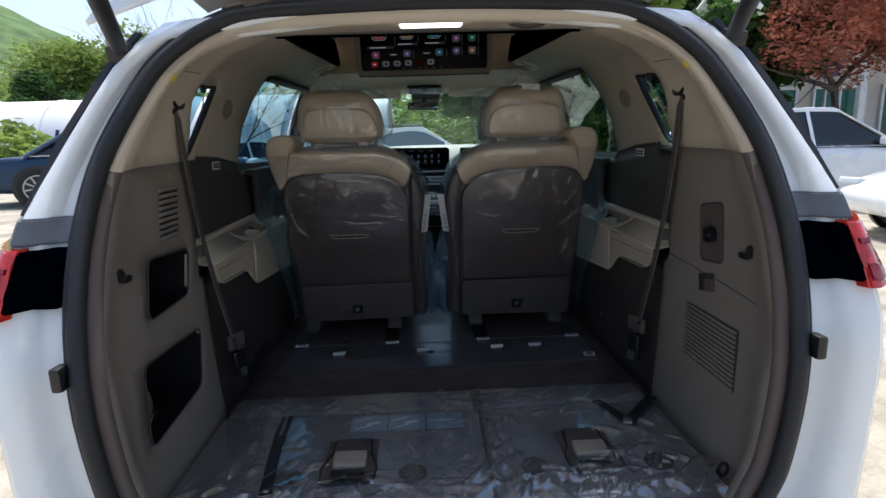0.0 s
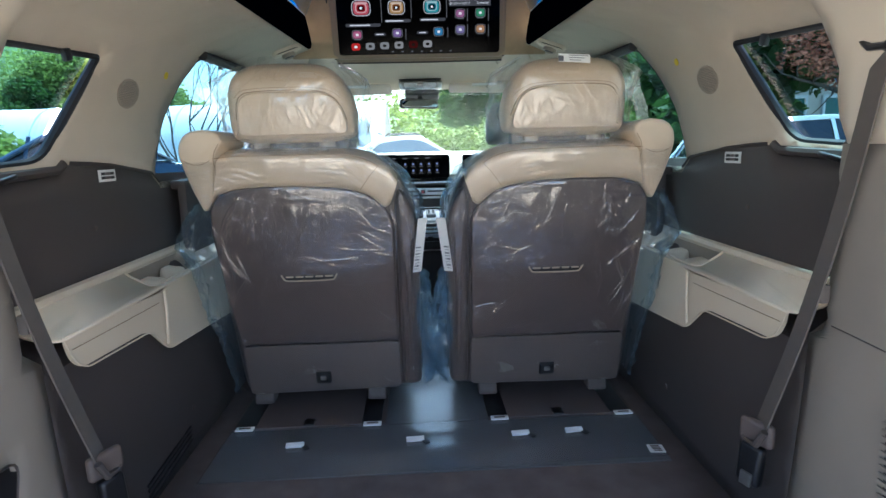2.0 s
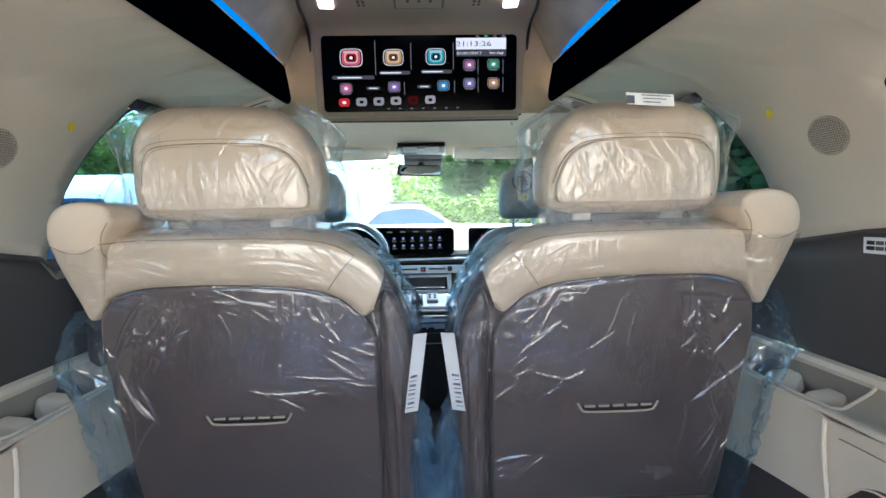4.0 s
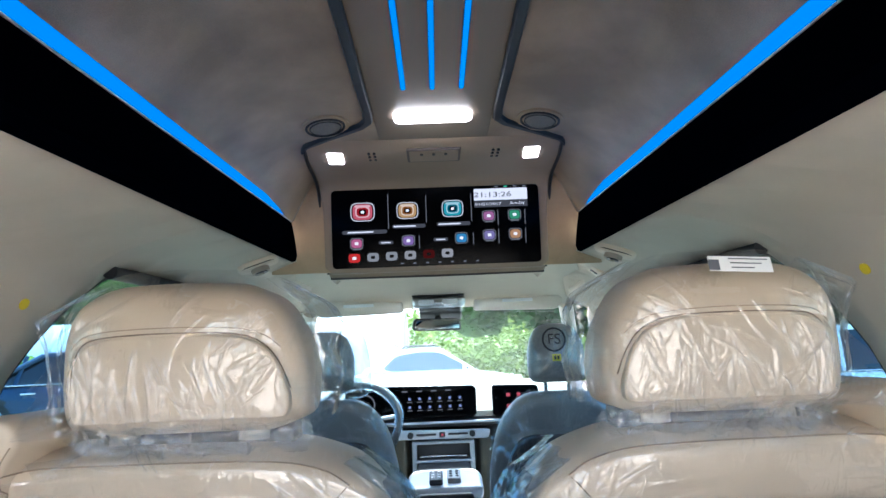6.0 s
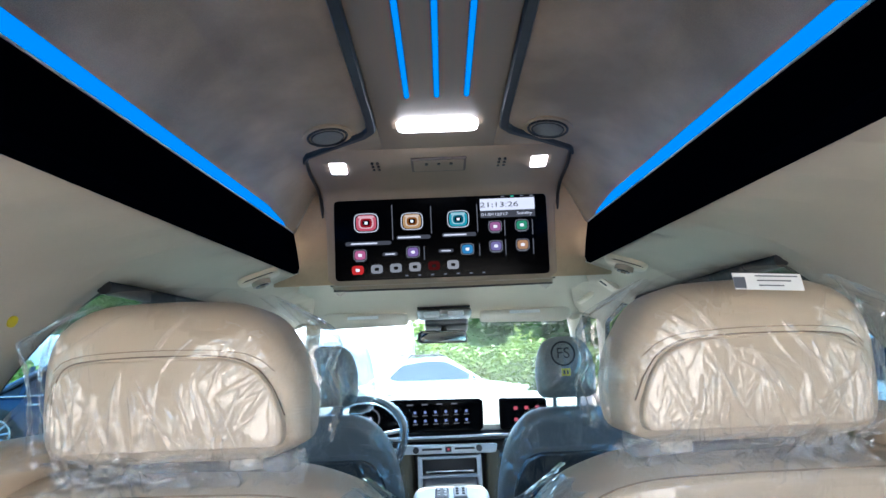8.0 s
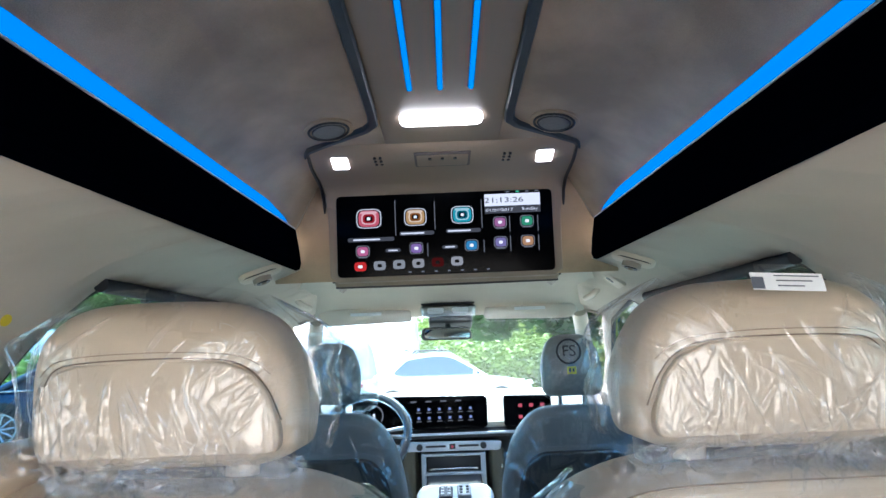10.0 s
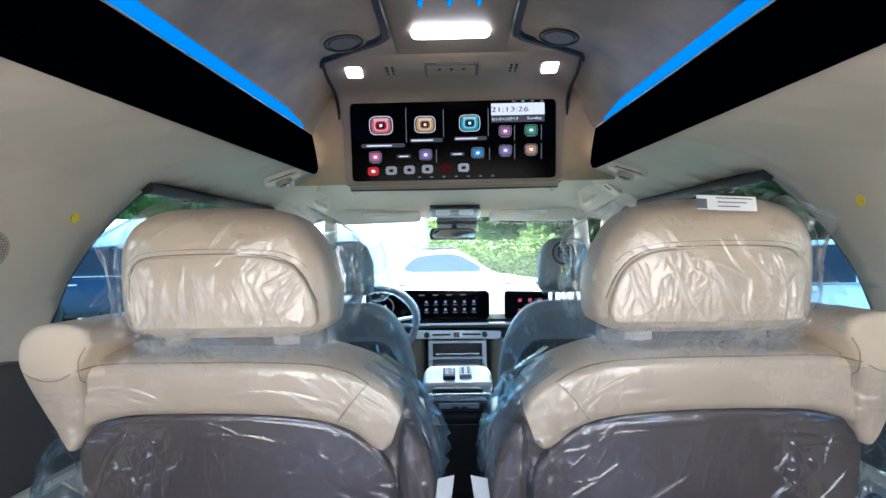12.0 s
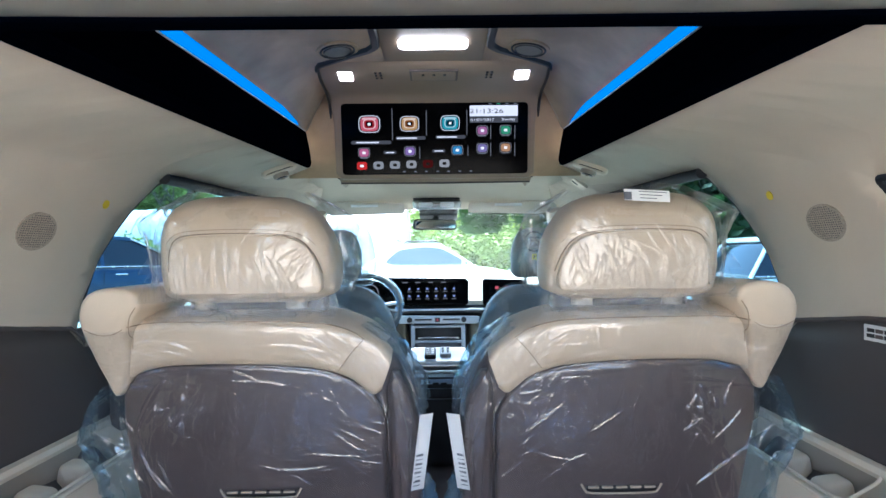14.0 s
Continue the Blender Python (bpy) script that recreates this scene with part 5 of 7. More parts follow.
for s in (-1, 1):
    w = wall_x(2.3, 1.48) - 0.70
    for y, z in ((2.30 + 1.6 * w if s < 0 else 2.26 + 1.55 * w, 1.48 + 0.15 * w),):
        dot = thing("yellow_sticker", on_wall(s, y, z), "round yellow sticker on the beige trim", "sticker", "yellow stickers")
        n = (on_wall(s, y, z + 0.01) - on_wall(s, y, z - 0.01)).cross(on_wall(s, y + 0.01, z) - on_wall(s, y - 0.01, z))
        q = n.to_track_quat("Z", "Y").to_euler()
        part("paper_disc", disc(0.0105, 0.002, on_wall(s, y, z, 0.002), [math.degrees(a) for a in q], 20), YELLOW, dot)
    spot = Vector((s * 0.5715, 1.2775, 1.4355))
    dot = thing("yellow_sticker", spot, "round yellow sticker on the beige trim beside the tailgate opening", "sticker", "yellow stickers")
    q = Vector((-s * 0.752, 0.10, -0.634)).to_track_quat("Z", "Y").to_euler()
    part("paper_disc", disc(0.0095, 0.002, spot, [math.degrees(a) for a in q], 20), YELLOW, dot)
    tagged(finish("trim", ribbon([on_wall(s, 1.33 + 0.02 * k, 1.465 + 0.012 * k / 11, 0.001) for k in range(12)], 0.0018, 0.0012, (0, 0, 1)), GROOVE), "fine dark joint line in the beige roof trim", "trim", kind="structure")
    grille = thing("pillar_speaker", on_wall(s, 2.205, 1.42), "round perforated speaker grille in the beige pillar", "speaker", "pillar speakers")
    n = (on_wall(s, 2.205, 1.43) - on_wall(s, 2.205, 1.41)).cross(on_wall(s, 2.215, 1.42) - on_wall(s, 2.195, 1.42))
    q = [math.degrees(a) for a in n.to_track_quat("Z", "Y").to_euler()]
    part("grille_disc", disc(0.043, 0.004, on_wall(s, 2.205, 1.42, 0.0005), q, 32), mat("beige_mesh", (0.40, 0.34, 0.27), 0.8, vary=0.3, scale=200, bump=1.0, grain=500), grille)
    wide = Matrix.Translation(on_wall(s, 2.205, 1.42)) @ Matrix.Diagonal((1, 1.2, 0.9, 1)) @ Matrix.Translation(-on_wall(s, 2.205, 1.42))
    base = Matrix.Translation(on_wall(s, 2.205, 1.42, 0.0025)) @ pose(0, 0, 0, *q)
    bm = bmesh.new()
    for i in range(-8, 9):
        for j in range(-8, 9):
            if i * i + j * j < 60:
                disc(0.0013, 0.001, base @ Vector((i * 0.005, j * 0.005, 0)), q, 6, bm)
    part("perforation", bm, BROWN, grille)
    for piece in grille.children:
        piece.data.transform(wide)
    grille.children[-1]["kind"] = "stuff"
    label = thing("paper_label", on_wall(s, 2.115, 1.212), "small white printed paper label on the brown trim", "label", "trim labels")
    part("sheet", box(0.003, 0.074, 0.030, on_wall(s, 2.118, 1.212, 0.003), 0.0008), PAPER, label)
    for k in range(2):
        for i in range(3):
            part("printed_bar", box(0.002, 0.017, 0.007, on_wall(s, 2.098 + 0.020 * i, 1.207 + 0.010 * k, 0.0046)), INK if i != 1 else BROWN_LOW, label)
    # tape strip and small clip below
    part("trim_clip", disc(0.006, 0.004, on_wall(s, 2.03, 1.09, 0.002), (0, 90, 0), 14), BROWN_LOW, thing("trim_plug", on_wall(s, 2.03, 1.09), "small round plastic plug in the brown trim", "trim plug", "trim plugs"))
    # grab nozzle above the door window
    ring = thing("reading_lamp", (s * 0.555, 3.02, 1.665), "small beige reading lamp in the headliner's edge", "reading lamp", "reading lamps")
    c = on_wall(s, 3.02, 1.667)
    n = (on_wall(s, 3.02, 1.672) - on_wall(s, 3.02, 1.662)).cross(on_wall(s, 3.03, 1.667) - on_wall(s, 3.01, 1.667)).normalized()
    n = n if n.z < 0 else -n
    q = [math.degrees(a) for a in n.to_track_quat("Z", "Y").to_euler()]
    b = puff(rounded([(-0.062, -0.036), (0.062, -0.036), (0.062, 0.036), (-0.062, 0.036)], 0.036), 0.03, 0.012, 0, 0, 40, 3)
    bmesh.ops.transform(b, matrix=Matrix.Translation(c + n * 0.006) @ pose(0, 0, 0, *q) @ pose(0, 0, 0, 90, 0, 90), verts=b.verts)
    part("bezel", b, BEIGE_PLASTIC, ring)
    rim = [Matrix.Translation(c + n * 0.014) @ pose(0, 0, 0, *q) @ pose(0, 0, 0, 90, 0, 90) @ Vector((x * 0.92, 0, z * 0.92)) for x, z in rounded([(-0.062, -0.036), (0.062, -0.036), (0.062, 0.036), (-0.062, 0.036)], 0.036)]
    part("bezel_gap", tube(rim, 0.0025, 6, closed=True), BROWN, ring)
    part("lens", disc(0.027, 0.05, c + n * 0.010, q, 24), TAUPE, ring, "taupe swivel ring")
    part("lens_core", disc(0.019, 0.056, c + n * 0.010, q, 20), BLACK, ring, "dark lens")
    part("lens_tab", disc(0.008, 0.064, c + n * 0.010, q, 14), TAUPE, ring)
# small microphone plate on one side
mic = thing("overhead_switch", on_wall(1, 3.40, 1.655), "beige overhead plate with a small dark switch", "switch plate")
part("plate", box(0.09, 0.075, 0.014, on_wall(1, 3.40, 1.655), 0.006, (0, 38, 0)), BEIGE_PLASTIC, mic)
part("switch", box(0.03, 0.014, 0.012, on_wall(1, 3.40, 1.655, 0.006), 0.003, (0, 38, 0)), BLACK, mic)

# window shade rails along the top of the door windows
for s in (-1, 1):
    rail = thing("shade_rail", (s * 0.73, 2.9, 1.585), "black sunshade rail at the top of the door window", "window shade", "window shades")
    part("rail", tube([on_wall(s, y, lerp(1.572, 1.588, (y - 2.6) / 0.8), 0.010) for y in (2.56, 2.66, 2.8, 3.0, 3.2, 3.38)], 0.016, 10), RUBBER, rail)
    part("rail_hook", box(0.014, 0.02, 0.028, on_wall(s, 2.74, 1.565, 0.012), 0.004), BLACK, rail)
    hook = thing("window_hook", on_wall(s, 1.93, 1.478), "black hook at the top of the quarter window", "hook", "window hooks")
    part("hook_body", box(0.012, 0.024, 0.026, on_wall(s, 1.93, 1.474, 0.004), 0.004, (15, 0, 0)), BLACK, hook)
    catch = thing("shade_catch", on_wall(s, 1.75, 1.225), "curved black catch below the quarter window", "hook", "window hooks")
    part("hook_body", tube([on_wall(s, y, z, o) for y, z, o in ((1.80, 1.226, 0.004), (1.77, 1.222, 0.014), (1.73, 1.215, 0.014), (1.71, 1.204, 0.004))], 0.006, 8), BLACK, catch)
    sill = thing("window_moulding", on_wall(s, 1.82, 1.232), "raised brown moulding under the quarter window", "moulding", "window mouldings")
    part("moulding", tube([on_wall(s, y, z, 0.0) for y, z in ((1.955, 1.246), (1.93, 1.232), (1.84, 1.227), (1.76, 1.224), (1.665, 1.221))], 0.011, 8), BROWN, sill)

# ---- beige armrest trays with cup holders ----
for s in (-1, 1):
    tray = thing("side_tray", (s * 0.74, 2.1, 0.77), "beige plastic side tray with cup holders", "side tray", "side trays")
    prof = rounded([(1.682, 0.930), (1.695, 0.895), (1.715, 0.865), (1.745, 0.848), (1.98, 0.836), (2.01, 0.826), (2.065, 0.770), (2.095, 0.757), (2.60, 0.715), (2.66, 0.92), (2.11, 0.920), (2.08, 0.913)], [0.004, 0.02, 0.02, 0.014, 0.01, 0.008, 0.012, 0.012, 0.02, 0.01, 0.004, 0.004], 3)
    bm = plate(prof, (), lambda y, z: (s * (0.690 + 0.012 * math.sin((z - 0.75) * 16)), y, z), 2)
    part("fascia", bm, BEIGE_PLASTIC, tray)
    edge = [(s * 0.690, y, z) for y, z in prof]
    part("fascia_rim", tube(edge, 0.0018, 6, closed=True), BEIGE_PLASTIC, tray)
    part("box_edge", tube(fine([(s * 0.689, 2.085, 0.915), (s * 0.687, 2.083, 0.86), (s * 0.689, 2.075, 0.775)], 4), 0.004, 6), BEIGE_PLASTIC, tray)
    line = [(s * 0.688, y, z) for y, z in ((1.70, 0.900), (1.9, 0.895), (2.05, 0.892))]
    part("panel_gap", tube(line, 0.0009, 6), STITCH, tray)
    well = rounded([(0.704, 2.085), (0.790, 2.085), (0.790, 2.40), (0.704, 2.40)], 0.02, 4)
    top = [(0.688, 1.684), (0.71, 1.675), (0.75, 1.670), (0.79, 1.668), (0.81, 1.666), (0.81, 2.1), (0.81, 2.66), (0.79, 2.66), (0.75, 2.66), (0.688, 2.66), (0.688, 2.1)]
    high = lambda x: 0.925 + 0.05 * smooth(0.72, 0.82, x)
    b = plate(top, [well], lambda x, y: (s * x, y, high(x)), 1)
    solid(part("tray_top", b, BEIGE_PLASTIC, tray), 0.006, 0)
    rows = [[(s * lerp(0.747, x, k), lerp(2.242, y, k), high(x) + 0.003 if z is None else z) for x, y in well] for k, z in ((1.0, None), (0.99, 0.905), (0.97, 0.872), (0.9, 0.866), (0.02, 0.865))]
    part("cup_well", grid(rows, True), TAUPE, tray, "taupe cup well", 50)
    for y, tall in ((2.165, 0.925), (2.285, 0.930)):
        tongue = puff(rounded([(-0.032, 0.868), (-0.030, tall), (0.030, tall + 0.008), (0.034, 0.868)], 0.014), 0.050, 0.012, 0.004, 0.004, 44, 3)
        part("cup_divider", bend(tongue, lambda c: Vector((s * (0.757 + c.x), y + c.y + 0.18 * (c.z - 0.868), c.z))), BEIGE_PLASTIC, tray, "rounded beige cup divider")
    part("cup_rim", tube([(s * x, y, high(x) + 0.004) for x, y in well], 0.0035, 6, closed=True), BEIGE_PLASTIC, tray)
    part("back_rim", tube([(s * 0.797, y, 0.968) for y in (1.67, 2.0, 2.3, 2.6)], 0.014, 8), BEIGE_PLASTIC, tray)

# ---- third-row belts on the rear pillars ----
for s in (-1, 1):
    belt = thing("seat_belt", (s * 0.64, 1.69, 0.50), "taupe third-row seat belt hanging from the pillar", "seat belt", "third-row belts")
    a, b, c = Vector((s * 0.668, 1.497, 1.378)), Vector((s * 0.652, 1.685, 0.665)), Vector((s * 0.645, 1.705, 0.53))
    pts = [a.lerp(b, i / 14) + Vector((s * 0.018 * math.sin(math.pi * i / 14), 0.0, 0)) for i in range(15)]
    part("webbing", ribbon(pts, 0.046, 0.003, (s * -0.20, -0.98, 0)), WEBBING, belt)
    pts = [a.lerp(c, i / 14) + Vector((s * 0.030, -0.03 - 0.012 * math.sin(math.pi * i / 14), -0.01)) for i in range(15)]
    part("webbing", ribbon(pts, 0.016, 0.003, (s * 0.25, -0.97, 0)), BLACK, belt)
    slot = part("belt_slot", box(0.02, 0.075, 0.016, (s * 0.672, 1.502, 1.392), 0.006, (28, 0, 0)), BLACK, belt, "dark belt slot")
    part("slot_lip", tube([(s * 0.664, 1.462, 1.405), (s * 0.661, 1.485, 1.386), (s * 0.661, 1.515, 1.388), (s * 0.666, 1.54, 1.404)], 0.006, 8), BLACK, slot)
    tongue = part("tongue", box(0.018, 0.07, 0.05, (s * 0.650, 1.684, 0.672), 0.01, (0, 0, s * 25), None, 3), BROWN_LOW, belt, "brown plastic belt tongue")
    part("tongue_bar", tube([(s * 0.642, 1.65, 0.69), (s * 0.636, 1.665, 0.655), (s * 0.636, 1.70, 0.65), (s * 0.644, 1.72, 0.685)], 0.007, 8), BROWN, tongue)
    part("buckle", box(0.024, 0.05, 0.09, (s * 0.650, 1.695, 0.595), 0.01, (4, 0, s * 25), None, 3), BLACK, belt)
    part("buckle_plate", box(0.008, 0.025, 0.03, (s * 0.637, 1.69, 0.565), 0.003, (4, 0, s * 25)), STEEL, belt)
    part("anchor_cover", puff(rounded([(-0.032, -0.055), (0.032, -0.055), (0.032, 0.055), (-0.032, 0.055)], 0.032), 0.03, 0.012, 0.004, 0, 36, 3), BROWN_LOW, belt)
    belt.children[-1].data.transform(pose(s * 0.672, 1.70, 0.545, 0, 0, s * 90))
    peg = thing("cargo_peg", (s * 0.676, 1.175, 1.018), "small black cargo hook on the brown trim", "hook", "cargo pegs")
    part("peg_body", box(0.014, 0.018, 0.030, (s * (wall_x(1.165, 1.02) - 0.006), 1.165, 1.020), 0.006, (20, 0, 0)), BLACK, peg)
    part("peg_tip", box(0.012, 0.030, 0.014, (s * (wall_x(1.165, 1.02) - 0.012), 1.176, 1.010), 0.004), BLACK, peg)
    # belt guide
    guide = thing("belt_guide", on_wall(s, 1.60, 1.0), "small taupe belt guide on the pillar edge", "belt guide", "belt guides")
    part("guide", box(0.018, 0.02, 0.035, (s * 0.69, 1.598, 0.985), 0.005), WEBBING, guide)

# pockets and slats in the rear trim of one side
for number, hole in enumerate(POCKETS):
    pocket = thing("storage_pocket", (-0.78, 1.38, hole[0][1]), "deep open storage pocket in the brown side trim", "storage pocket", "storage pockets")
    n = len(hole)
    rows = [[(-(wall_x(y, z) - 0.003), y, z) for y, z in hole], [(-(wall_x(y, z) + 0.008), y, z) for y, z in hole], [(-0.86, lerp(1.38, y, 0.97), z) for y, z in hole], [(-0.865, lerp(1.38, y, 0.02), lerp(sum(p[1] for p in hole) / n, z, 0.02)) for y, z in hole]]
    # black lining paints in the shade of a deeper pocket
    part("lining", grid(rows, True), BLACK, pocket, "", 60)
    part("pocket_rim", tube([(-(wall_x(y, z) - 0.002), y, z) for y, z in hole], 0.0022, 6, closed=True), BROWN, pocket, "rounded pocket rim")
    if number:
        part("hump", disc(0.07, 0.09, (-0.79, 1.27, 0.66), (0, 70, 0), 24, None, 0.05), BROWN_LOW, pocket, "moulded hump")
        part("cable", tube(fine([(-0.73, 1.25, 0.61), (-0.72, 1.27, 0.64), (-0.725, 1.30, 0.63), (-0.74, 1.31, 0.61)], 4), 0.005, 8), BLACK, pocket)
vent = thing("side_vent", (-0.69, 1.435, 1.06), "slatted air vent in the brown side trim", "air vent")
# dark sheet: the shade between the slats as a colour
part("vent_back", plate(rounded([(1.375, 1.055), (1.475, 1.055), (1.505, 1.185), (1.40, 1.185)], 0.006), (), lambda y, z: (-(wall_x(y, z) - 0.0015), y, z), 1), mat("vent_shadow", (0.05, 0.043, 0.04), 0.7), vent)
for k in range(9):
    z = 1.062 + 0.0148 * k
    y0, y1 = 1.372 + 0.0028 * k, 1.474 + 0.003 * k
    part("slat", box(0.010, y1 - y0, 0.0085, (-(wall_x(1.43, z) - 0.005), (y0 + y1) / 2, z), 0.002, (0, -20, 0)), BROWN_REAR, vent)

# socket panel, catch and sub-woofer grille on the other side
panel = thing("socket_panel", (0.69, 1.33, 0.96), "brown trim panel with a black power socket", "power socket")
part("recess", plate(rounded([(1.285, 0.965), (1.392, 0.955), (1.405, 1.10), (1.30, 1.115)], 0.02), (), lambda y, z: (wall_x(y, z) - 0.002, y, z), 1), BROWN_LOW, panel)
part("recess_rim", tube([(wall_x(y, z) - 0.002, y, z) for y, z in rounded([(1.285, 0.965), (1.392, 0.955), (1.405, 1.10), (1.30, 1.115)], 0.02)], 0.003, 6, closed=True), BROWN, panel)
part("socket", disc(0.020, 0.022, (wall_x(1.34, 1.03) - 0.008, 1.338, 1.03), (0, 90, 0), 24), BLACK, panel)
part("socket_pin", box(0.008, 0.02, 0.004, (wall_x(1.34, 1.03) - 0.019, 1.338, 1.03)), STEEL, panel)
jack = thing("jack_catch", (0.69, 1.355, 0.90), "recessed finger catch in the brown trim", "catch")
# dark block: the recess's shade is put into its colour
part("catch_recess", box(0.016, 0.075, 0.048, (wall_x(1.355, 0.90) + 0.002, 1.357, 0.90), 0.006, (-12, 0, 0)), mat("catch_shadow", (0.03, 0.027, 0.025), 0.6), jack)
part("catch_tab", box(0.012, 0.040, 0.034, (wall_x(1.345, 0.90) - 0.005, 1.338, 0.897), 0.005, (-12, 0, 0)), BROWN_LOW, jack)
structure("trim_seam", tube([(wall_x(y, z) - 0.0005, y, z) for y, z in ((1.14, 0.905), (1.3, 0.918), (1.45, 0.925), (1.58, 0.93))], 0.0012, 6), BROWN, "dark joint line in the brown side trim", "trim")
woofer = thing("side_grille", (0.69, 1.31, 0.68), "slatted speaker grille in the brown side trim", "speaker grille")
# dark backing colours in the shade seen between the grille's slats
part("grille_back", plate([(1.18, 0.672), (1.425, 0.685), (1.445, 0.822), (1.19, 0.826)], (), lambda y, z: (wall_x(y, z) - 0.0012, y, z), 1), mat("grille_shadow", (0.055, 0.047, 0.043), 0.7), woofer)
for k in range(13):
    z = 0.677 + 0.0116 * k
    part("slat", box(0.006, 0.248, 0.0066, (wall_x(1.31, z) - 0.003, 1.310 + 0.0011 * k, z), 0.0015, (0, 20, 0)), BROWN_REAR, woofer)

# ---- load floor: folded third row under film, straps and decals ----
FABRIC = mat("grey_seat_back", (0.25, 0.235, 0.23), 0.85, vary=0.2, scale=14, bump=0.6, grain=700, spec=0.2)
for x0, x1, name in ((-0.665, 0.108, "wide"), (0.116, 0.655, "narrow")):
    seat = thing("folded_seat", ((x0 + x1) / 2, 1.4, 0.42), "folded grey-brown rear seat, %s part, lying flat" % name, "seat", "folded third row")
    bm = box(x1 - x0, 0.445, 0.06, ((x0 + x1) / 2, 1.325, 0.445), 0.014, (0, 0, 0), None, 3)
    part("seat_back", bm, FABRIC, seat)
    bm = box(x1 - x0 - 0.02, 0.135, 0.055, ((x0 + x1) / 2, 1.618, 0.446), 0.016, (-5, 0, 0), None, 3)
    part("flap", bm, FABRIC, seat)
    xc = -0.245 if name == "wide" else 0.375
    catch = part("latch_plate", box(0.135, 0.195, 0.012, (xc, 1.285, 0.476), 0.005), BROWN_LOW, seat, "brown latch plate")
    part("latch_rim", tube([(xc + x, 1.285 + y, 0.483) for x, y in rounded([(-0.05, 0.095), (0.05, 0.095), (0.05, 0.03), (0.07, -0.03), (0.065, -0.10), (-0.065, -0.10), (-0.07, -0.03), (-0.05, 0.03)], 0.015)], 0.003, 6, closed=True), BLACK, catch)
    part("latch_lever", box(0.085, 0.055, 0.022, (xc, 1.275, 0.487), 0.008, (8, 0, 0), None, 3), TAUPE, catch, "taupe latch lever")
    part("latch_mouth", box(0.085, 0.022, 0.006, (xc, 1.225, 0.484), 0.002), BLACK, catch)
    part("latch_mouth", box(0.08, 0.014, 0.006, (xc, 1.196, 0.484), 0.002), BLACK, catch)
    for dx in (-0.15, 0.16):
        part("pad_mark", disc(0.036, 0.004, (xc + dx, 1.225, 0.4755), (0, 0, 0), 20), BROWN, seat)
decal = thing("instruction_decal", (-0.105, 1.475, 0.478), "three pale blue instruction pictures on the folded seat", "decal")
DECAL = mat("pale_decal", (0.26, 0.34, 0.43), 0.5, vary=0.1, scale=20, bump=0)
DECAL_MARK = mat("decal_mark", (0.45, 0.50, 0.55), 0.5, vary=0.1, bump=0)
for k in range(3):
    part("picture", box(0.105, 0.088, 0.002, (-0.215 + 0.110 * k, 1.472, 0.4785), 0.0006), DECAL, decal)
    marks = ((-0.02, 0.018, 0.05, 0.008), (0.012, -0.004, 0.04, 0.012), (-0.015, -0.024, 0.045, 0.007)) if k < 2 else ((0, 0, 0.094, 0.003),)
    for a, b, w, h in marks:
        part("mark", box(w, h, 0.001, (-0.215 + 0.110 * k + a, 1.472 + b, 0.4802), 0, (0, 0, 20 if k < 2 else 0)), DECAL_MARK, decal)
strap = thing("pull_strap", (-0.455, 1.35, 0.478), "black webbing pull strap lying on the folded seat", "strap")
part("webbing", ribbon([(-0.463, 1.53, 0.481), (-0.460, 1.42, 0.485), (-0.448, 1.30, 0.482), (-0.43, 1.16, 0.481)], 0.03, 0.003, (1, 0.08, 0)), BLACK, strap)
part("slot", box(0.008, 0.10, 0.002, (-0.460, 1.465, 0.4865), 0, (0, 0, 3)), FABRIC, strap)
strap = thing("tether_strap", (0.56, 1.45, 0.478), "black webbing tether bent in a V on the folded seat", "strap")
part("webbing", ribbon([(0.475, 1.545, 0.481), (0.49, 1.50, 0.486), (0.515, 1.44, 0.484), (0.525, 1.405, 0.483)], 0.026, 0.003, (1, 0.4, 0)), BLACK, strap)
part("webbing", ribbon([(0.525, 1.40, 0.487), (0.56, 1.44, 0.490), (0.61, 1.50, 0.488), (0.648, 1.535, 0.49)], 0.030, 0.003, (0.6, -0.8, 0)), BLACK, strap)
part("strap_end", box(0.024, 0.03, 0.006, (0.522, 1.402, 0.490), 0.002, (0, 0, -20)), STEEL, strap)
LOAD_CREASES = (
    (-0.45, 1.25, 0.12, 0.08, 26, 50, 30, 0.04, 0.12, 0.007),
    (-0.25, 1.58, 0.25, 0.05, 34, 10, 40, 0.04, 0.14, 0.007),
    (-0.05, 1.30, 0.12, 0.10, 18, 70, 40, 0.04, 0.12, 0.006),
    (0.14, 1.30, 0.03, 0.12, 40, 85, 20, 0.04, 0.12, 0.010),
    (0.40, 1.17, 0.17, 0.04, 90, 25, 30, 0.04, 0.18, 0.012),
    (0.30, 1.55, 0.20, 0.06, 40, 20, 40, 0.04, 0.14, 0.008),
    (-0.30, 1.14, 0.25, 0.03, 60, 15, 40, 0.03, 0.10, 0.008),
    (0.55, 1.32, 0.06, 0.08, 20, 130, 30, 0.04, 0.14, 0.007),
)
step = 0.0042
yy, xx = np.mgrid[0:145, 0:318]
xx, yy = -0.67 + xx * step, 1.09 + yy * step
high = crease_field(xx, yy, LOAD_CREASES, np.random.RandomState(41), step)
rows = []
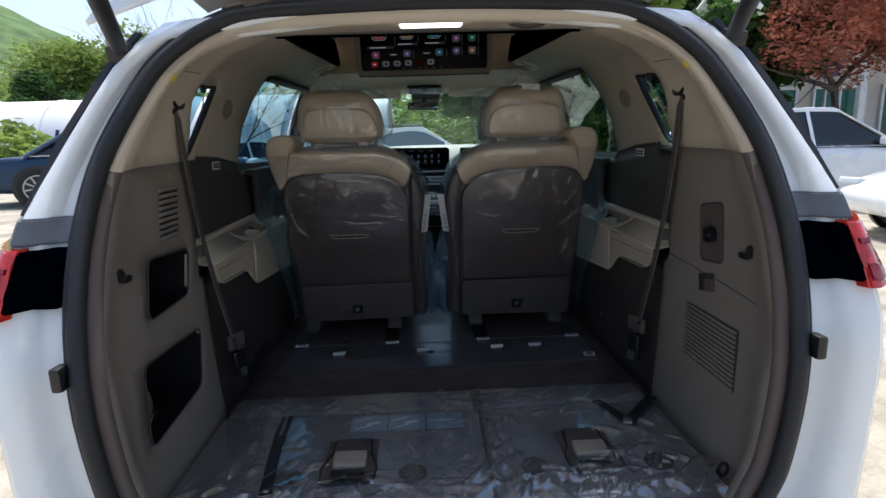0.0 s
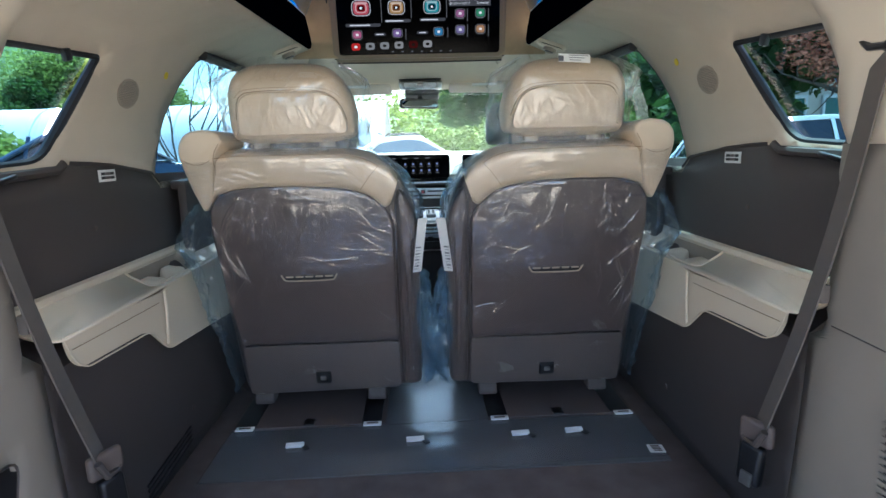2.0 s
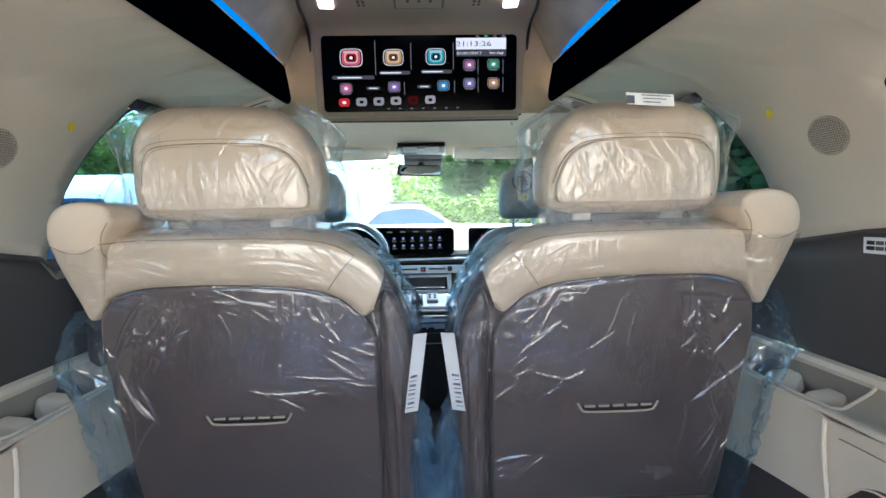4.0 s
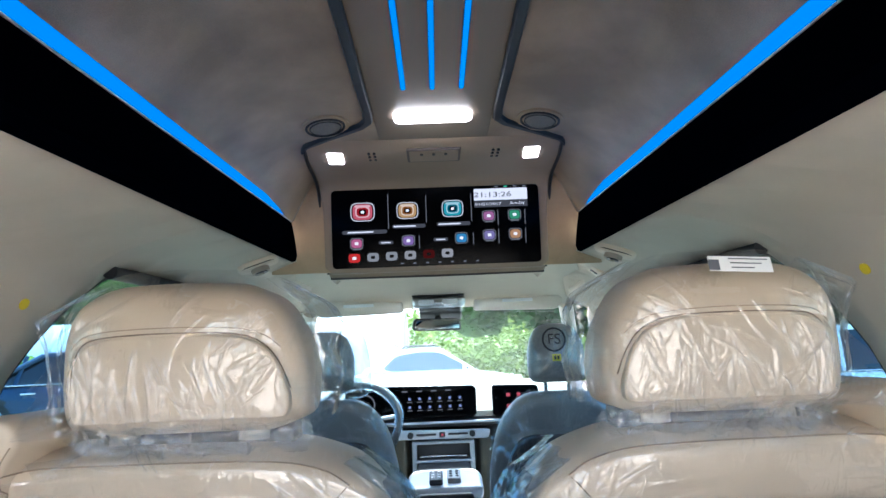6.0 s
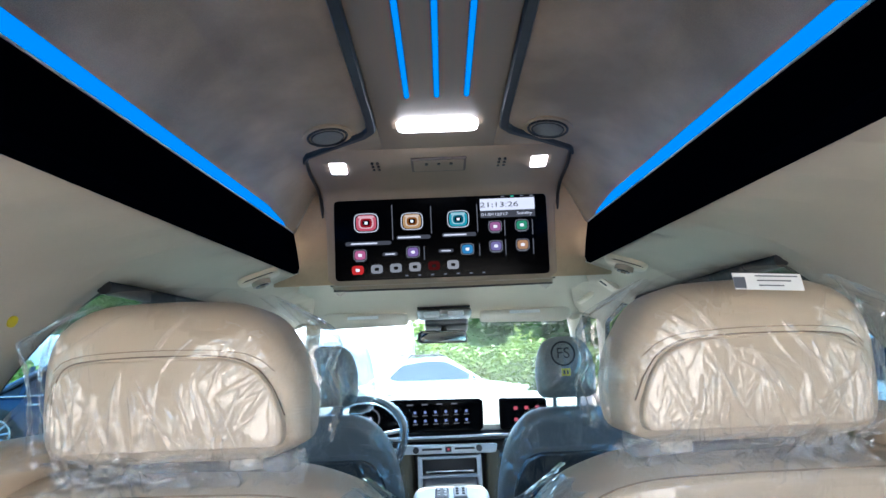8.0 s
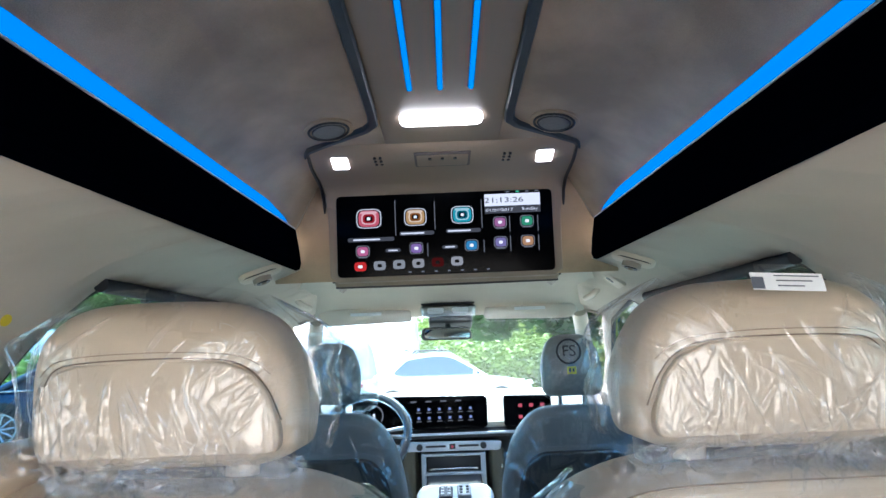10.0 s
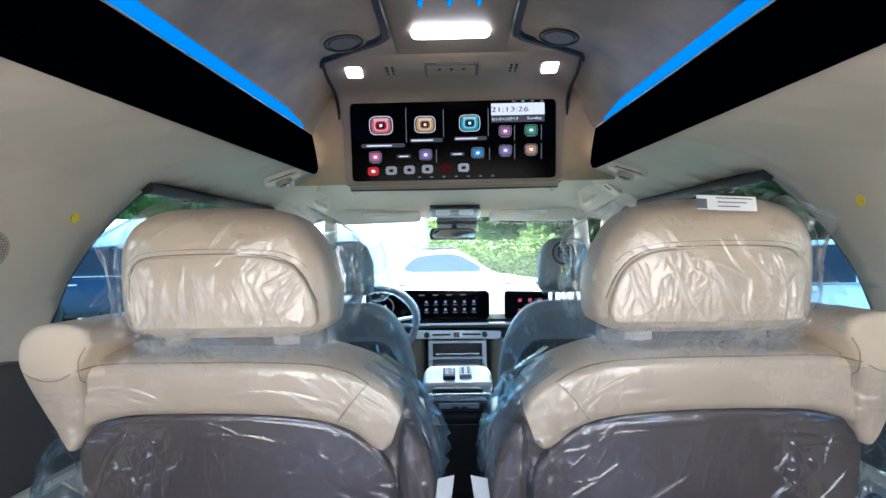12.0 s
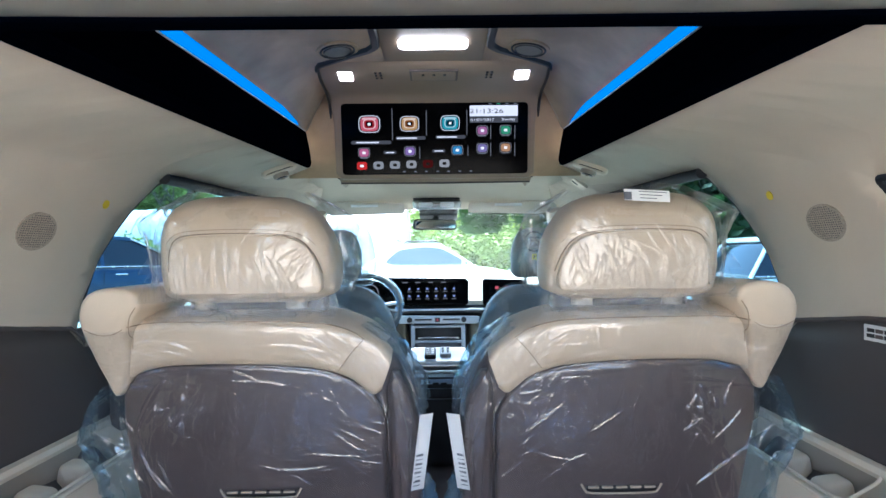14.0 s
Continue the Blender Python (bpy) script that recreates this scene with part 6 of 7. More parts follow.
for i in range(145):
    y = 1.09 + i * step
    drop = smooth(1.66, 1.71, y) * 0.05 + smooth(1.12, 1.09, y) * 0.012
    row = []
    for j in range(318):
        x = -0.67 + j * step
        q = Vector((x * 7, y * 7, 2.0))
        row.append((x + 0.01 * noise.noise(q * 0.7), y + 0.012 * noise.noise(q * 0.8 + Vector((9, 0, 0))), 0.4805 + high[i, j] + 0.0015 * noise.noise(q) - drop + (0.012 * math.exp(-((x - 0.11) / 0.02) ** 2) if y < 1.5 else 0)))
    rows.append(row)
cover = thing("film_sheet", (0, 1.4, 0.48), "clear wrinkled plastic film over the folded seats", "plastic film")
part("sheet", grid(rows), clear("load_film", (0.90, 0.91, 0.93), 0.07, 1.5, crinkle=0.12, scale=14, stretch=(1, 1, 1), gloss=(0.9, 0.95, 1.0), floor=0.17, haze=0.022, limit=0.8), cover, "", 180)
anchor = thing("tie_hook", (0.655, 1.135, 0.50), "small black tie-down hook at the trim's foot", "hook")
part("hook_ring", tube([(0.648 + 0.012 * math.cos(a), 1.135, 0.505 + 0.016 * math.sin(a)) for a in [2 * math.pi * k / 14 for k in range(14)]], 0.004, 6, closed=True), BLACK, anchor)

# ---- floor between load space and seats ----
mat_ob = thing("vinyl_mat", (0, 2.35, FLOOR), "clear bluish vinyl sheet over the dark floor", "floor mat")
for name, x0, x1, y0, y1 in (("sheet", -0.625, 0.635, 2.005, 2.268), ("aisle_sheet", -0.15, 0.17, 2.27, 2.80)):
    rows = [[(lerp(x0, x1, j / 40), lerp(y0 + (0.012 * (j - 20) / 20 if y0 < 2.1 else 0), y1, i / 20), FLOOR + 0.009 + 0.003 * noise.noise(Vector((j * 0.13, i * 0.2, 1)))) for j in range(41)] for i in range(21)]
    part(name, grid(rows), VINYL, mat_ob, "", 180)
DARK_FLOOR = mat("dark_vinyl_floor", (0.115, 0.115, 0.12), 0.4, vary=0.2, scale=8, bump=0.15)
part("underlay", box(1.26, 0.262, 0.003, (0.005, 2.137, FLOOR + 0.0018)), DARK_FLOOR, mat_ob, "dark blue-grey floor covering")
part("aisle_underlay", box(0.32, 0.53, 0.003, (0.01, 2.538, FLOOR + 0.0018)), DARK_FLOOR, mat_ob)
for x0, x1 in ((-0.625, -0.152), (0.172, 0.635)):
    part("floor_panel", box(x1 - x0, 0.60, 0.010, ((x0 + x1) / 2, 2.572, FLOOR + 0.0052), 0.003), BROWN_LOW, mat_ob, "brown floor panel under the seat")
for x in (-0.585, -0.195, 0.20, 0.59):
    slot = thing("seat_rail", (x, 2.4, FLOOR), "dark seat rail opening in the floor with a paper tag", "seat rail", "seat rails")
    part("rail_well", box(0.062, 0.30, 0.004, (x, 2.42, FLOOR + 0.0125), 0.001), BLACK, slot)
    part("rail_tag", box(0.055, 0.024, 0.004, (x + 0.004, 2.258, FLOOR + 0.016), 0.001), PAPER, slot, "white paper tag")
    part("tag_print", box(0.034, 0.008, 0.001, (x + 0.004, 2.258, FLOOR + 0.0187)), BROWN_LOW, slot)
for x in (-0.39, 0.395):
    part("cover", box(0.032, 0.036, 0.005, (x, 2.292, FLOOR + 0.0125), 0.001), BLACK, thing("floor_plug", (x, 2.292, FLOOR), "small black square plug in the floor", "floor plug", "floor plugs"))
for x, y in ((-0.405, 2.152), (-0.058, 2.155), (0.252, 2.162), (0.412, 2.166)):
    clip = thing("floor_clip", (x, y, FLOOR), "small steel floor clip on the vinyl sheet", "clip", "floor clips")
    part("clip_plate", box(0.052, 0.017, 0.008, (x, y, FLOOR + 0.016), 0.002, (12, 0, 4)), PAPER, clip, "pale metal tab")
    part("clip_tab", box(0.016, 0.034, 0.005, (x + 0.028, y - 0.004, FLOOR + 0.0125), 0.001, (0, 0, 30)), BLACK, clip)
code = thing("floor_label", (0.61, 2.05, FLOOR + 0.01), "small white printed label on the vinyl sheet", "label")
part("sheet", box(0.042, 0.038, 0.002, (0.61, 2.05, FLOOR + 0.0125), 0, (0, 0, -6)), PAPER, code)
for k in range(4):
    part("printed_bar", box(0.024, 0.004, 0.001, (0.61, 2.038 + 0.008 * k, FLOOR + 0.0142), 0, (0, 0, -6)), BROWN_LOW, code)
duct = thing("floor_vent", (-0.69, 2.0, 0.44), "row of dark slots at the foot of the side trim", "air vent")
for k in range(4):
    part("slot", box(0.004, 0.26, 0.006, (-(wall_x(2.05, 0.445) - 0.001 ), 2.05, 0.432 + 0.014 * k), 0, (4, 0, 0)), BLACK, duct)
for x in (-0.60, 0.62):
    part("plug_head", disc(0.008, 0.004, (math.copysign(wall_x(2.25, 0.52) - 0.001, x), 2.22, 0.525), (0, 90, 0), 14), BROWN_LOW, thing("trim_plug", (x, 2.22, 0.525), "small round plastic plug in the brown trim", "trim plug", "trim plugs"))
qr = thing("headrest_label", (0.385, 2.09, 1.478), "white printed paper label stuck on the headrest's film", "label")
LQ = lambda c: Vector((0.366 + c.x, 2.082 + (0.35 * max(0, c.z) + 0.004) - 0.004 + c.y, 1.463 + c.z * 0.93 - 0.06 * c.x))
part("sheet", bend(box(0.078, 0.001, 0.021, (0, -0.026, 0)), LQ), PAPER, qr)
part("code_block", bend(box(0.013, 0.001, 0.014, (-0.033, -0.0268, -0.002)), LQ), GREY_PAINT, qr)
for k in range(3):
    part("printed_bar", bend(box(0.048 - 0.010 * k, 0.001, 0.0014, (0.010 - 0.004 * k, -0.0268, 0.007 - 0.006 * k)), LQ), GREY_PAINT, qr)

# ---- front of the cabin ----
DASH = mat("greige_dash", (0.50, 0.46, 0.40), 0.6, vary=0.06, scale=5, bump=0.3, grain=700)
DASH_DARK = mat("dark_dash", (0.03, 0.03, 0.033), 0.5, vary=0.15, scale=6, bump=0.2, grain=700)
dash = thing("dashboard", (0, 4.55, FLOOR), "greige and black dashboard with wide screens", "dashboard")
rows = []
for y, z in ((4.36, 1.055), (4.345, 1.085), (4.40, 1.15), (4.46, 1.205), (4.56, 1.235), (4.72, 1.20), (4.85, 1.14)):
    rows.append([(x, y + 0.06 * abs(x / 0.8) ** 3, z - 0.02 * abs(x / 0.8) ** 2) for x in (-0.80, -0.6, -0.4, -0.2, 0, 0.2, 0.4, 0.6, 0.8)])
part("dash_top", grid(rows), DASH, dash, "greige padded dash top", 60)
rows = [[(x, y, z) for x in (-0.80, -0.4, 0, 0.4, 0.80)] for y, z in ((4.36, 1.055), (4.33, 1.04), (4.33, 1.015), (4.38, 1.0), (4.42, 0.86), (4.50, 0.70), (4.60, 0.45))]
part("dash_lower", grid(rows), DASH_DARK, dash, "black lower dash", 60)
part("dash_strip", box(1.2, 0.02, 0.012, (0, 4.325, 1.035), 0.004), SILVER, dash)
cluster = part("display", puff(rounded([(-0.50, 1.062), (0.178, 1.056), (0.182, 1.215), (-0.50, 1.228)], 0.02), 0.03, 0.008, 0.0, 0, 64, 3), GLASSY, dash, "wide black instrument screen")
cluster.data.transform(pose(0, 4.335, 0))
BLUE_LIT = glow("screen_blue", (0.35, 0.45, 0.8), 0.10)
for i in range(6):
    for j in range(2):
        part("menu_mark", box(0.013, 0.004, 0.013, (-0.165 + 0.052 * i, 4.317, 1.115 + 0.042 * j), 0.002), BLUE_LIT, cluster)
        part("menu_bar", box(0.026, 0.004, 0.004, (-0.165 + 0.052 * i, 4.317, 1.099 + 0.042 * j)), LINE, cluster)
for i in range(4):
    part("menu_bar", box(0.03, 0.004, 0.007, (-0.19 + 0.075 * i, 4.317, 1.195)), LINE, cluster)
part("gauge", tube([(-0.395 + 0.05 * math.cos(a), 4.316, 1.135 + 0.05 * math.sin(a)) for a in [math.pi * (-0.2 + 1.4 * k / 18) for k in range(19)]], 0.004, 6), LINE, cluster)
part("gauge_mark", box(0.012, 0.004, 0.05, (-0.39, 4.316, 1.12), 0.002), WHITE_LIT, cluster)
side = part("display", puff(rounded([(0.262, 1.058), (0.50, 1.056), (0.505, 1.205), (0.262, 1.212)], 0.016), 0.03, 0.008, 0.0, 0, 64, 3), GLASSY, dash, "black passenger screen with red icons")
side.data.transform(pose(0, 4.335, 0))
RED_LIT = glow("screen_red", (0.9, 0.16, 0.22), 0.09)
for i in range(3):
    for j in range(2):
        part("menu_mark", box(0.020, 0.004, 0.017, (0.345 + 0.055 * i, 4.317, 1.105 + 0.055 * j), 0.003), RED_LIT, side)
stack = part("control_panel", puff(rounded([(-0.235, 0.955), (0.235, 0.95), (0.245, 0.995), (-0.24, 1.003)], 0.012), 0.03, 0.006, 0.0, 0, 56, 3), SILVER, dash, "silver climate control panel")
stack.data.transform(pose(0, 4.335, 0))
for x in (-0.165, 0.15):
    part("knob", disc(0.015, 0.03, (x, 4.312, 0.978), (90, 0, 0), 20), DASH_DARK, stack)
part("hazard_switch", box(0.03, 0.006, 0.026, (-0.003, 4.318, 0.976), 0.003), DASH_DARK, stack)
part("hazard_mark", disc(0.009, 0.004, (-0.003, 4.313, 0.976), (90, 90, 0), 3), RED_LIT, stack)
for x in (-0.085, 0.078):
    part("switch_row", box(0.10, 0.006, 0.010, (x, 4.318, 0.978), 0.002), DASH_DARK, stack)
part("start_button", disc(0.016, 0.02, (-0.275, 4.33, 0.972), (90, 0, 0), 20), SILVER, dash)
for x in (-0.148, 0.148):
    part("stack_frame", box(0.024, 0.05, 0.36, (x, 4.355, 0.765), 0.008), SILVER, dash, "silver frame bar")
for z in (0.935, 0.845, 0.745, 0.60):
    part("stack_frame", box(0.30, 0.045, 0.014, (0, 4.352, z), 0.005), SILVER, dash)
part("stack_vent", box(0.24, 0.02, 0.012, (0, 4.345, 0.868), 0.004), CHROME, dash)
part("stack_hollow", box(0.28, 0.04, 0.36, (0, 4.385, 0.765), 0.004), BLACK, dash)
for s in (-1, 1):
    part("knee_pad", box(0.07, 0.10, 0.32, (s * 0.215, 4.40, 0.80), 0.02, (0, 0, s * 12), None, 3), mat("olive_trim", (0.16, 0.145, 0.10), 0.6), dash, "beige-olive knee pad")

wheel = thing("steering_wheel", (-0.385, 4.02, 1.06), "black steering wheel wrapped in clear film", "steering wheel")
W = Matrix.Translation((-0.385, 4.02, 1.085)) @ pose(0, 0, 0, 66, 0, 0)
part("rim", tube([W @ Vector((0.185 * math.cos(a), 0.178 * math.sin(a), 0)) for a in [2 * math.pi * k / 40 for k in range(40)]], 0.016, 10, closed=True), BROWN, wheel)
part("rim_film", tube([W @ Vector(((0.185 + 0.004 * math.sin(5 * a)) * math.cos(a), 0.178 * math.sin(a), 0)) for a in [2 * math.pi * k / 60 for k in range(60)]], 0.023, 10, closed=True), FILM_BLUE, wheel)
for a in (-0.15, math.pi + 0.15, -math.pi / 2):
    part("spoke", tube([W @ Vector((0, 0, -0.02)), W @ Vector((0.18 * math.cos(a), 0.175 * math.sin(a), 0))], 0.018, 8, flat=0.5), DASH_DARK, wheel)
part("hub", bend(disc(0.06, 0.05, (0, 0, 0), (0, 0, 0), 24), lambda c: W @ c), DASH_DARK, wheel)
part("stalk", tube([(-0.33, 4.12, 1.08), (-0.21, 4.10, 1.10)], 0.009, 8), SILVER, wheel)
part("column", tube([W @ Vector((0, 0, 0)), W @ Vector((0, 0, -0.30))], 0.05, 12), DASH_DARK, wheel)

# centre console between the front seats
con = thing("centre_console", (0, 3.8, FLOOR), "silver and black centre console with items on top", "centre console")
part("console_body", box(0.27, 0.85, 0.42, (0, 3.98, 0.63), 0.03, (0, 0, 0), None, 3), DASH_DARK, con)
part("console_top", puff(rounded([(-0.145, -0.12), (0.145, -0.12), (0.15, 0.06), (0.13, 0.12), (-0.13, 0.12), (-0.15, 0.06)], 0.03), 0.05, 0.018, 0.004, 0, 60, 4), SILVER, con, "silver console top under film")
con.children[-1].data.transform(pose(0, 3.71, 0.868, -84, 0, 0))
part("armrest_lid", box(0.25, 0.20, 0.05, (0, 3.62, 0.80), 0.02, (3, 0, 0), None, 3), DASH_DARK, con)
part("bin_mouth", box(0.21, 0.03, 0.045, (0, 3.572, 0.845), 0.02, (20, 0, 0), None, 3), BLACK, con, "dark open tray")
part("rear_bin", puff(rounded([(-0.125, 0.72), (0.125, 0.72), (0.12, 0.83), (-0.12, 0.83)], 0.02), 0.04, 0.012, 0.0, 0, 48, 3), SILVER, con, "silver rear console panel")
con.children[-1].data.transform(pose(0, 3.56, 0))
part("rear_slot", box(0.19, 0.01, 0.05, (0, 3.535, 0.755), 0.01), BLACK, con)
part("film_lip", box(0.28, 0.03, 0.05, (0, 3.545, 0.825), 0.012, (15, 0, 0), None, 3), FILM_BLUE, con)
note = thing("paper_slip", (0.01, 3.53, 0.80), "folded pale blue paper slip with printed bars", "paper")
part("sheet", box(0.16, 0.004, 0.045, (0.005, 3.522, 0.795), 0.001, (20, 0, 0)), mat("blue_paper", (0.50, 0.60, 0.72), 0.7), note)
for k in range(2):
    part("printed_bar", box(0.025, 0.002, 0.010, (-0.01 + 0.035 * k, 3.5185, 0.797), 0, (20, 0, 0)), INK, note)
for x, y in ((-0.035, 3.67), (0.035, 3.69)):
    rem = thing("remote_control", (x, y, 0.895), "small grey remote control on the console", "remote control", "remote controls")
    part("case", box(0.052, 0.11, 0.022, (x, y, 0.902), 0.008, (8, 0, 0), None, 3), mat("remote_grey", (0.38, 0.40, 0.42), 0.4) if x > 0 else DASH_DARK, rem)
    for i in range(2):
        for j in range(3):
            part("key", box(0.012, 0.014, 0.004, (x - 0.012 + 0.024 * i, y - 0.03 + 0.026 * j, 0.910 + 0.004 * j), 0.002, (8, 0, 0)), PAPER if x < 0 else DASH_DARK, rem)

# front seats, seen from behind under film
FRONT_CREASES = (
    (0.40, 1.38, 0.09, 0.05, 60, 85, 30, 0.03, 0.10, 0.006),
    (0.40, 1.24, 0.10, 0.02, 40, 30, 60, 0.02, 0.08, 0.009),
    (0.20, 1.05, 0.04, 0.10, 50, 75, 25, 0.04, 0.14, 0.008),
    (0.40, 0.95, 0.14, 0.12, 60, 60, 50, 0.04, 0.14, 0.006),
    (0.60, 1.05, 0.04, 0.10, 40, 105, 25, 0.04, 0.14, 0.008),
)
for s in (-1, 1):
    X = lambda pts: [(s * x, z) for x, z in pts]
    seat = thing("front_seat", (s * 0.40, 3.5, FLOOR), "grey-brown front seat under bluish film", "seat", "front seats")
    back = rounded(X([(0.15, 0.55), (0.155, 0.98), (0.19, 1.14), (0.27, 1.235), (0.53, 1.235), (0.61, 1.14), (0.64, 0.98), (0.64, 0.55)]), [0.04, 0.06, 0.06, 0.06, 0.06, 0.06, 0.06, 0.04])
    tilt = lambda bm, dy: bend(bm, lambda c: Vector((c.x, c.y + 3.36 + dy - 0.22 * (c.z - 0.9), c.z)))
    GREIGE = bpy.data.materials.get("greige_leather") or mat("greige_leather", (0.30, 0.275, 0.25), 0.45, vary=0.1, scale=9, bump=0.25, grain=520)
    part("backrest", tilt(puff(back, 0.13, 0.05, 0.02, 0.02), 0.06), GREIGE, seat)
    panel = rounded(X([(0.20, 0.60), (0.20, 1.0), (0.25, 1.10), (0.54, 1.10), (0.59, 1.0), (0.59, 0.60)]), 0.05)
    part("back_panel", tilt(puff(panel, 0.03, 0.012, 0.004), -0.022), DASH_DARK, seat, "black back panel")
    hr = rounded(X([(0.305, 1.265), (0.30, 1.38), (0.335, 1.465), (0.465, 1.465), (0.50, 1.38), (0.495, 1.265)]), [0.03, 0.05, 0.06, 0.06, 0.05, 0.03])
    part("headrest", bend(puff(hr, 0.11, 0.04, 0.01, 0.01, 60, 5), lambda c: Vector((c.x, c.y + 3.34, c.z))), GREIGE, seat, "greige headrest")
    for x in (0.36, 0.44):
        part("post", tube([(s * x, 3.35, 1.20), (s * x, 3.345, 1.29)], 0.007, 8), CHROME, seat)
    part("seat_cushion", box(0.50, 0.50, 0.18, (s * 0.40, 3.70, 0.64), 0.05, (4, 0, 0), None, 4), GREIGE, seat)
    part("seat_base", box(0.44, 0.46, 0.14, (s * 0.40, 3.68, 0.48), 0.02), BLACK, seat)
    cover = thing("film_cover", (s * 0.40, 3.33, 0.6), "bluish crinkled film over the front seat", "plastic film", "film covers")
    tree_ = surface_tree(seat.children[:3])
    part("back_film", film_sheet(tree_, s, FRONT_CREASES, (0.08, 0.72, 0.60, 1.252), 0.0, 0.0034, 2.8, 3.62, 51), FILM_FRONT, cover, "", 180)
    part("head_film", film_sheet(tree_, s, FRONT_CREASES, (0.22, 0.58, 1.235, 1.52), 0.0, 0.0034, 2.8, 3.62, 57), FILM_FRONT, cover, "", 180)
    if s < 0:
        bag = rounded(X([(0.245, 1.235), (0.250, 1.36), (0.275, 1.47), (0.34, 1.505), (0.46, 1.505), (0.535, 1.46), (0.552, 1.35), (0.530, 1.235)]), 0.05)
        bag = puff(bag, 0.19, 0.06, 0.012, 0.012, 150, 14, None, crumple(0.030, 9, 31.0 + 7 * s))
        part("loose_film", bend(bag, lambda c: Vector((c.x, c.y + 3.355, c.z))), FILM_FRONT, cover, "loose bluish bag of film", 180)
    if s > 0:
        badge = thing("headrest_badge", (0.40, 3.275, 1.40), "round black print and yellow sticker on the front headrest", "sticker")
        part("ring", tube([(0.385 + 0.038 * math.cos(a), 3.273, 1.408 + 0.038 * math.sin(a)) for a in [2 * math.pi * k / 28 for k in range(28)]], 0.003, 6, closed=True), INK, badge)
        words("FS", 0.05, lambda x, y: (0.385 + x, 3.272, 1.408 + y), INK, badge)
        part("yellow_tag", box(0.03, 0.002, 0.024, (0.39, 3.271, 1.348), 0), YELLOW, badge)
        for k in range(2):
            part("printed_bar", box(0.006, 0.001, 0.012, (0.384 + 0.011 * k, 3.2695, 1.348)), INK, badge)

# sun visors, overhead console and mirror
for s in (-1, 1):
    visor = thing("sun_visor", (s * 0.38, 3.95, 1.60), "beige sun visor under clear film", "sun visor", "sun visors")
    v = rounded(X([(0.165, 1.575), (0.165, 1.625), (0.57, 1.628), (0.595, 1.60), (0.56, 1.567)]), 0.015) if s > 0 else rounded([(-0.165, 1.575), (-0.165, 1.625), (-0.57, 1.638), (-0.595, 1.61), (-0.56, 1.567)], 0.015)
    tip = lambda bm: bend(bm, lambda c: Vector((c.x, c.y + 3.95 + 0.9 * (1.63 - c.z), c.z)))
    part("visor_pad", tip(puff(v, 0.022, 0.008, 0.002, 0, 64, 4)), BEIGE_PLASTIC, visor)
    part("visor_film", tip(puff([(x * 1.01, 1.60 + (z - 1.60) * 1.2 - 0.006) for x, z in v], 0.034, 0.010, 0.004, 0, 110, 6, None, crumple(0.006, 14, 51.0 + s), back_only=True)), FILM, visor, "", 180)
    part("visor_label", box(0.14, 0.002, 0.014, (s * 0.37, 3.942, 1.612), 0), PAPER, visor)
    handle = thing("grab_handle", (s * 0.60, 3.72, 1.64), "beige folding grab handle over the front door", "grab handle", "grab handles")
    part("handle_bar", tube(fine([(s * 0.60, 3.60, 1.66), (s * 0.585, 3.64, 1.635), (s * 0.585, 3.78, 1.63), (s * 0.60, 3.82, 1.65)], 4), 0.012, 10), BEIGE_PLASTIC, handle)
    for y in (3.60, 3.82):
        part("handle_mount", box(0.04, 0.05, 0.03, (s * 0.605, y, 1.66), 0.008), BEIGE_PLASTIC, handle)
over = thing("overhead_console", (0, 3.93, 1.60), "silver overhead console under clear film", "overhead console")
part("console_shell", puff(rounded([(-0.118, 1.590), (0.122, 1.588), (0.132, 1.638), (-0.128, 1.640)], 0.018), 0.10, 0.018, 0.01, 0, 56, 4), mat("satin_grey", (0.80, 0.83, 0.85), 0.22, 0.7, vary=0.05, bump=0.02), over)
over.children[-1].data.transform(pose(0, 3.98, 0))
part("console_top_strip", box(0.24, 0.05, 0.005, (0, 3.945, 1.645), 0.002), DASH_DARK, over)
for x in (-0.055, 0.055):
    lens = part("map_lamp", puff(rounded([(x - 0.035, 1.600), (x + 0.035, 1.600), (x + 0.038, 1.626), (x - 0.038, 1.626)], 0.010), 0.012, 0.003, 0.0, 0, 32, 3), SILVER, over, "pale map lamp lens")
    lens.data.transform(pose(0, 3.921, 0))
part("console_film", bend(puff(rounded([(-0.13, 1.575), (0.13, 1.57), (0.13, 1.63), (-0.13, 1.635)], 0.02), 0.11, 0.02, 0.012, 0, 90, 8, None, crumple(0.01, 18, 61.0), back_only=True), lambda c: Vector((c.x, c.y + 3.975, c.z))), FILM, over, "", 180)
part("sensor_box", box(0.20, 0.09, 0.034, (0.01, 4.02, 1.566), 0.012, (-20, 0, 0), None, 3), DASH_DARK, over)
mirror = thing("rear_view_mirror", (-0.01, 3.95, 1.51), "rear-view mirror in a black frame", "mirror")
part("mirror_frame", bend(puff(rounded([(-0.122, -0.028), (0.112, -0.030), (0.106, 0.026), (-0.116, 0.028)], 0.02), 0.03, 0.010, 0.0, 0, 56, 3), lambda c: pose(-0.005, 3.945, 1.513, 0, 0, 14) @ c), DASH_DARK, mirror)
MIRROR = mat("mirror_glass", (0.75, 0.77, 0.78), 0.03, 1.0, vary=0.01, bump=0)
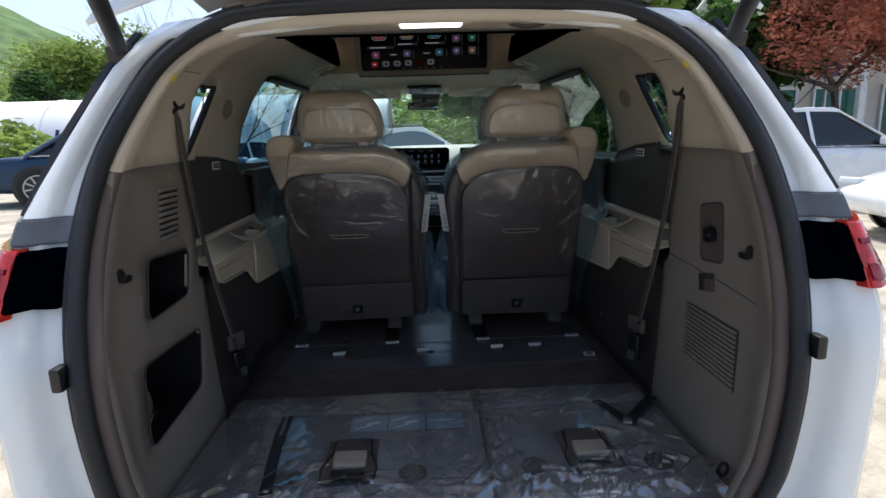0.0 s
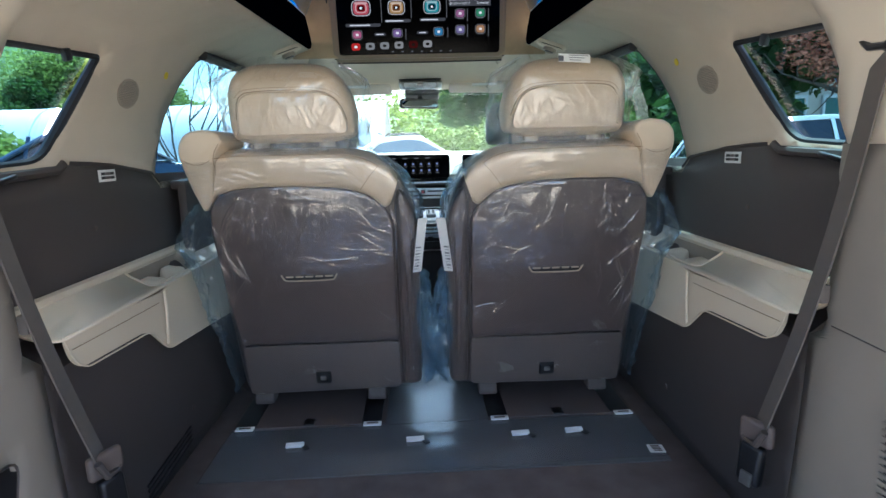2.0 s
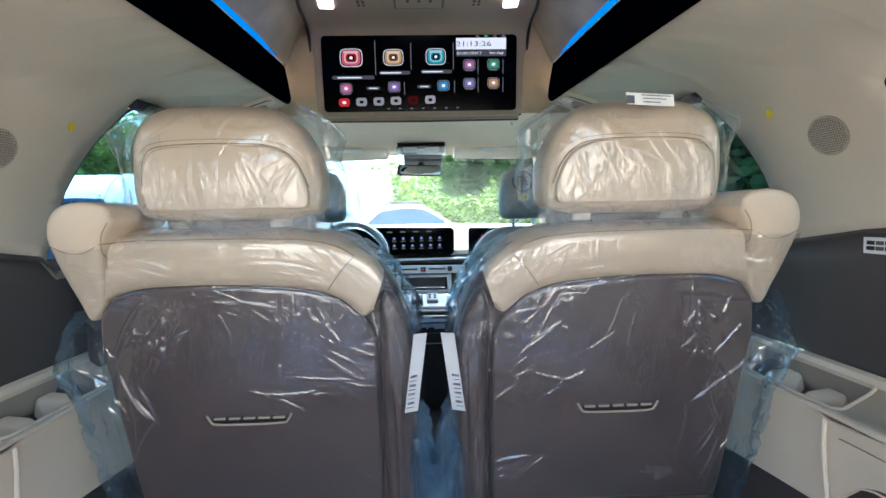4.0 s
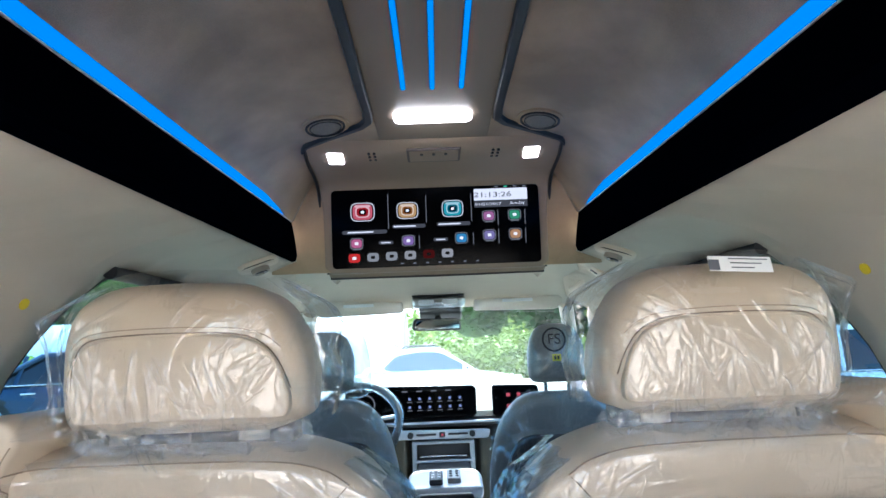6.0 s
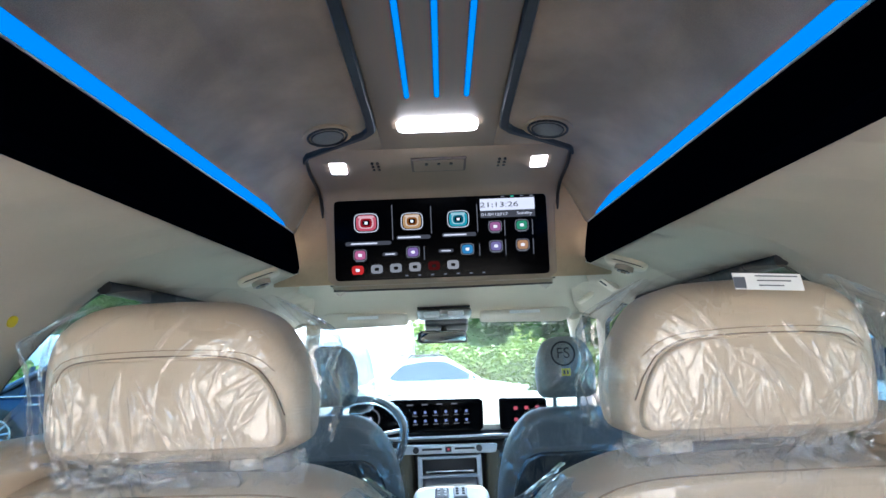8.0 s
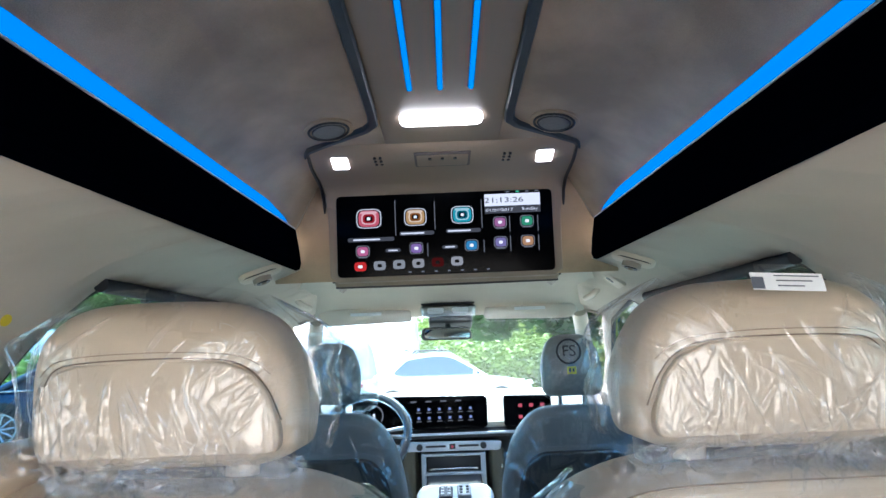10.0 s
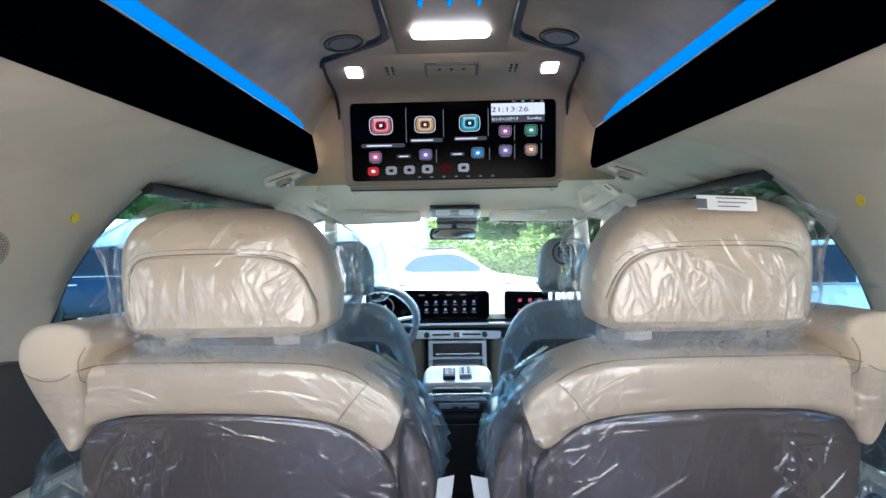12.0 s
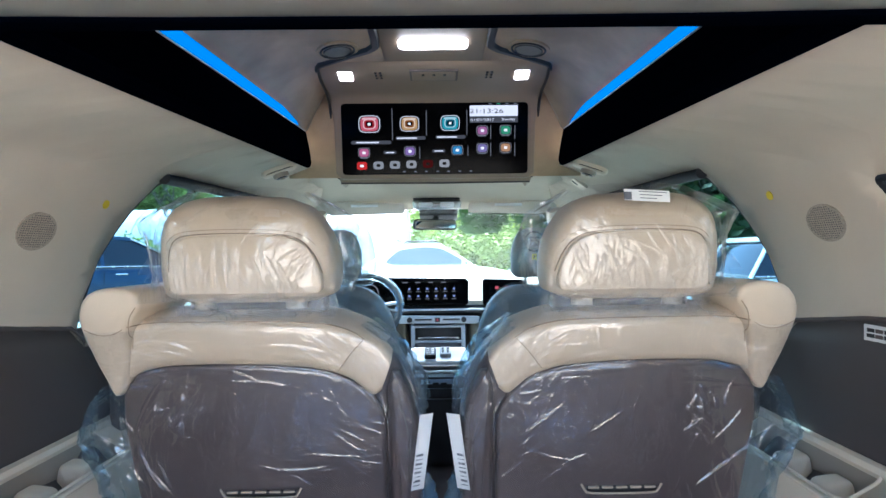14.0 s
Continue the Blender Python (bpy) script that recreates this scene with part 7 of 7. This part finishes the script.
part("mirror_glass", bend(puff(rounded([(-0.112, -0.022), (0.102, -0.024), (0.097, 0.020), (-0.107, 0.022)], 0.016), 0.006, 0.002, 0.0, 0, 56, 3), lambda c: pose(-0.005, 3.945, 1.513, 0, 0, 14) @ (c + Vector((0, -0.016, 0)))), MIRROR, mirror)
part("mirror_stem", tube([(-0.005, 3.96, 1.52), (-0.002, 4.02, 1.56)], 0.014, 10), DASH_DARK, mirror)
# sill of the sliding doors, dark trim and door panels seen beside the seats
for s in (-1, 1):
    door = thing("sliding_door", (s * 0.80, 2.9, 0.45), "brown and beige sliding door lining", "door", "sliding doors")
    part("door_lining", box(0.03, 0.95, 0.62, (s * 0.775, 2.93, 0.86), 0.012), BROWN, door)
    part("door_cap", box(0.05, 0.95, 0.03, (s * 0.785, 2.93, 1.165), 0.012), BROWN, door)
    part("door_handle", box(0.03, 0.14, 0.04, (s * 0.75, 3.2, 1.08), 0.01), SILVER, door)

# ---- the yard: parked cars ----
# the sky's reflection is mixed into this glass's base colour
SKY_GLASS = mat("sky_glass", (0.10, 0.16, 0.22), 0.15, vary=0.1, bump=0.0)
RIM = mat("alloy_rim", (0.55, 0.57, 0.60), 0.3, 0.9, vary=0.1, scale=12, bump=0.02)


def parked_car(at, turn, paint, label, length, height, width, estate=False, rails=False, sleek=False):
    """A car; its front looks along +x before it is turned."""
    car = thing("car", at, label, "car", "parked cars")
    m = pose(*at, 0, 0, turn)
    P = lambda name, bm, material, parent=car, lab="": part(name, bend(bm, lambda c: m @ c), material, parent, lab, 45)
    a, h, w = length / 2, height, width
    belt = 0.60 * h + 0.03
    low = [(-a, 0.42), (-a + 0.03, 0.66), (-a + 0.10, belt - 0.06), (-a + 0.5, belt), (0.15 * a, belt - 0.01), (0.42 * a, belt - 0.03), (a - 0.45, belt - 0.14), (a - 0.08, belt - 0.28), (a, 0.50), (a - 0.05, 0.28), (0.5 * a, 0.22), (-0.5 * a, 0.22), (-a + 0.06, 0.28)]
    bm = puff(rounded(low, [0.05, 0.08, 0.10, 0.15, 0.2, 0.2, 0.2, 0.12, 0.10, 0.08, 0.05, 0.05, 0.08], 4), w, 0.13, 0.03, 0.03, 110, 4, (0, 0.55))
    for v in bm.verts:
        v.co.y *= 1 - 0.10 * smooth(0.55 * a, a, abs(v.co.x))
    P("car_body", bm, paint)
    tail = -0.88 * a if estate else -0.66 * a
    roof0, roof1 = (-0.72 * a if estate else -0.34 * a), 0.06 * a
    if sleek:
        tail, roof0 = -0.80 * a, -0.42 * a
    cab = [(tail, belt - 0.03), (roof0, h - 0.06), (-0.12 * a, h - 0.012), (roof1, h - 0.03), (0.46 * a, belt - 0.03)]
    shrink = lambda c: Vector((c.x, c.y * (1 - 0.20 * smooth(belt - 0.05, h, c.z)), c.z))
    P("cabin", bend(puff(rounded(cab, [0.05, 0.18, 0.4, 0.2, 0.05], 5), w * 0.93, 0.05, 0.0, 0.0, 90, 4, (-0.1 * a, belt + 0.15)), shrink), paint if sleek else CAR_GLASS, car, "painted cabin" if sleek else "dark car glass")
    if sleek:
        oval = rounded([(-0.60 * a, belt + 0.10), (-0.44 * a, h - 0.20), (-0.15 * a, h - 0.12), (0.06 * a, h - 0.15), (0.40 * a, belt + 0.05), (0.34 * a, belt + 0.02), (-0.50 * a, belt + 0.03)], [0.08, 0.15, 0.2, 0.2, 0.03, 0.03, 0.08], 5)
        for s in (-1, 1):
            P("side_window", bend(puff(oval, 0.04, 0.01, 0.0, 0.0, 80, 3), lambda c: shrink(Vector((c.x, c.y + s * w * 0.463, c.z)))), SKY_GLASS, car, "side glass with the sky's reflection painted as blue-grey")
    top = [(roof0 - 0.10, h - 0.135), (roof0, h - 0.05), (-0.12 * a, h), (roof1, h - 0.018), (roof1 + 0.14, h - 0.115), (roof1 - 0.02, h - 0.085), (-0.12 * a, h - 0.07), (roof0 + 0.05, h - 0.12)]
    P("car_roof", bend(puff(rounded(top, 0.04, 3), w * 0.95, 0.02, 0.0, 0.0, 90, 3, (-0.1 * a, h - 0.045)), shrink), paint)
    for s in (-1, 1):
        y = s * w * 0.47
        for p, q, r in (((0.47 * a, belt - 0.02), (roof1 + 0.02, h - 0.06), 0.035), ((tail, belt - 0.01), (roof0 - 0.02, h - 0.09), 0.16 if sleek else 0.09 if not estate else 0.05), *(() if sleek else (((-0.10 * a, belt), (-0.13 * a, h - 0.05), 0.03), ((-0.48 * a, belt), (-0.44 * a, h - 0.09), 0.03)))):
            P("pillar", bend(tube([(p[0], y, p[1]), ((p[0] + q[0]) / 2, y * 1.005, (p[1] + q[1]) / 2), (q[0], y, q[1])], r, 8, flat=0.5), shrink), paint)
        P("window_line", tube([(tail + 0.05, s * w * 0.483, belt + 0.005), (0, s * w * 0.49, belt + 0.003), (0.40 * a, s * w * 0.478, belt - 0.005)], 0.012, 6), CHROME)
        P("door_mirror", box(0.10, 0.20, 0.13, (0.33 * a, s * (w / 2 + 0.07), belt + 0.08), 0.035, (0, 0, 0), None, 3), paint)
        P("door_handle", box(0.20, 0.03, 0.03, (0.02 * a, s * (w / 2 + 0.012), belt - 0.13), 0.01), CHROME if paint is DARK_PAINT else paint)
        P("door_handle", box(0.20, 0.03, 0.03, (-0.40 * a, s * (w / 2 + 0.012), belt - 0.13), 0.01), CHROME if paint is DARK_PAINT else paint)
        P("door_seam", box(0.008, 0.012, 0.62, (-0.09 * a, s * (w / 2 + 0.026), belt - 0.36)), BLACK)
        P("sill", box(length * 0.5, 0.05, 0.10, (0, s * w * 0.48, 0.26), 0.02), BLACK)
        P("tail_light", box(0.16, 0.34, 0.11, (-a + 0.09, s * (w / 2 - 0.20), belt - 0.16), 0.03, (0, 12, s * 10), None, 3), RED_LENS, car, "red tail light")
        P("head_light", box(0.28, 0.30, 0.10, (a - 0.20, s * (w / 2 - 0.22), belt - 0.27), 0.03, (0, -14, s * -16), None, 3), SILVER, car, "clear head light")
        if rails:
            P("roof_rail", tube([(roof0 + 0.1, s * w * 0.36, h - 0.03), (roof0 + 0.2, s * w * 0.36, h + 0.05), (roof1 - 0.15, s * w * 0.36, h + 0.05), (roof1, s * w * 0.36, h - 0.01)], 0.018, 8), BLACK)
        for x in (-0.60 * a, 0.62 * a):
            P("wheel_arch", disc(0.40, 0.06, (x, s * (w / 2 - 0.015), 0.34), (90, 0, 0), 32), BLACK)
            wheel = P("wheel", disc(0.335, 0.21, (x, s * (w / 2 - 0.075), 0.335), (90, 0, 0), 36), TYRE)
            P("rim", disc(0.235, 0.02, (x, s * (w / 2 + 0.028), 0.335), (90, 0, 0), 32), BLACK, wheel)
            P("rim_ring", tube([(x + 0.232 * math.cos(k), s * (w / 2 + 0.036), 0.335 + 0.232 * math.sin(k)) for k in [2 * math.pi * i / 28 for i in range(28)]], 0.014, 6, closed=True), RIM, wheel)
            for i in range(10):
                k = 2 * math.pi * i / 10
                P("spoke", tube([(x + 0.03 * math.cos(k), s * (w / 2 + 0.042), 0.335 + 0.03 * math.sin(k)), (x + 0.225 * math.cos(k + 0.12), s * (w / 2 + 0.040), 0.335 + 0.225 * math.sin(k + 0.12))], 0.016, 5), RIM, wheel)
    if rails:
        for x in (-0.45 * a, -0.05 * a):
            P("roof_bar", tube([(x, -w * 0.36, h + 0.07), (x, w * 0.36, h + 0.07)], 0.02, 8), BLACK)
    return car


parked_car((-0.1, 17.4, GROUND), 0, PAINT, "white crossover with roof bars parked side-on", 4.75, 1.70, 1.85, False, True, True)
parked_car((-6.06, 11.69, GROUND + 0.33), 25.5, DARK_PAINT, "dark slate-blue saloon parked beside the van", 4.9, 1.46, 1.86)
parked_car((6.6, 9.6, GROUND), -4, PAINT, "white estate car parked near the maple", 4.8, 1.66, 1.86, True)
parked_car((7.6, 5.9, GROUND), 172, PAINT, "white saloon parked with its nose to the van", 4.7, 1.44, 1.84)
parked_car((-5.2, 17.5, GROUND), 24, PAINT, "white saloon parked by the greenhouse", 4.6, 1.46, 1.82)

# ---- building with the white gable ----
house = thing("yard_building", (14, 18, GROUND), "white gabled building with green glass doors", "building")
part("wall", box(12.0, 5.0, 3.9, (16.2, 20.5, 1.89), 0.02), WALL_PAINT, house)
rows = [[(x, y, z) for y, z in ((15.4, 3.75), (15.4, 3.95), (18.5, 5.6), (23.5, 3.6))] for x in (9.4, 14, 22.6)]
solid(part("roof", grid(rows), mat("white_sheet_roof", (0.72, 0.75, 0.78), 0.5, vary=0.06, scale=2, bump=0.1), house, "white sheet metal roof"), 0.12, 0)
part("gable", plate([(15.4, 3.8), (23.4, 3.8), (18.5, 5.5)], (), lambda y, z: (9.8, y, z)), WALL_PAINT, house)
for x in (9.8, 12.6, 15.8, 19.2):
    part("post", box(0.18, 0.18, 3.85, (x, 15.8, 1.87), 0.02), SILVER, house, "pale grey porch post")
for x in (11.3, 13.6, 15.9, 18.2):
    win = part("glass_door", box(1.7, 0.06, 2.5, (x, 17.96, 1.24), 0.02), GREEN_GLASS, house, "green-tinted glass door")
    for dx in (-0.86, 0, 0.86):
        part("door_frame", box(0.08, 0.10, 2.55, (x + dx, 17.93, 1.24), 0.01), SILVER, win)
    part("door_frame", box(1.8, 0.10, 0.10, (x, 17.93, 2.52), 0.01), SILVER, win)
sign = thing("round_sign", (9.2, 12.6, GROUND), "round blue sign on a slim grey post", "sign")
part("post", tube([(9.2, 12.6, GROUND), (9.2, 12.6, 2.75)], 0.035, 10), SILVER, sign)
part("sign_disc", disc(0.26, 0.03, (9.2, 12.55, 2.6), (90, 0, 0), 28), mat("blue_sign", (0.10, 0.16, 0.42), 0.5), sign)
part("sign_mark", box(0.26, 0.02, 0.08, (9.2, 12.53, 2.6), 0.01), PAPER, sign)

# ---- greenhouse, hedges, trees and hill ----
gh = thing("greenhouse", (-30, 35, GROUND), "long white film greenhouse behind the yard", "greenhouse")
rows = [[(x, 36 + 3.4 * math.cos(k), GROUND + 4.3 * math.sin(k) ** 0.8) for k in [math.pi * (1 - i / 14) for i in range(15)]] for x in [-70 + 2.0 * i for i in range(35)]]
part("film_skin", grid(rows), GREENHOUSE, gh, "", 60)
for i in range(0, 35, 2):
    part("hoop", tube([(p[0], p[1], p[2] + 0.02) for p in rows[i]], 0.05, 6), SILVER, gh)


def leaves(bm, blobs, count, size, rnd, flat=0.3):
    """Many small bent leaves scattered in and over round blobs (x, y, z, radius)."""
    total = sum(b[3] ** 2 for b in blobs)
    for x, y, z, r in blobs:
        for _ in range(int(count * r * r / total)):
            d = Vector((rnd.gauss(0, 1), rnd.gauss(0, 1), rnd.gauss(0, 1))).normalized()
            p = Vector((x, y, z)) + d * r * (0.55 + 0.55 * rnd.random() ** 0.6) * (1 + 0.25 * noise.noise(d * 3 + Vector((x, y, z))))
            a = Vector((rnd.gauss(0, 1), rnd.gauss(0, 1), rnd.gauss(0, flat))).normalized() * size * rnd.uniform(0.6, 1.4)
            b = a.cross(Vector((rnd.gauss(0, 1), rnd.gauss(0, 1), rnd.gauss(0, 1)))).normalized() * a.length * 0.55
            vs = [bm.verts.new(q) for q in (p - a, p + b, p + a, p - b)]
            bm.faces.new(vs)
    return bm


def limbs(bm, start, way, length, r, depth, rnd, spread=0.6, kids=3):
    """Tapered boughs that fork."""
    p = [Vector(start)]
    d = Vector(way).normalized()
    for i in range(4):
        d = (d + Vector((rnd.gauss(0, 0.13), rnd.gauss(0, 0.13), rnd.gauss(0, 0.08)))).normalized()
        p.append(p[-1] + d * length / 4)
    tube(p, r, 6 if depth else 5, bm, radii=[r * (1 - 0.13 * i) for i in range(5)])
    if depth:
        for k in range(kids):
            q = p[rnd.choice((2, 3, 4, 4))]
            nd = (d + Vector((rnd.gauss(0, spread), rnd.gauss(0, spread), rnd.gauss(0.15, spread * 0.6)))).normalized()
            limbs(bm, q, nd, length * rnd.uniform(0.55, 0.8), r * 0.5, depth - 1, rnd, spread, kids)
    return bm


def tree(at, height, crown, material, label, seed, count, size, name="tree"):
    rnd = random.Random(seed)
    t = thing(name, at, label, "tree", "trees")
    x, y, z = at
    part("trunk", limbs(bmesh.new(), at, (0, 0, 1), height * 0.45, 0.035 * height, 3, rnd), BARK, t)
    blobs = []
    for _ in range(16):
        a, rr, hh = rnd.uniform(0, 6.28), crown * rnd.uniform(0.1, 0.8), rnd.uniform(0.42, 0.95)
        blobs.append((x + rr * math.cos(a), y + rr * math.sin(a), z + height * hh, crown * rnd.uniform(0.28, 0.45)))
    part("crown", leaves(bmesh.new(), blobs, count, size, rnd), material, t)
    return t


rnd = random.Random(17)
maple = thing("tree", (9.6, 12.2, GROUND), "dark red maple with a broad drooping crown", "tree", "trees")
part("trunk", limbs(bmesh.new(), (9.6, 12.2, GROUND), (0, 0, 1), 2.2, 0.13, 3, rnd), BARK, maple)
blobs = [(9.6 + rnd.uniform(-2.5, 2.4), 12.0 + rnd.uniform(-1.8, 1.8), rnd.uniform(3.1, 5.4), rnd.uniform(0.6, 1.0)) for _ in range(30)]
part("crown", leaves(bmesh.new(), blobs, 60000, 0.046, rnd), LEAF_RED, maple)
bare = thing("tree", (-5.7, 14.9, GROUND + 0.33), "leafless grey tree with thin twigs", "tree", "trees")
stems, rnd = bmesh.new(), random.Random(8)
for k in range(6):
    a = 2 * math.pi * k / 6
    limbs(stems, (-5.7 + 0.12 * math.cos(a), 14.9 + 0.12 * math.sin(a), GROUND + 0.25), (0.55 * math.cos(a), 0.4 * math.sin(a), 1), 2.0, 0.04, 4, rnd, 0.45, 3)
part("trunk", stems, BARK, bare)
tree((-29, 48, GROUND), 9.4, 4.6, LEAF, "bright green broad-leaved tree behind the greenhouse", 3, 15000, 0.15)
tree((-27.5, 43, GROUND), 6.3, 3.0, LEAF_DARK, "dense dark green tree behind the greenhouse", 4, 26000, 0.13)
tree((-23, 50, GROUND), 9.6, 4.6, LEAF, "bright green broad-leaved tree behind the greenhouse", 5, 14000, 0.15)
tree((12.5, 26, GROUND), 9, 3.6, LEAF_DARK, "dark green tree behind the building", 6, 9000, 0.28)
tree((6.9, 13.2, GROUND), 3.7, 2.2, LEAF_DARK, "dense dark green tree behind the parked estate car", 12, 14000, 0.15)
tree((8.0, 24, GROUND), 8, 3.4, LEAF, "green tree beside the building", 7, 8000, 0.26)
tree((5.5, 30, GROUND), 8, 4.0, LEAF_DARK, "dark green tree behind the hedge", 9, 8000, 0.3)
rnd = random.Random(23)
hedge = [(rnd.uniform(0.5, 9.5), rnd.uniform(20.6, 22.2), rnd.uniform(0.3, 1.6), rnd.uniform(0.5, 0.8)) for _ in range(60)]
tagged(finish("hedge", leaves(bmesh.new(), hedge, 22000, 0.10, rnd), mat("fresh_leaf", (0.20, 0.28, 0.045), 0.6, vary=0.4, scale=2, bump=0, spec=0.3)), "fresh yellow-green hedge behind the parked car", "hedge", kind="stuff")
shrub = [(rnd.uniform(-24, -9.5), rnd.uniform(15.5, 18.5), rnd.uniform(0.2, 1.3), rnd.uniform(0.5, 0.9)) for _ in range(60)]
tagged(finish("shrubs", leaves(bmesh.new(), shrub, 16000, 0.13, rnd), LEAF), "green roadside shrubs behind the parked saloon", "shrubs", kind="stuff")
wood = [(rnd.uniform(-95, 60), rnd.uniform(52, 75), rnd.uniform(1, 6.5), rnd.uniform(2.0, 3.2)) for _ in range(150)]
tagged(finish("far_wood", leaves(bmesh.new(), wood, 60000, 0.32, rnd), LEAF), "green wood along the far side of the fields", "wood", kind="stuff")
rows = []
for i in range(60):
    x = lerp(-330, 330, i / 59)
    top = 72 * math.exp(-((x + 215) / 110) ** 2) + 22 * math.exp(-((x - 60) / 120) ** 2) + 4 * noise.noise(Vector((x * 0.03, 0, 0)))
    rows.append([(x, lerp(110, 240, j / 11), GROUND - 1 + max(0, top) * math.sin(math.pi / 2 * j / 11) + 1.6 * noise.noise(Vector((x * 0.09, j * 0.8, 3))) * (j > 0)) for j in range(12)])
structure("backdrop_hill", grid(rows), HILL, "wooded green hill on the skyline", "hill", 60)
